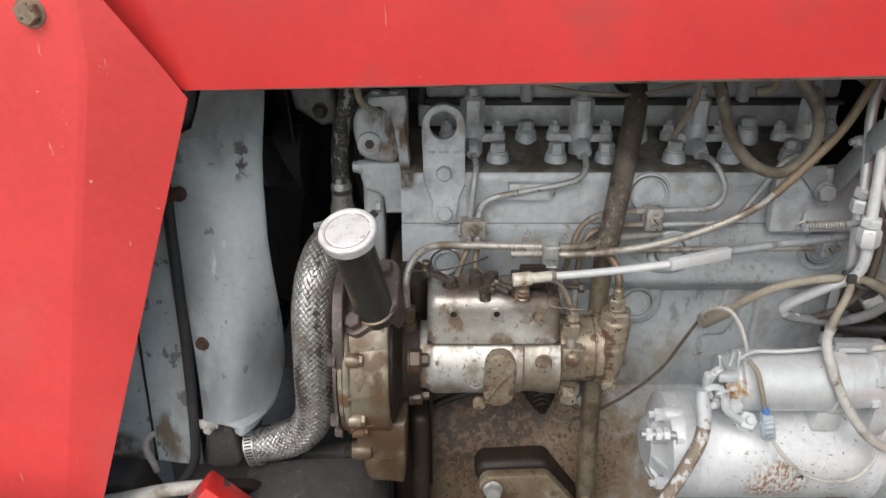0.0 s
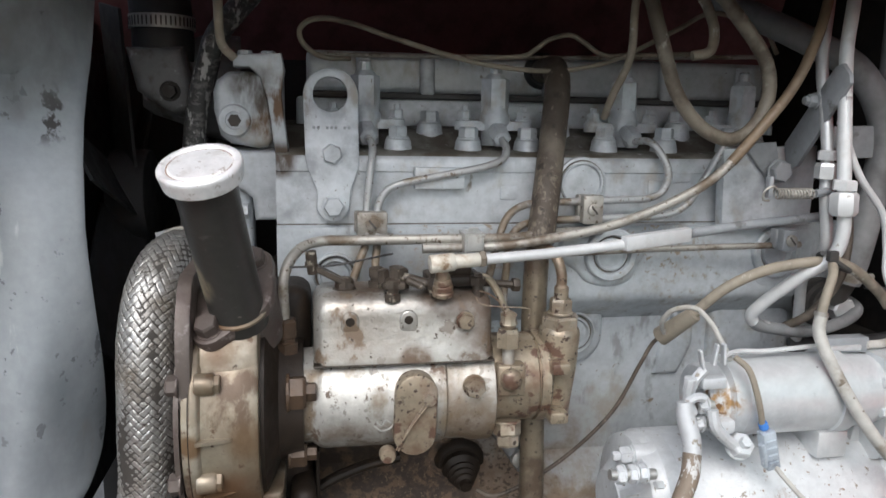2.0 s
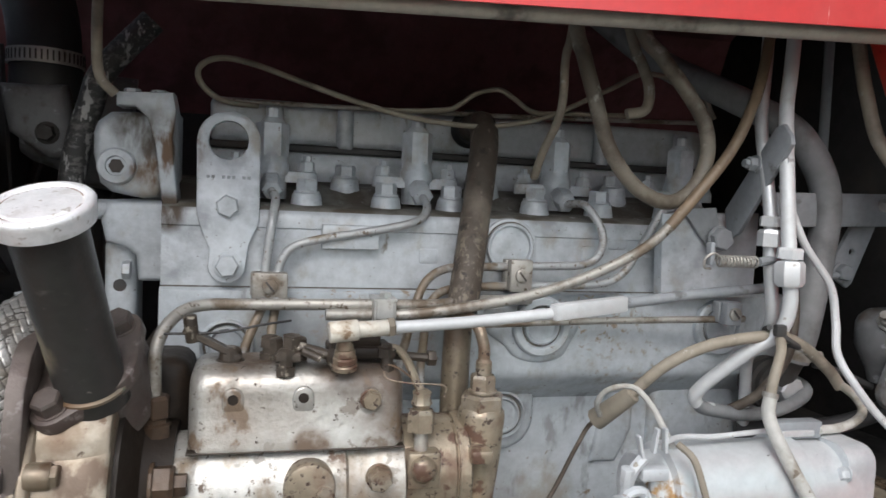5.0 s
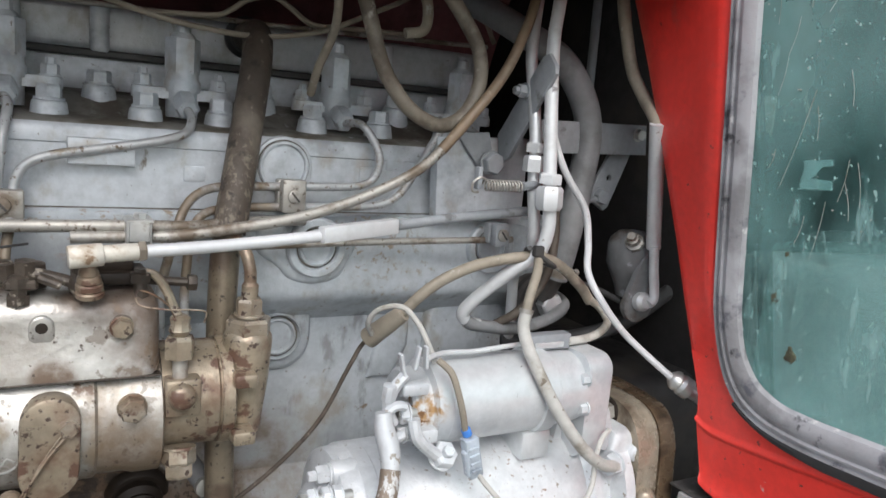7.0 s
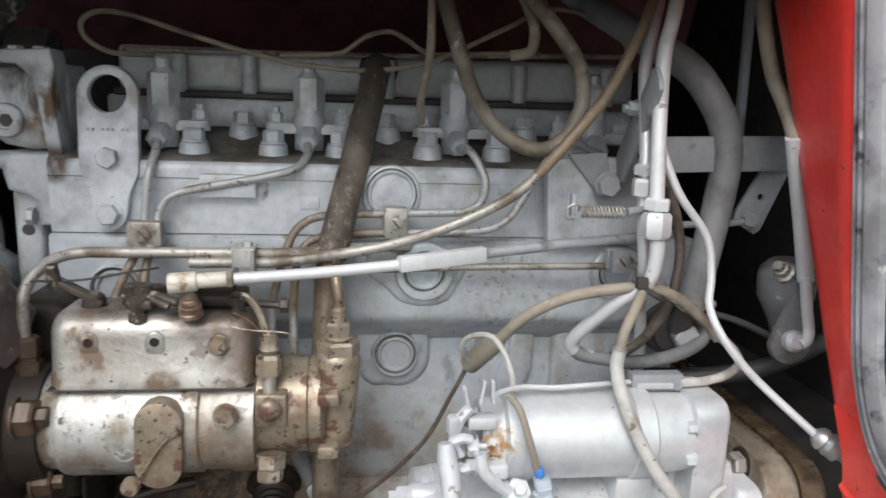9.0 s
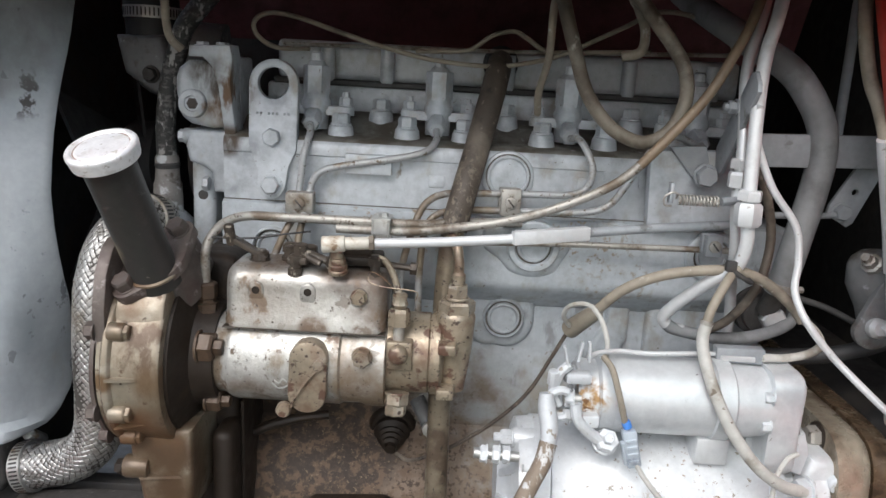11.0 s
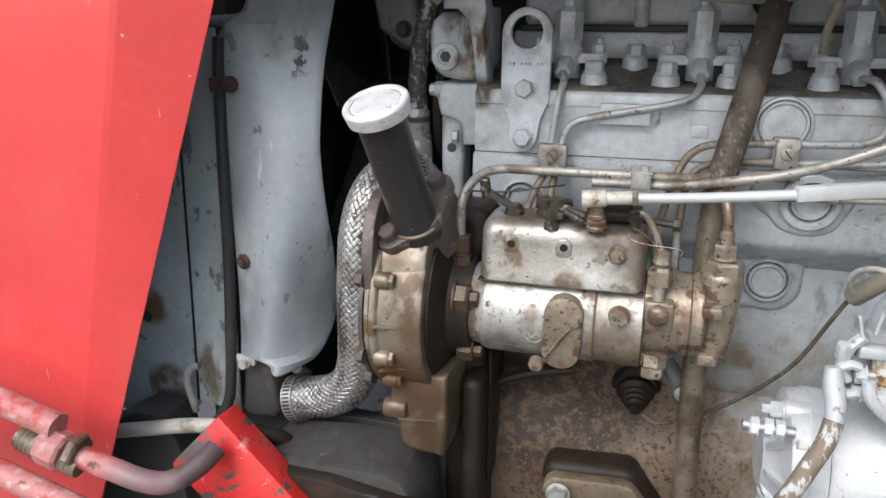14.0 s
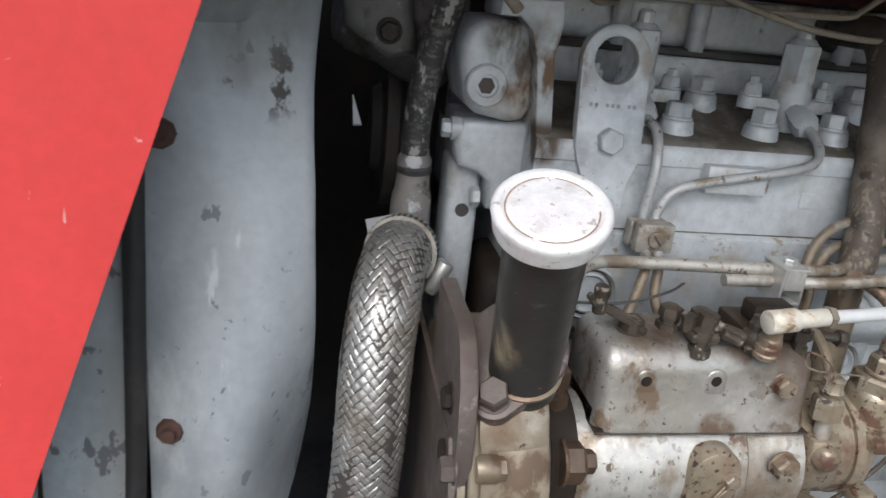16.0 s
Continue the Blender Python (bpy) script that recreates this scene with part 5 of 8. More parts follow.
BL, BR = Vector((-0.0885, 0.6285, 1.0770)), Vector((-0.0590, 0.6700, 1.1160))
u_r = (BR - BL).normalized()
n_r = (AX - u_r * AX.dot(u_r)).normalized()
v_r = n_r.cross(u_r)
half = (BR - BL).length / 2
mid = (BL + BR) / 2
bm = bmesh.new()
fl = circle(-half, 0, 0.0125, 10, 110, 250) + circle(0.0, 0.0, 0.029, 9, 240, 300) + circle(half, 0, 0.0125, 10, -70, 70) + circle(0, 0, 0.029, 8, 60, 120)
b_prism(bm, fl, mid - n_r * 0.012, u_r, v_r, n_r * 0.009, 0.0015)
part("flange", bm, M_OILPLATE, filler, "greasy mauve-brown two-bolt flange")
for p in (BL, BR):
    bolt(filler, p - n_r * 0.004, n_r, 0.0150, 0.009, M_OILPLATE, 0.0095)
bm = bmesh.new()
b_prism(bm, [(a_ * 0.92, b_ * 0.85) for a_, b_ in fl], mid - n_r * 0.050, u_r, v_r, n_r * 0.040, 0.001)
part("neck", bm, M_OILPLATE, filler)

# ---- injection pump ----
pump = thing("injection_pump", (0.06, 0.69, 0.955), "oily alloy rotary injection pump streaked with brown", "injection pump")
PC = Vector((0, 0.686, 1.002))
bm = bmesh.new()
b_lathe(bm, PC + X * -0.034, X, [(0, 0.034), (0.002, 0.037), (0.016, 0.0375), (0.022, 0.0415), (0.026, 0.0425), (0.118, 0.0425), (0.120, 0.0405), (0.136, 0.0405), (0.142, 0.0425), (0.1575, 0.0425), (0.1585, 0.041), (0.1585, 0)], 56)
part("body", bm, M_PUMP, pump)
bm = bmesh.new()
b_lathe(bm, PC + Vector((0.1245, 0.001, 0.008)), X, [(0, 0.0365), (0.036, 0.0365), (0.0375, 0.035), (0.0385, 0.035), (0.0385, 0.0375), (0.046, 0.0375), (0.0475, 0.036), (0.050, 0.024), (0.050, 0)], 48)
part("hydraulic_head", bm, M_BROWN, pump, "brown hydraulic head")
bm = bmesh.new()
b_prism(bm, circle(0.675, 1.072, 0.017, 8, 90, 180) + [(0.655, 1.046), (0.652, 1.0385), (0.652, 1.0355), (0.722, 1.0355), (0.722, 1.040)] + circle(0.705, 1.074, 0.015, 8, 0, 90), (-0.0165, 0, 0), Y, Z, (0.1395, 0, 0))
edges = [e for e in bm.edges if abs(e.verts[0].co.x - e.verts[1].co.x) < 1e-6]
bmesh.ops.bevel(bm, geom=edges, offset=0.011, segments=4, profile=0.5, affect="EDGES")
part("governor_cover", bm, M_COVER, pump, "rounded oily alloy cover")
bm = bmesh.new()
b_box(bm, (-0.0168, 0.6514, 1.0355), (0.1232, 0.722, 1.0368), 0.0004, 1)
part("cover_joint", bm, M_GREASY, pump)
for i, (x, y, z) in enumerate(((0.0110, 0.6578, 1.0690), (0.0555, 0.6577, 1.0695), (0.0995, 0.6575, 1.0680))):
    bm = bmesh.new()
    b_prism(bm, circle(x, z + 0.0005, 0.0072, 12, 0, 180) + circle(x, z - 0.005, 0.0076, 12, 180, 360), (0, y + 0.006, 0), X, Z, (0, -0.0070, 0), 0.0018, seg=3)
    lug = part("screw_lug", bm, M_COVER, pump)
    if i < 2:
        bm = bmesh.new()
        b_lathe(bm, (x, y - 0.0008, z), (0, -1, 0), [(0, 0.0036), (0.0003, 0.0034), (0.0003, 0)], 14)
        part("screw_hole", bm, M_OILBLACK, lug)
    else:
        bolt(pump, (x, y - 0.0008, z), (0, -1, 0), 0.0115, 0.006, M_BROWN, 0.0072)
# oval inspection cover with its sealing wire
bm = bmesh.new()
ov = circle(0.0590, 0.9830, 0.0165, 12, 180, 360) + circle(0.0600, 1.0150, 0.0165, 12, 0, 180)
b_prism(bm, ov, (0, 0.652, 0), X, Z, (0, -0.0135, 0), 0.002)
cov = part("inspection_cover", bm, M_BROWN, pump, "oval brown inspection cover")
bm = bmesh.new()
b_tube(bm, [(0.046, 0.6375, 0.972), (0.052, 0.636, 0.985), (0.060, 0.636, 0.998), (0.070, 0.6365, 1.010)], 0.0008, 6, 5)
b_tube(bm, [(0.044, 0.6370, 0.973), (0.049, 0.6362, 0.980), (0.056, 0.6362, 0.994), (0.068, 0.6366, 1.012)], 0.0007, 6, 5)
part("sealing_wire", bm, M_BROWN, cov)
bm = bmesh.new()
b_lathe(bm, (0.0385, 0.6465, 0.967), (0, -1, 0), [(0, 0.0065), (0.006, 0.0065), (0.0075, 0.0055), (0.0075, 0)], 16)
part("lead_seal", bm, M_BROWN, cov)
bolt(pump, (0.0695, 0.6385, 1.0120), (0, -1, 0), 0.009, 0.004, M_BROWN, 0.006)
bolt(pump, (0.1050, 0.6445, 1.0195), (0, -1, 0), 0.0145, 0.008, M_BROWN, 0.009)
bm = bmesh.new()
b_tube(bm, [(0.028, 0.6452, 0.990), (0.034, 0.644, 0.986), (0.041, 0.644, 0.9885), (0.044, 0.645, 0.994), (0.038, 0.6445, 0.998), (0.030, 0.645, 0.996), (0.027, 0.6455, 0.992)], 0.0008, 5, 4)
b_tube(bm, [(0.030, 0.6443, 0.993), (0.034, 0.6443, 0.9905), (0.037, 0.6443, 0.9945), (0.041, 0.6448, 0.9920)], 0.0007, 5, 4)
part("cast_emblem", bm, M_STEEL, pump, "small raised oval foundry mark")
# lower hexagon plug, banjo and bolts at the head end
bolt(pump, (0.1350, 0.6530, 0.9850), (0, -0.25, -1), 0.0190, 0.010, M_BROWN, 0.011, 0, 12, "hexagon_plug")
bolt(pump, (0.1350, 0.6500, 0.9740), (0, -0.25, -1), 0.0165, 0.009, M_BROWN, 0.0, 0, 40, "hexagon_plug")
bm = bmesh.new()
b_box(bm, (0.1250, 0.6465, 1.0080), (0.1475, 0.672, 1.0330), 0.002)
part("banjo_seat", bm, M_BROWN, pump)
bm = bmesh.new()
b_lathe(bm, (0.1350, 0.648, 1.0225), (0, -1, 0), [(0, 0.0088), (0.005, 0.0088), (0.008, 0.0070), (0.0095, 0.004), (0.0095, 0)], 20)
part("banjo_bolt", bm, M_BROWN, pump)
bm = bmesh.new()
b_cyl(bm, (0.1350, 0.6525, 1.022), (0.1345, 0.6565, 1.050), 0.0048, n=14)
part("vent_stem", bm, M_PUMP, pump)
bolt(pump, (0.1345, 0.6560, 1.0450), (0, 0.1, 1), 0.0165, 0.0150, M_BROWN, 0.0, 0, 10, "vent_nut")
bm = bmesh.new()
b_lathe(bm, (0.1345, 0.6575, 1.060), Z, [(0, 0.0050), (0.004, 0.0075), (0.008, 0.0060), (0.012, 0.0068), (0.014, 0.004), (0.014, 0)], 9)
part("vent_cap", bm, M_BROWN, pump)
bm = bmesh.new()
b_tube(bm, [(0.132, 0.655, 1.070), (0.126, 0.652, 1.082), (0.116, 0.652, 1.090), (0.108, 0.655, 1.091), (0.109, 0.652, 1.083), (0.124, 0.650, 1.080), (0.140, 0.650, 1.079), (0.149, 0.650, 1.077), (0.148, 0.650, 1.070)], 0.0006, 5, 6)
part("sealing_wire", bm, M_BROWN, pump)
for z in (1.028, 0.987):
    bm = bmesh.new()
    b_box(bm, (0.169, 0.6455, z - 0.0048), (0.1845, 0.664, z + 0.0048), 0.002)
    part("ear", bm, M_BROWN, pump)
# drive flange with studs
bm = bmesh.new()
b_prism(bm, circle(0.686, 1.002, 0.042, 30), (-0.050, 0, 0), Y, Z, (0.013, 0, 0), 0.002)
part("mounting_flange", bm, M_OILBLACK, pump)
for y, z, af in ((0.650, 1.0180, 0.0230), (0.668, 0.960, 0.018)):
    bolt(pump, (-0.0370, y, z), X, af, 0.012, M_HOUSING, af * 0.62, af * 0.32, 20, "flange_nut")

# levers and unions on top of the pump
lev = thing("throttle_lever", (0.080, 0.670, 1.088), "oily brown throttle lever stack on the pump top", "lever")
bm = bmesh.new()
b_lathe(bm, (0.078, 0.664, 1.086), Z, [(0, 0.0052), (0.003, 0.0060), (0.006, 0.0084), (0.011, 0.0088), (0.014, 0.0072), (0.0155, 0.0056), (0.019, 0.0056), (0.0205, 0.0045), (0.024, 0.0040), (0.024, 0)], 14)
part("pivot", bm, M_GREASY, lev)
bm = bmesh.new()
b_box(bm, (0.072, 0.668, 1.092), (0.116, 0.700, 1.1000), 0.002, 2)
b_box(bm, (0.080, 0.674, 1.099), (0.108, 0.690, 1.112), 0.003, 2)
part("arm", bm, M_OILBLACK, lev)
bm = bmesh.new()
b_tube(bm, [(0.046, 0.668, 1.102), (0.058, 0.666, 1.100), (0.072, 0.664, 1.096)], 0.0035, 10, 4)
part("link_rod", bm, M_GREASY, lev)
bm = bmesh.new()
b_box(bm, (0.036, 0.660, 1.092), (0.054, 0.676, 1.098), 0.0015, 1)
b_cyl(bm, (0.047, 0.668, 1.096), (0.047, 0.667, 1.109), 0.0062, n=6)
b_cyl(bm, (0.038, 0.672, 1.096), (0.037, 0.672, 1.106), 0.0048, n=6)
b_cyl(bm, (0.054, 0.661, 1.100), (0.066, 0.659, 1.095), 0.0030, n=10)
part("stop_screw_bracket", bm, M_GREASY, lev)
bm = bmesh.new()
b_cyl(bm, (0.111, 0.668, 1.078), (0.111, 0.668, 1.098), 0.0040, n=12, bevel=0.0006)
b_lathe(bm, (0.111, 0.668, 1.094), Z, [(0, 0.0066), (0.006, 0.0066), (0.007, 0.0045), (0.009, 0.0040), (0.009, 0)], 6)
part("idle_screw", bm, M_GREASY, lev)
bm = bmesh.new()
b_tube(bm, [(0.111, 0.670, 1.100), (0.120, 0.668, 1.098), (0.127, 0.665, 1.088), (0.131, 0.662, 1.078), (0.134, 0.659, 1.072)], 0.0030, 9, 6)
part("vent_pipe", bm, M_BROWN, lev)
for x, y, z, r in ((0.0435, 0.664, 1.083, 0.0068), (0.052, 0.684, 1.087, 0.0075), (0.034, 0.688, 1.087, 0.0080), (0.112, 0.668, 1.083, 0.0050)):
    bm = bmesh.new()
    b_lathe(bm, (x, y, z), Z, [(0, r), (0.006, r), (0.0062, r * 0.75), (0.010, r * 0.75), (0.0102, r * 0.95), (0.0165, r * 0.9), (0.018, r * 0.5), (0.018, 0)], 6)
    part("union_nut", bm, M_GREASY, lev)
bm = bmesh.new()
b_cyl(bm, (0.114, 0.676, 1.0935), (0.144, 0.674, 1.0915), 0.0030, n=10)
b_cyl(bm, (0.141, 0.674, 1.0915), (0.147, 0.674, 1.0912), 0.0056, n=6, bevel=0.0006)
part("stop_bolt", bm, M_GREASY, lev, "long oily stop bolt")
stop = thing("stop_lever", (-0.004, 0.685, 1.085), "dark oily stop lever with its cable end", "lever")
bm = bmesh.new()
b_lathe(bm, (0.008, 0.684, 1.084), Z, [(0, 0.0115), (0.004, 0.0115), (0.006, 0.0080), (0.012, 0.0075), (0.014, 0.005), (0.014, 0)], 10)
part("pivot_nut", bm, M_GREASY, stop)
bm = bmesh.new()
b_box(bm, (-0.026, -0.006, 0), (0.016, 0.006, 0.0045), 0.001, 1, Matrix.Translation((0.000, 0.683, 1.096)) @ Matrix.Rotation(radians(28), 4, "Y"))
part("arm", bm, M_GREASY, stop)
bm = bmesh.new()
b_cyl(bm, (-0.016, 0.681, 1.102), (-0.018, 0.678, 1.120), 0.0045, n=10, bevel=0.0008)
part("cable_stop", bm, M_GREASY, stop)
bm = bmesh.new()
b_tube(bm, [(-0.034, 0.682, 1.107), (0.0, 0.682, 1.108), (0.03, 0.690, 1.112), (0.048, 0.705, 1.112)], 0.0009, 6, 6)
part("inner_wire", bm, M_DARK, stop)

# fuel inlet pipe and its union at the drive end
inlet = thing("fuel_inlet_pipe", (-0.04, 0.69, 1.04), "grimy steel fuel pipe bent from a brown union", "pipe")
bm = bmesh.new()
b_tube(bm, [(-0.0380, 0.677, 1.062), (-0.0385, 0.677, 1.080), (-0.0385, 0.680, 1.097), (-0.034, 0.689, 1.110), (-0.024, 0.702, 1.119), (-0.008, 0.711, 1.1220), (0.020, 0.712, 1.1222), (0.100, 0.705, 1.1240), (0.150, 0.706, 1.1240), (0.180, 0.722, 1.1245), (0.240, 0.738, 1.1245)], 0.0042, 14, 8)
part("pipe", bm, M_PIPE, inlet)
bm = bmesh.new()
b_lathe(bm, (-0.0380, 0.677, 1.034), (0, 0, 1), [(0, 0.0110), (0.015, 0.0110), (0.016, 0.0085), (0.019, 0.0085), (0.020, 0.0098), (0.032, 0.0098), (0.034, 0.0075), (0.034, 0)], 6)
part("union", bm, M_HOUSING, inlet, "brown stacked hexagon union")
# leak-off union at the other end with its pipe
off = thing("fuel_outlet_union", (0.184, 0.672, 0.985), "brown upright fuel union with a bent pipe", "union")
bm = bmesh.new()
b_lathe(bm, (0.182, 0.676, 0.982), (0.02, 0, 1), [(0, 0.0120), (0.015, 0.0135), (0.040, 0.0160), (0.068, 0.0172), (0.071, 0.0165), (0.073, 0.0150), (0.073, 0)], 28)
part("body", bm, M_BROWN, off)
bolt(off, (0.1835, 0.676, 1.0545), Z, 0.0285, 0.0105, M_BROWN, 0, 0, 8, "union_nut")
bolt(off, (0.1835, 0.676, 1.0655), Z, 0.0165, 0.0110, M_BROWN, 0.0105, 0, 25, "union_nut")
bm = bmesh.new()
b_tube(bm, [(0.1835, 0.676, 1.072), (0.1835, 0.676, 1.090), (0.1830, 0.677, 1.100), (0.180, 0.684, 1.112), (0.172, 0.700, 1.119), (0.160, 0.722, 1.120)], lambda k: 0.0060 if k < 0.18 else 0.0044, 12, 7)
part("pipe", bm, M_BROWN, off)

# breather hose and the steel tube below it
br = thing("breather_tube", (0.173, 0.70, 0.62), "brown rubber breather hose on a grimy brown tube", "tube")
bm = bmesh.new()
b_tube(bm, [(0.2170, 0.868, 1.270), (0.2155, 0.835, 1.270), (0.2130, 0.806, 1.268), (0.2080, 0.782, 1.246), (0.1945, 0.752, 1.190), (0.181, 0.724, 1.138), (0.177, 0.718, 1.118)], 0.0122, 20, 10)
part("rubber_hose", bm, M_BROWN_HOSE, br)
bm = bmesh.new()
b_lathe(bm, (0.2168, 0.8625, 1.270), (0, -1, 0), [(0, 0.0185), (0.004, 0.0185), (0.008, 0.0150), (0.008, 0.0124)], 28)
part("grommet", bm, M_BLACK, br, "black rubber grommet")
bm = bmesh.new()
b_tube(bm, [(0.178, 0.720, 1.128), (0.1745, 0.717, 1.100), (0.1725, 0.712, 1.05), (0.1725, 0.706, 0.98), (0.1735, 0.700, 0.90), (0.175, 0.693, 0.80), (0.177, 0.688, 0.62)], 0.0108, 18, 6)
part("steel_tube", bm, M_GRIMETUBE, br)

# cleat on the fuel pipes
cl = thing("pipe_cleat", (0.113, 0.700, 1.108), "bright folded steel cleat round two fuel pipes", "pipe clamp", "pipe clamps")
bm = bmesh.new()
b_box(bm, (0.1045, 0.6890, 1.1070), (0.1062, 0.7130, 1.1300), 0.0005, 1)
b_box(bm, (0.1188, 0.6890, 1.1070), (0.1205, 0.7130, 1.1300), 0.0005, 1)
b_box(bm, (0.1040, 0.6885, 1.1285), (0.1215, 0.7130, 1.1305), 0.0005, 1)
b_box(bm, (0.1045, 0.6890, 1.1060), (0.1205, 0.7130, 1.1078), 0.0005, 1)
b_box(bm, (0.1060, 0.6885, 1.1160), (0.1190, 0.6900, 1.1290), 0.0005, 1)
part("strap", bm, M_STEEL, cl)
bolt(cl, (0.114, 0.700, 1.130), Z, 0.008, 0.004, M_STEEL)

# return pipe that sweeps up behind the cab bundle
rp = thing("return_pipe", (0.25, 0.69, 1.12), "grimy steel return pipe with a tan upper length", "pipe")
bm = bmesh.new()
b_tube(bm, [(0.072, 0.701, 1.1170), (0.113, 0.701, 1.1175), (0.140, 0.695, 1.1195), (0.184, 0.688, 1.1275), (0.224, 0.688, 1.1355), (0.266, 0.688, 1.1495), (0.309, 0.688, 1.1705), (0.334, 0.688, 1.1915), (0.350, 0.688, 1.2105)], 0.0041, 12, 8)
part("steel_length", bm, M_PIPE, rp)
bm = bmesh.new()
b_tube(bm, [(0.332, 0.688, 1.1895), (0.345, 0.688, 1.2043), (0.358, 0.688, 1.2200), (0.379, 0.688, 1.2470), (0.396, 0.690, 1.2780), (0.420, 0.705, 1.330), (0.450, 0.73, 1.46)], 0.0044, 12, 8)
part("tan_length", bm, M_TANPIPE, rp, "tan plastic-covered length")

# throttle rod
rod = thing("throttle_rod", (0.25, 0.66, 1.115), "silver throttle rod with a brass-stained end and flat sleeve", "control rod")
bm = bmesh.new()
b_tube(bm, [(0.088, 0.6470, 1.1165), (0.16, 0.6525, 1.1205), (0.232, 0.659, 1.1265)], 0.0041, 14, 3)
part("rod", bm, M_WHITE, rod)
bm = bmesh.new()
b_tube(bm, [(0.288, 0.6770, 1.1305), (0.35, 0.684, 1.1370), (0.43, 0.692, 1.1430)], 0.0041, 14, 3)
part("rod", bm, M_PLATE, rod)
bm = bmesh.new()
b_cyl(bm, (0.0690, 0.6455, 1.1150), (0.0880, 0.6470, 1.1165), 0.0069, n=18, bevel=0.001)
part("ferrule", bm, M_STAINED, rod, "cream-painted ferrule")
bm = bmesh.new()
b_cyl(bm, (0.0875, 0.6470, 1.1165), (0.1080, 0.6485, 1.1178), 0.0054, n=16, bevel=0.0008)
part("brass_end", bm, M_STAINED, rod)
bolt(rod, (0.1075, 0.6485, 1.1178), (1, 0.07, 0.06), 0.0115, 0.0045, M_BEIGE, name="lock_nut")
mrot = Matrix.Translation((0.2590, 0.6660, 1.1290)) @ Matrix((Vector((0.95, 0.31, 0.05)).normalized(), Vector((-0.31, 0.95, 0)).normalized(), Vector((0.95, 0.31, 0.05)).normalized().cross(Vector((-0.31, 0.95, 0)).normalized()))).transposed().to_4x4()
bm = bmesh.new()
b_box(bm, (-0.035, -0.0042, -0.0058), (0.035, 0.0042, 0.0058), 0.0014, 2, mrot)
part("sleeve", bm, M_WHITE, rod, "flat silver-painted sleeve")
bm = bmesh.new()
b_lathe(bm, (0.0815, 0.657, 1.088), (-0.06, -0.22, 1), [(0, 0.0050), (0.001, 0.0082), (0.004, 0.0084), (0.005, 0.0072), (0.006, 0.0080), (0.009, 0.0078), (0.010, 0.0064), (0.011, 0.0072), (0.014, 0.0066), (0.015, 0.0054), (0.016, 0.0060), (0.020, 0.0050), (0.023, 0.0046), (0.023, 0)], 20)
part("ball_joint", bm, M_BROWN, rod, "ribbed bright ball joint boot")
pipe("governor_link", [(0.198, 0.735, 1.1040), (0.282, 0.735, 1.1070), (0.355, 0.732, 1.1090), (0.435, 0.728, 1.1110)], 0.0030, M_PIPE, "thin brown control link along the block", "control rod")

# ---- starter motor ----
st = thing("starter_motor", (0.36, 0.66, 0.86), "silver-painted starter motor speckled with rust", "starter motor")
SC = Vector((0, 0.655, 0.906))
bm = bmesh.new()
b_lathe(bm, SC + X * 0.268, X, [(0, 0.050), (0.001, 0.0575), (0.004, 0.0590), (0.176, 0.0590), (0.180, 0.0580), (0.180, 0)], 64)
part("yoke", bm, M_STARTER, st)
bm = bmesh.new()
b_lathe(bm, SC + X * 0.226, X, [(0, 0), (0, 0.026), (0.004, 0.030), (0.010, 0.036), (0.014, 0.052), (0.016, 0.0560), (0.028, 0.0575), (0.030, 0.0590), (0.042, 0.0590), (0.042, 0)], 48)
part("end_cap", bm, M_STARTER, st)
for a in (100, 140, 180, 220, 260, 320):
    u_ = Vector((0, math.cos(radians(a)), math.sin(radians(a))))
    t_ = Vector((0, -math.sin(radians(a)), math.cos(radians(a))))
    bm = bmesh.new()
    b_prism(bm, [(0.227, 0.026), (0.229, 0.034), (0.246, 0.0590), (0.252, 0.0590), (0.252, 0.028)], SC - t_ * 0.003, X, u_, t_ * 0.006, 0.001)
    part("rib", bm, M_STARTER, st)
for a in (106, 200):
    p = SC + X * 0.238 + Vector((0, math.cos(radians(a)), math.sin(radians(a)))) * 0.0500
    bm = bmesh.new()
    b_cyl(bm, p, p + Vector((0.02, 0, 0)), 0.0095, n=16, bevel=0.001)
    part("bolt_boss", bm, M_STARTER, st)
    bolt(st, p, (-1, 0, 0), 0.0125, 0.009, M_STARTER, 0.0085, 0.004, 10, "through_bolt")
bm = bmesh.new()
b_cyl(bm, (0.240, 0.603, 0.957), (0.203, 0.603, 0.959), 0.0042, n=12)
part("earth_stud", bm, M_STEEL, st)
for x in (0.214, 0.224, 0.232):
    bolt(st, (x, 0.603, 0.9582), (-1, 0, 0.05), 0.0125, 0.005, M_STARTER, 0.008, 0, x * 900, "stud_nut")
# drive end housing
bm = bmesh.new()
b_lathe(bm, SC + X * 0.446, X, [(0, 0.057), (0.006, 0.062), (0.014, 0.062), (0.018, 0.050), (0.034, 0.048), (0.038, 0.064), (0.048, 0.064), (0.050, 0.062), (0.050, 0)], 48)
part("drive_housing", bm, M_STARTER, st)
bm = bmesh.new()
b_prism(bm, [(0.472, 0.935), (0.478, 0.968), (0.496, 0.968), (0.507, 0.955), (0.510, 0.935), (0.500, 0.885), (0.478, 0.885)], (0, 0.650, 0), X, Z, (0, -0.042, 0), 0.008, seg=3)
part("mounting_ear", bm, M_STARTER, st)
bolt(st, (0.476, 0.602, 0.944), (-1, -0.25, 0), 0.016, 0.009, M_STARTER, 0.011)
bm = bmesh.new()
b_cyl(bm, (0.502, 0.612, 0.948), (0.503, 0.603, 0.947), 0.0085, n=16, bevel=0.002)
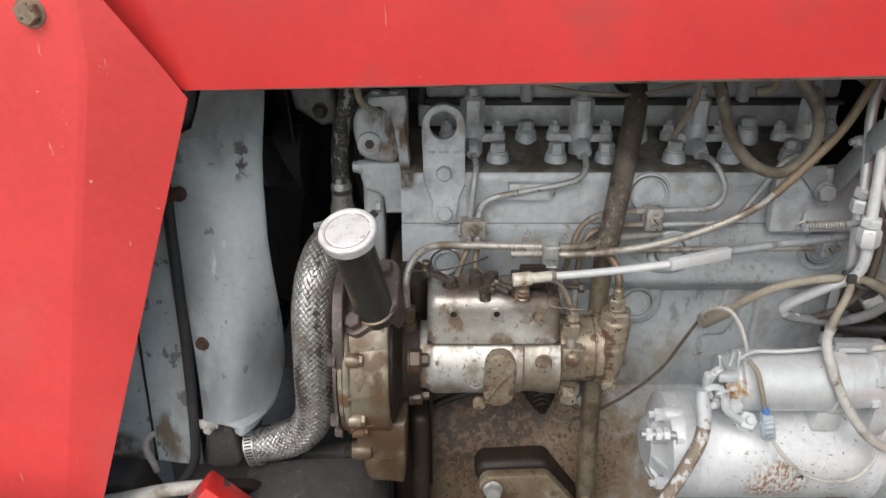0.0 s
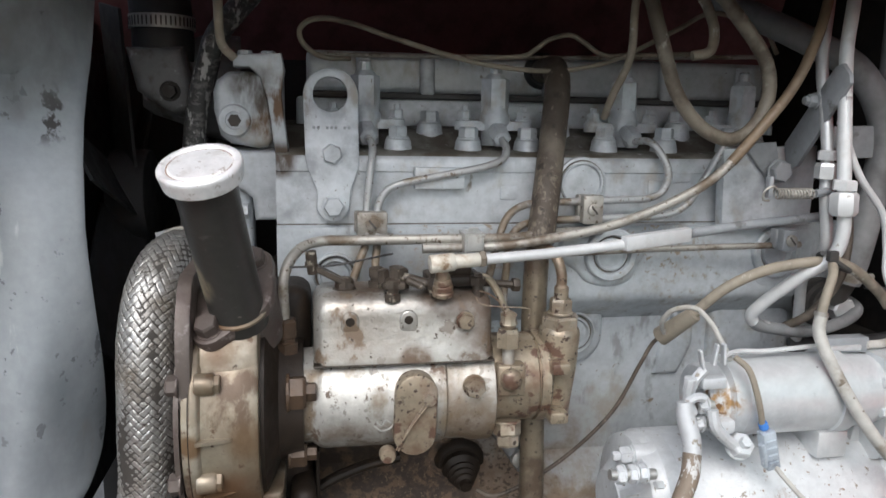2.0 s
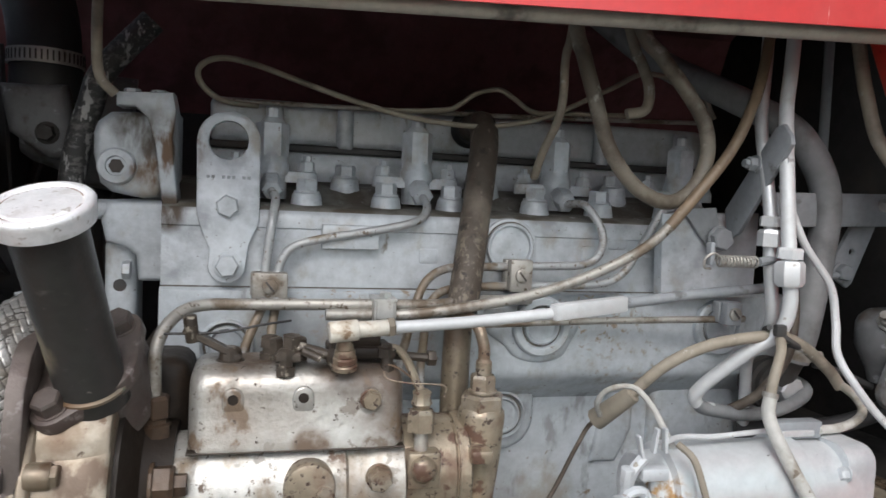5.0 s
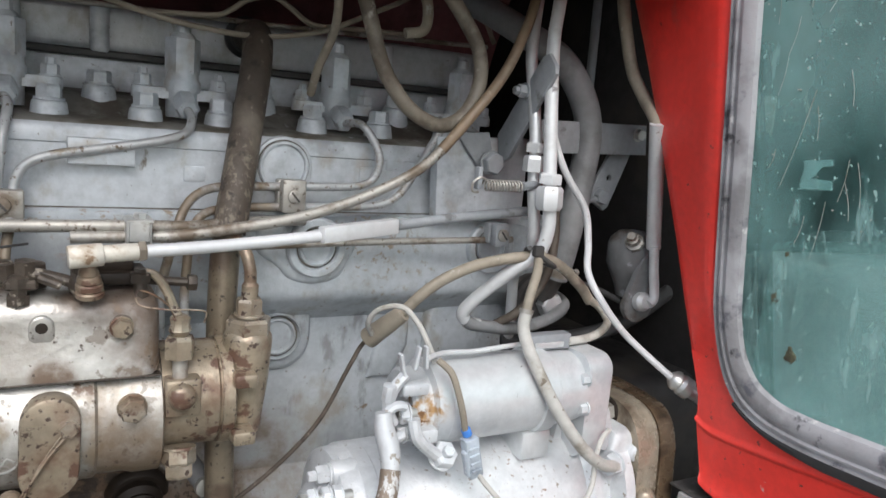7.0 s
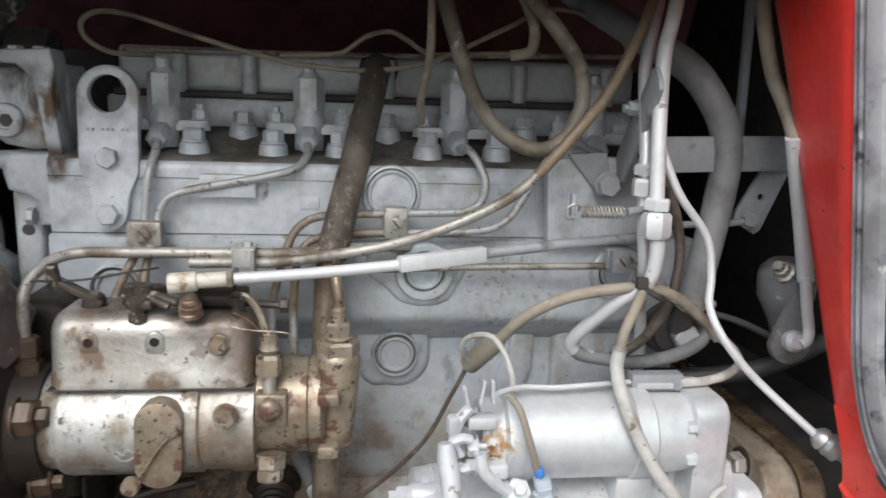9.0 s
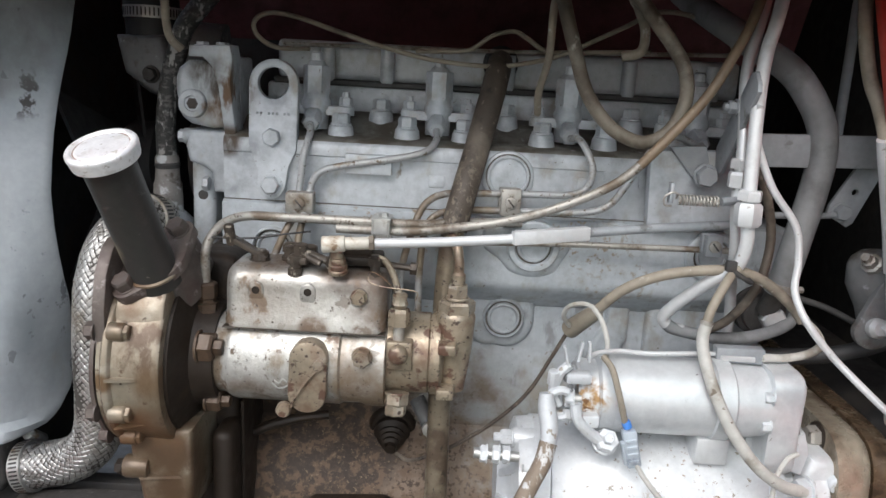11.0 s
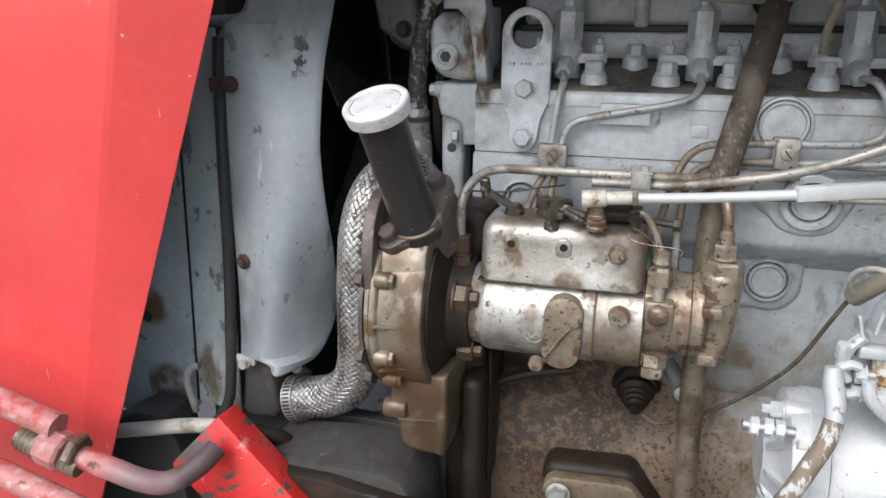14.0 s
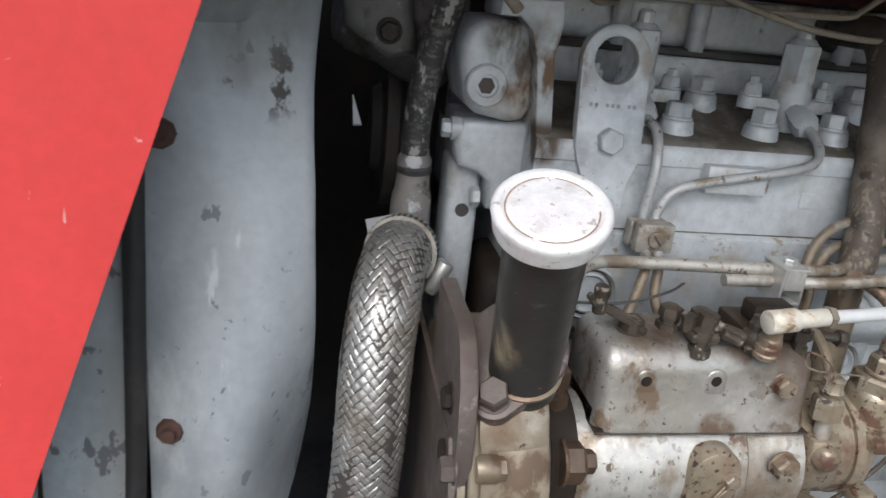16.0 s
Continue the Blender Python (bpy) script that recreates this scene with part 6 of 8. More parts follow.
part("ear_boss", bm, M_STARTER, st)
bm = bmesh.new()
b_prism(bm, [(0.458, 0.955), (0.464, 0.985), (0.472, 0.988), (0.478, 0.970), (0.474, 0.950)], (0, 0.622, 0), X, Z, (0, -0.010, 0), 0.002)
part("terminal_bridge", bm, M_STARTER, st)
bm = bmesh.new()
b_lathe(bm, (0.3755, 0.5975, 0.9100), (0, -0.998, 0.07), [(0, 0.0098), (0.0025, 0.0092), (0.0030, 0.0080), (0.0014, 0.0030), (0.0014, 0)], 22)
pole = part("pole_screw", bm, M_STARTER, st, "countersunk cross-slot screw")
bm = bmesh.new()
for a in (20, 110):
    b_box(bm, (-0.0045, -0.0007, -0.0006), (0.0045, 0.0007, 0.0006), m=Matrix.Translation((0.3755, 0.5945, 0.9101)) @ Matrix.Rotation(radians(90), 4, "X") @ Matrix.Rotation(radians(a), 4, "Z"))
part("cross_slot", bm, M_DARK, pole)

# solenoid above the motor
so = thing("starter_solenoid", (0.37, 0.63, 0.98), "silver-painted solenoid with rust-stained terminals on the starter", "solenoid")
OC = Vector((0, 0.632, 1.0060))
bm = bmesh.new()
b_lathe(bm, OC + X * 0.312, X, [(0, 0.0305), (0.002, 0.0320), (0.082, 0.0320), (0.083, 0.0342), (0.096, 0.0342), (0.098, 0.0320), (0.100, 0)], 48)
part("case", bm, M_SOLENOID, so)
bm = bmesh.new()
b_lathe(bm, OC + X * 0.284, X, [(0, 0), (0, 0.0250), (0.002, 0.0270), (0.016, 0.0270), (0.018, 0.0325), (0.028, 0.0330), (0.030, 0.0320), (0.031, 0)], 40)
part("terminal_cap", bm, M_SOLENOID, so, "terminal cap stained orange with rust")
bm = bmesh.new()
b_lathe(bm, OC + X * 0.408, X, [(0, 0.0305), (0.020, 0.0300), (0.034, 0.0285), (0.036, 0)], 40)
part("plunger_housing", bm, M_SOLENOID, so)
bm = bmesh.new()
b_prism(bm, round_rect(0.640 - 0.036, 0.950, 0.640 + 0.030, 1.0380, 0.014, 6), (0.438, 0, 0), Y, Z, (0.026, 0, 0), 0.004, seg=3)
part("end_bracket", bm, M_SOLENOID, so)
for y, z in ((0.606, 1.020), (0.604, 0.996)):
    bolt(so, (0.4385, y, z), (-1, 0, 0), 0.0085, 0.006, M_SOLENOID, 0.006)
bm = bmesh.new()
b_prism(bm, [(0.426, 0.930), (0.434, 0.985), (0.4385, 0.985), (0.4385, 0.930)], (0, 0.640, 0), X, Z, (0, -0.010, 0), 0.001)
part("gusset", bm, M_SOLENOID, so)
bm = bmesh.new()
b_box(bm, (0.385, 0.612, 0.955), (0.412, 0.650, 0.978), 0.002)
part("saddle", bm, M_SOLENOID, so)
# terminals: studs with nuts, spade tags and the cable lug
for x0, y, z, ln in ((0.284, 0.615, 1.026, 0.018), (0.284, 0.612, 0.994, 0.020), (0.284, 0.608, 1.009, 0.012)):
    bm = bmesh.new()
    b_cyl(bm, (x0 + 0.002, y, z), (x0 - ln, y, z), 0.0042, n=12)
    part("terminal_stud", bm, M_STEEL, so)
    bolt(so, (x0 - 0.004, y, z), (-1, 0, 0), 0.0125, 0.006, M_STARTER, 0.0085, 0, x0 * 300 + z * 900, "terminal_nut")
for x0, z0, a in ((0.281, 1.052, 8), (0.270, 1.048, -14), (0.288, 1.052, -4)):
    bm = bmesh.new()
    b_box(bm, (-0.0012, -0.004, -0.009), (0.0012, 0.0015, 0.0075), 0.0006, 1, Matrix.Translation((x0, 0.604, z0)) @ Matrix.Rotation(radians(a), 4, "Y"))
    part("spade_tag", bm, M_STARTER, so)
bm = bmesh.new()
b_tube(bm, [(0.274, 0.604, 1.040), (0.266, 0.604, 1.030), (0.263, 0.605, 1.016), (0.268, 0.605, 1.004)], 0.0042, 8, 6)
part("cable_lug", bm, M_STARTER, so)
bm = bmesh.new()
ring = [(0.269 + 0.0105 * math.cos(radians(a)), 0.601, 1.007 + 0.0115 * math.sin(radians(a))) for a in range(60, 301, 24)]
b_tube(bm, ring, 0.0036, 8, 4)
part("ring_lug", bm, M_STARTER, so)
bm = bmesh.new()
b_box(bm, (0.272, 0.600, 1.024), (0.292, 0.612, 1.033), 0.002, 2)
part("terminal_block", bm, M_STARTER, so)
bm = bmesh.new()
b_box(bm, (0.284, 0.598, 0.988), (0.301, 0.612, 0.999), 0.002, 2)
part("terminal_block", bm, M_STARTER, so)
bm = bmesh.new()
b_cyl(bm, (0.262, 0.604, 1.022), (0.262, 0.602, 1.034), 0.0048, n=8, bevel=0.0008)
part("terminal_nut", bm, M_STARTER, so)
# copper strap to the motor
strap = thing("starter_strap", (0.29, 0.605, 0.97), "silver-painted strap from solenoid to motor terminal", "strap")
bm = bmesh.new()
b_tube(bm, [(0.281, 0.600, 1.008), (0.283, 0.598, 0.997), (0.289, 0.598, 0.989), (0.298, 0.600, 0.981), (0.308, 0.602, 0.974)], 0.0046, 10, 6)
part("band", bm, M_STARTER, strap)
bolt(strap, (0.3085, 0.606, 0.9730), (0.05, -0.75, 0.65), 0.0175, 0.0085, M_STARTER, 0.0105, 0.0045, 15, "terminal_nut")
# battery cable
bc = thing("battery_cable", (0.25, 0.60, 0.86), "thick brown battery cable with flaking paint and a crimped lug", "cable")
bm = bmesh.new()
b_tube(bm, [(0.2570, 0.600, 1.016), (0.2580, 0.597, 1.004), (0.2605, 0.591, 0.990), (0.2600, 0.586, 0.976)], lambda k: 0.0056 + 0.0018 * math.sin(3 * k), 14, 6)
part("lug_sleeve", bm, M_STARTER, bc)
bm = bmesh.new()
b_tube(bm, [(0.2600, 0.587, 0.980), (0.2560, 0.581, 0.966), (0.2480, 0.576, 0.950), (0.2360, 0.570, 0.926), (0.2200, 0.565, 0.900), (0.2000, 0.560, 0.872), (0.180, 0.555, 0.845), (0.12, 0.55, 0.78)], 0.0069, 16, 8)
part("cable", bm, M_FLAKED, bc)
# small wires with the blue-ended connector
bw = thing("blue_tipped_connector", (0.325, 0.59, 0.965), "grey wire connector with a bright blue collar", "connector")
bm = bmesh.new()
b_tube(bm, [(0.300, 0.606, 1.047), (0.306, 0.596, 1.040), (0.312, 0.592, 1.022), (0.317, 0.592, 1.006), (0.320, 0.594, 0.996)], 0.0025, 8, 6)
part("lead", bm, M_BEIGE, bw)
bm = bmesh.new()
b_cyl(bm, (0.3200, 0.594, 0.9985), (0.3225, 0.594, 0.9930), 0.0036, n=12, bevel=0.0008)
part("blue_collar", bm, M_BLUE, bw, "bright blue collar")
bm = bmesh.new()
b_box(bm, (-0.0056, -0.005, -0.0175), (0.0056, 0.005, 0.0140), 0.0014, 2, Matrix.Translation((0.3260, 0.592, 0.9790)) @ Matrix.Rotation(radians(-14), 4, "Y"))
for zz in (-0.013, -0.007, -0.001, 0.005):
    b_box(bm, (-0.0040, -0.0060, zz), (0.0040, -0.0045, zz + 0.0028), 0.0004, 1, Matrix.Translation((0.3260, 0.592, 0.9790)) @ Matrix.Rotation(radians(-14), 4, "Y"))
b_box(bm, (-0.0080, -0.0055, -0.0140), (-0.0050, 0.001, 0.0060), 0.001, 1, Matrix.Translation((0.3260, 0.592, 0.9790)) @ Matrix.Rotation(radians(-14), 4, "Y"))
part("housing", bm, M_CONNECTOR, bw)
bm = bmesh.new()
b_tube(bm, [(0.330, 0.590, 0.966), (0.338, 0.583, 0.955), (0.352, 0.578, 0.940), (0.372, 0.578, 0.925), (0.398, 0.580, 0.9165), (0.424, 0.584, 0.918), (0.440, 0.588, 0.936), (0.444, 0.592, 0.958), (0.452, 0.596, 0.972), (0.462, 0.600, 0.976)], 0.0021, 8, 8)
part("tail_wire", bm, M_CREAM, bw)
pipe("thin_wire", [(0.300, 0.700, 1.036), (0.290, 0.715, 1.027), (0.279, 0.720, 1.003), (0.257, 0.720, 0.961), (0.226, 0.720, 0.928), (0.188, 0.720, 0.900), (0.149, 0.722, 0.881), (0.132, 0.735, 0.880)], 0.0019, M_BROWN_HOSE, "thin dark wire drooping to the block", "wire")

# cables beside the starter
wl_ = thing("wire_sleeve", (0.30, 0.69, 1.03), "tan cable sleeve with a looped pale wire", "cable")
bm = bmesh.new()
b_cyl(bm, (0.2885, 0.706, 1.0325), (0.3080, 0.683, 1.0600), 0.0088, 0.0070, n=14, bevel=0.0015)
part("sleeve", bm, M_BEIGE, wl_)
bm = bmesh.new()
b_tube(bm, [(0.287, 0.695, 1.040), (0.279, 0.685, 1.053), (0.283, 0.675, 1.066), (0.297, 0.665, 1.070), (0.3065, 0.655, 1.060), (0.310, 0.640, 1.046), (0.306, 0.622, 1.040)], 0.0022, 8, 8)
part("loop", bm, M_CREAM, wl_)
pipe("loom_cable", [(0.306, 0.685, 1.058), (0.325, 0.672, 1.0830), (0.350, 0.666, 1.098), (0.379, 0.664, 1.1055), (0.414, 0.660, 1.109), (0.440, 0.662, 1.101), (0.466, 0.662, 1.082), (0.478, 0.661, 1.068)], 0.0046, M_BEIGE, "dusty beige loom cable tied to the pipes", "cable")
pipe("sensor_wire", [(0.474, 0.661, 1.072), (0.486, 0.655, 1.063), (0.491, 0.650, 1.052), (0.480, 0.645, 1.045), (0.458, 0.638, 1.0425), (0.436, 0.634, 1.0430)], 0.0035, M_CREAM, "pale grey wire into the flat connector", "wire")
sl = thing("starter_lead", (0.47, 0.596, 0.945), "pale grey starter lead on a tan cable, arching over the solenoid", "cable")
bm = bmesh.new()
b_tube(bm, [(0.414, 0.650, 1.113), (0.408, 0.648, 1.110), (0.397, 0.633, 1.103), (0.3865, 0.625, 1.086), (0.3825, 0.623, 1.070)], 0.0038, 12, 8)
part("tan_cable", bm, M_BEIGE, sl)
bm = bmesh.new()
b_tube(bm, [(0.3835, 0.6235, 1.074), (0.381, 0.620, 1.058), (0.385, 0.604, 1.034), (0.398, 0.589, 1.004), (0.420, 0.583, 0.975), (0.446, 0.587, 0.955), (0.470, 0.596, 0.945)], 0.0049, 12, 8)
part("pale_sleeve", bm, M_CREAM, sl)
bm = bmesh.new()
b_lathe(bm, (0.3838, 0.6238, 1.0755), (-0.2, -0.1, -1), [(0, 0.0040), (0, 0.0056), (0.0035, 0.0056), (0.0035, 0.0048)], 14)
part("crimp_band", bm, M_PIPE, sl)
cn = thing("flat_connector", (0.418, 0.638, 1.038), "silver-painted flat cable connector", "connector")
bm = bmesh.new()
b_box(bm, (0.3985, 0.6325, 1.0370), (0.4385, 0.6440, 1.0500), 0.0015, 2)
part("housing", bm, M_PLATE, cn)
bm = bmesh.new()
b_box(bm, (0.4020, 0.6300, 1.0395), (0.4300, 0.6330, 1.0440), 0.0008, 1)
part("latch", bm, M_SILVER, cn)
pipe("white_wire", [(0.399, 0.637, 1.0430), (0.370, 0.628, 1.0450), (0.340, 0.626, 1.0440), (0.315, 0.624, 1.0455), (0.296, 0.612, 1.047), (0.288, 0.606, 1.045)], 0.0020, M_WHITE, "white-painted wire over the solenoid", "wire")
tie = thing("cable_tie", (0.413, 0.655, 1.105), "black wire tie twisted round the cables", "cable tie")
bm = bmesh.new()
b_tube(bm, [(0.404, 0.648, 1.117), (0.408, 0.644, 1.112), (0.416, 0.643, 1.107), (0.424, 0.648, 1.103), (0.424, 0.664, 1.104), (0.410, 0.668, 1.112), (0.404, 0.656, 1.117)], 0.0022, 8, 5)
part("loop", bm, M_BLACK, tie)
bm = bmesh.new()
b_box(bm, (0.400, 0.642, 1.112), (0.409, 0.648, 1.121), 0.0015)
part("buckle", bm, M_BLACK, tie)

# ---- pale hydraulic pipes ----
hp = thing("brake_pipe", (0.40, 0.66, 1.04), "pale silver pipe with hexagon couplings and a sharp bend", "pipe")
bm = bmesh.new()
b_tube(bm, [(0.452, 0.71, 1.47), (0.431, 0.688, 1.330), (0.4205, 0.677, 1.290), (0.4165, 0.670, 1.265), (0.4145, 0.664, 1.240), (0.4140, 0.659, 1.212), (0.4140, 0.652, 1.165), (0.4165, 0.651, 1.135), (0.4130, 0.656, 1.113), (0.398, 0.666, 1.098), (0.382, 0.682, 1.076), (0.373, 0.692, 1.061), (0.371, 0.697, 1.052), (0.378, 0.699, 1.044), (0.390, 0.700, 1.0405)], 0.0055, 16, 8)
part("pipe", bm, M_WHITE, hp)
bm = bmesh.new()
b_tube(bm, [(0.3745, 0.698, 1.047), (0.381, 0.699, 1.0425), (0.396, 0.700, 1.0390), (0.424, 0.700, 1.0350), (0.452, 0.702, 1.0370), (0.478, 0.706, 1.0440), (0.497, 0.720, 1.050), (0.510, 0.760, 1.050), (0.52, 0.82, 1.05)], 0.0057, 16, 8)
part("lower_length", bm, M_HOSE_GREY, hp, "dull dark grey lower length")
bolt(hp, (0.4142, 0.6530, 1.1700), (0.03, 0, 1), 0.0172, 0.0085, M_WHITE, 0, 0, 0, "coupling_nut")
bm = bmesh.new()
b_lathe(bm, (0.4142, 0.6505, 1.1490), (-0.02, 0.05, 1), [(0, 0.0088), (0.003, 0.0110), (0.017, 0.0110), (0.0195, 0.0090), (0.0195, 0)], 6)
part("coupling", bm, M_WHITE, hp)
hq = thing("second_pipe", (0.415, 0.675, 1.11), "thinner pale silver pipe with a coupling", "pipe")
bm = bmesh.new()
b_tube(bm, [(0.455, 0.75, 1.46), (0.428, 0.715, 1.330), (0.414, 0.697, 1.275), (0.4125, 0.684, 1.235), (0.4120, 0.675, 1.200), (0.4115, 0.671, 1.165), (0.414, 0.668, 1.135), (0.417, 0.672, 1.116), (0.428, 0.700, 1.094), (0.4385, 0.724, 1.077), (0.4430, 0.730, 1.055), (0.4450, 0.732, 1.018), (0.446, 0.735, 0.985)], 0.0050, 14, 8)
part("pipe", bm, M_SILVER, hq)
bolt(hq, (0.4120, 0.6735, 1.1935), Z, 0.0160, 0.0080, M_SILVER, 0, 0, 0, "coupling_nut")
bolt(hq, (0.4115, 0.6720, 1.1780), Z, 0.0175, 0.0130, M_SILVER, 0, 0, 20, "coupling_nut")
eh = thing("engine_hose", (0.479, 0.708, 1.07), "grey rubber engine hose in a wide bow", "hose")
bm = bmesh.new()
b_tube(bm, [(0.360, 0.90, 1.40), (0.392, 0.83, 1.345), (0.428, 0.752, 1.302), (0.456, 0.722, 1.279), (0.472, 0.712, 1.260), (0.489, 0.710, 1.232), (0.4945, 0.710, 1.203), (0.4915, 0.710, 1.168), (0.485, 0.708, 1.133), (0.480, 0.709, 1.100), (0.477, 0.713, 1.078)], 0.0124, 18, 8)
part("rubber", bm, M_HOSE_GREY, eh)
bm = bmesh.new()
b_lathe(bm, (0.4785, 0.711, 1.090), (-0.1, 0.2, -1), [(0, 0.0126), (0, 0.0136), (0.009, 0.0136), (0.009, 0.0126)], 28)
clip_ = part("hose_clip", bm, M_PIPE, eh, "dull steel hose clip")
bolt(clip_, (0.487, 0.699, 1.085), (1, 0.3, 0), 0.006, 0.006, M_PIPE)
bm = bmesh.new()
b_cyl(bm, (0.4775, 0.712, 1.082), (0.474, 0.724, 1.056), 0.0095, n=18)
part("stub", bm, M_DUSTY, eh)
pipe("wiring_loom", [(0.417, 0.690, 1.215), (0.440, 0.690, 1.178), (0.452, 0.690, 1.140), (0.450, 0.685, 1.110), (0.442, 0.682, 1.085), (0.425, 0.690, 1.055), (0.405, 0.705, 1.036)], 0.0040, M_BROWN_HOSE, "brown wiring loom behind the pale pipes", "cable")
ws = thing("temperature_sender_wire", (0.53, 0.60, 1.01), "white-painted wire to a screwed plug by the cab", "wire")
bm = bmesh.new()
b_tube(bm, [(0.415, 0.668, 1.226), (0.434, 0.662, 1.182), (0.4575, 0.658, 1.150), (0.463, 0.655, 1.121), (0.461, 0.648, 1.097), (0.470, 0.636, 1.074), (0.4915, 0.630, 1.0490), (0.516, 0.616, 1.0260), (0.5330, 0.604, 1.0110)], 0.0031, 10, 8)
part("wire", bm, M_WHITE, ws)
bm = bmesh.new()
b_lathe(bm, (0.5300, 0.606, 1.0135), (0.75, -0.40, -0.52), [(0, 0.0045), (0.004, 0.0085), (0.007, 0.0090), (0.009, 0.0070), (0.012, 0.0095), (0.020, 0.0095), (0.022, 0.0060), (0.034, 0.0055), (0.034, 0)], 12)
part("plug", bm, M_STEEL, ws)

# brackets, lever and spring at the block's rear
lb = thing("linkage_bracket", (0.40, 0.72, 1.15), "flat grey steel linkage bar on a bolted bracket", "bracket")
bm = bmesh.new()
b_prism(bm, [(0.728, 1.205), (0.722, 1.180), (0.708, 1.186), (0.653, 1.256), (0.6545, 1.2625), (0.664, 1.272), (0.672, 1.270)], (0.4115, 0, 0), Y, Z, (-0.0035, 0, 0), 0.0006)
part("bar", bm, M_PLATE, lb)
bm = bmesh.new()
b_prism(bm, [(0.352, 1.199), (0.446, 1.203), (0.446, 1.129), (0.356, 1.129)], (0, 0.745, 0), X, Z, (0, -0.012, 0), 0.001)
part("plate", bm, M_GREY, lb)
bm = bmesh.new()
b_prism(bm, [(0.367, 1.204), (0.400, 1.206), (0.404, 1.192), (0.396, 1.172), (0.386, 1.182)], (0, 0.732, 0), X, Z, (0, -0.004, 0), 0.001)
part("gusset", bm, M_PLATE, lb)
bolt(lb, (0.4000, 0.7220, 1.1800), (0, -1, 0), 0.0170, 0.0075, M_PLATE, 0.011)
bolt(lb, (0.408, 0.692, 1.2425), (-1, 0, 0), 0.010, 0.006, M_PLATE, 0.007, 0.0035)
bolt(lb, (0.4116, 0.6660, 1.2434), (1, 0, 0), 0.013, 0.006, M_SILVER, 0.0)
sp = thing("return_spring", (0.38, 0.665, 1.16), "small coiled return spring hooked on a tab", "spring")
bm = bmesh.new()
coil = [(0.360 + 0.034 * k / 72, 0.664 + 0.0042 * math.cos(k * math.pi / 3), 1.1660 + 0.0042 * math.sin(k * math.pi / 3)) for k in range(73)]
b_tube(bm, coil, 0.0008, 5, 2)
part("coil", bm, M_PIPE, sp)
bm = bmesh.new()
b_tube(bm, [(0.396, 0.664, 1.1660), (0.41, 0.668, 1.1675), (0.43, 0.675, 1.170)], 0.0035, 8, 3)
part("pull_rod", bm, M_PLATE, sp)
bm = bmesh.new()
b_tube(bm, [(0.361, 0.664, 1.170), (0.355, 0.662, 1.172), (0.349, 0.663, 1.168), (0.350, 0.665, 1.161), (0.356, 0.666, 1.160)], 0.0010, 6, 4)
part("hook", bm, M_PIPE, sp)
bm = bmesh.new()
b_box(bm, (0.3525, 0.662, 1.1625), (0.3565, 0.669, 1.1800), 0.0012)
part("anchor_tab", bm, M_PLATE, sp)
rb = thing("rear_support_bar", (0.50, 0.71, 1.14), "flat grey support bar with a bolt and a drilled strap", "bracket")
bm = bmesh.new()
b_prism(bm, [(0.435, 1.221), (0.561, 1.225), (0.565, 1.197), (0.435, 1.192)], (0, 0.712, 0), X, Z, (0, -0.005, 0), 0.0008)
part("bar", bm, M_PLATE, rb)
bolt(rb, (0.5510, 0.7068, 1.2155), (0, -1, 0), 0.0100, 0.0050, M_STEEL, 0.0065)
bm = bmesh.new()
b_prism(bm, [(0.534, 1.196), (0.559, 1.196), (0.5385, 1.1445), (0.5335, 1.1405), (0.514, 1.152), (0.515, 1.160)], (0, 0.726, 0), X, Z, (0, -0.004, 0), 0.0006, holes=[circle(0.5358, 1.1726, 0.003, 10)])
part("strap", bm, M_PLATE, rb)
bolt(rb, (0.5255, 0.7220, 1.1545), (0, -1, 0), 0.013, 0.007, M_PLATE, 0.009)
bm = bmesh.new()
b_tube(bm, [(0.528, 0.719, 1.153), (0.50, 0.717, 1.150), (0.46, 0.715, 1.149)], 0.0030, 8, 3)
part("rod", bm, M_PLATE, rb)
pipe("upright_rod", [(0.525, 0.760, 1.47), (0.529, 0.760, 1.28), (0.530, 0.760, 1.22)], 0.0045, M_PLATE, "thin grey upright rod by the cab", "rod")
# control pipe and lever beside the cab
cp = thing("clutch_linkage", (0.54, 0.66, 1.05), "pale silver linkage pipe on a dark crank arm", "linkage")
bm = bmesh.new()
b_tube(bm, [(0.5030, 0.634, 1.226), (0.5085, 0.6377, 1.212), (0.5213, 0.6465, 1.1814), (0.5312, 0.653, 1.1564), (0.5423, 0.6600, 1.1250), (0.5450, 0.6610, 1.1154)], 0.0066, 14, 6)
part("upper_rod", bm, M_WHITE, cp)
bm = bmesh.new()
b_tube(bm, [(0.5425, 0.658, 1.118), (0.548, 0.660, 1.095), (0.553, 0.661, 1.076), (0.5525, 0.660, 1.067), (0.5475, 0.660, 1.063)], 0.0045, 14, 6)
part("lower_rod", bm, M_WHITE, cp)
bm = bmesh.new()
b_prism(bm, circle(0.5475, 1.060, 0.0180, 14, 180, 375) + [(0.560, 1.100), (0.552, 1.112), (0.544, 1.098)], (0, 0.678, 0), X, Z, (0, -0.006, 0), 0.001)
part("crank_arm", bm, M_DULL, cp)
bm = bmesh.new()
b_lathe(bm, (0.5466, 0.6715, 1.0625), (0, -1, 0.2), [(0, 0.009), (0.006, 0.009), (0.010, 0.006), (0.011, 0)], 16)
part("ball_end", bm, M_SILVER, cp)
bm = bmesh.new()
b_tube(bm, [(0.5375, 0.675, 1.0505), (0.533, 0.675, 1.053), (0.533, 0.675, 1.058), (0.538, 0.675, 1.060)], 0.0013, 6, 4)
part("split_pin", bm, M_STEEL, cp)
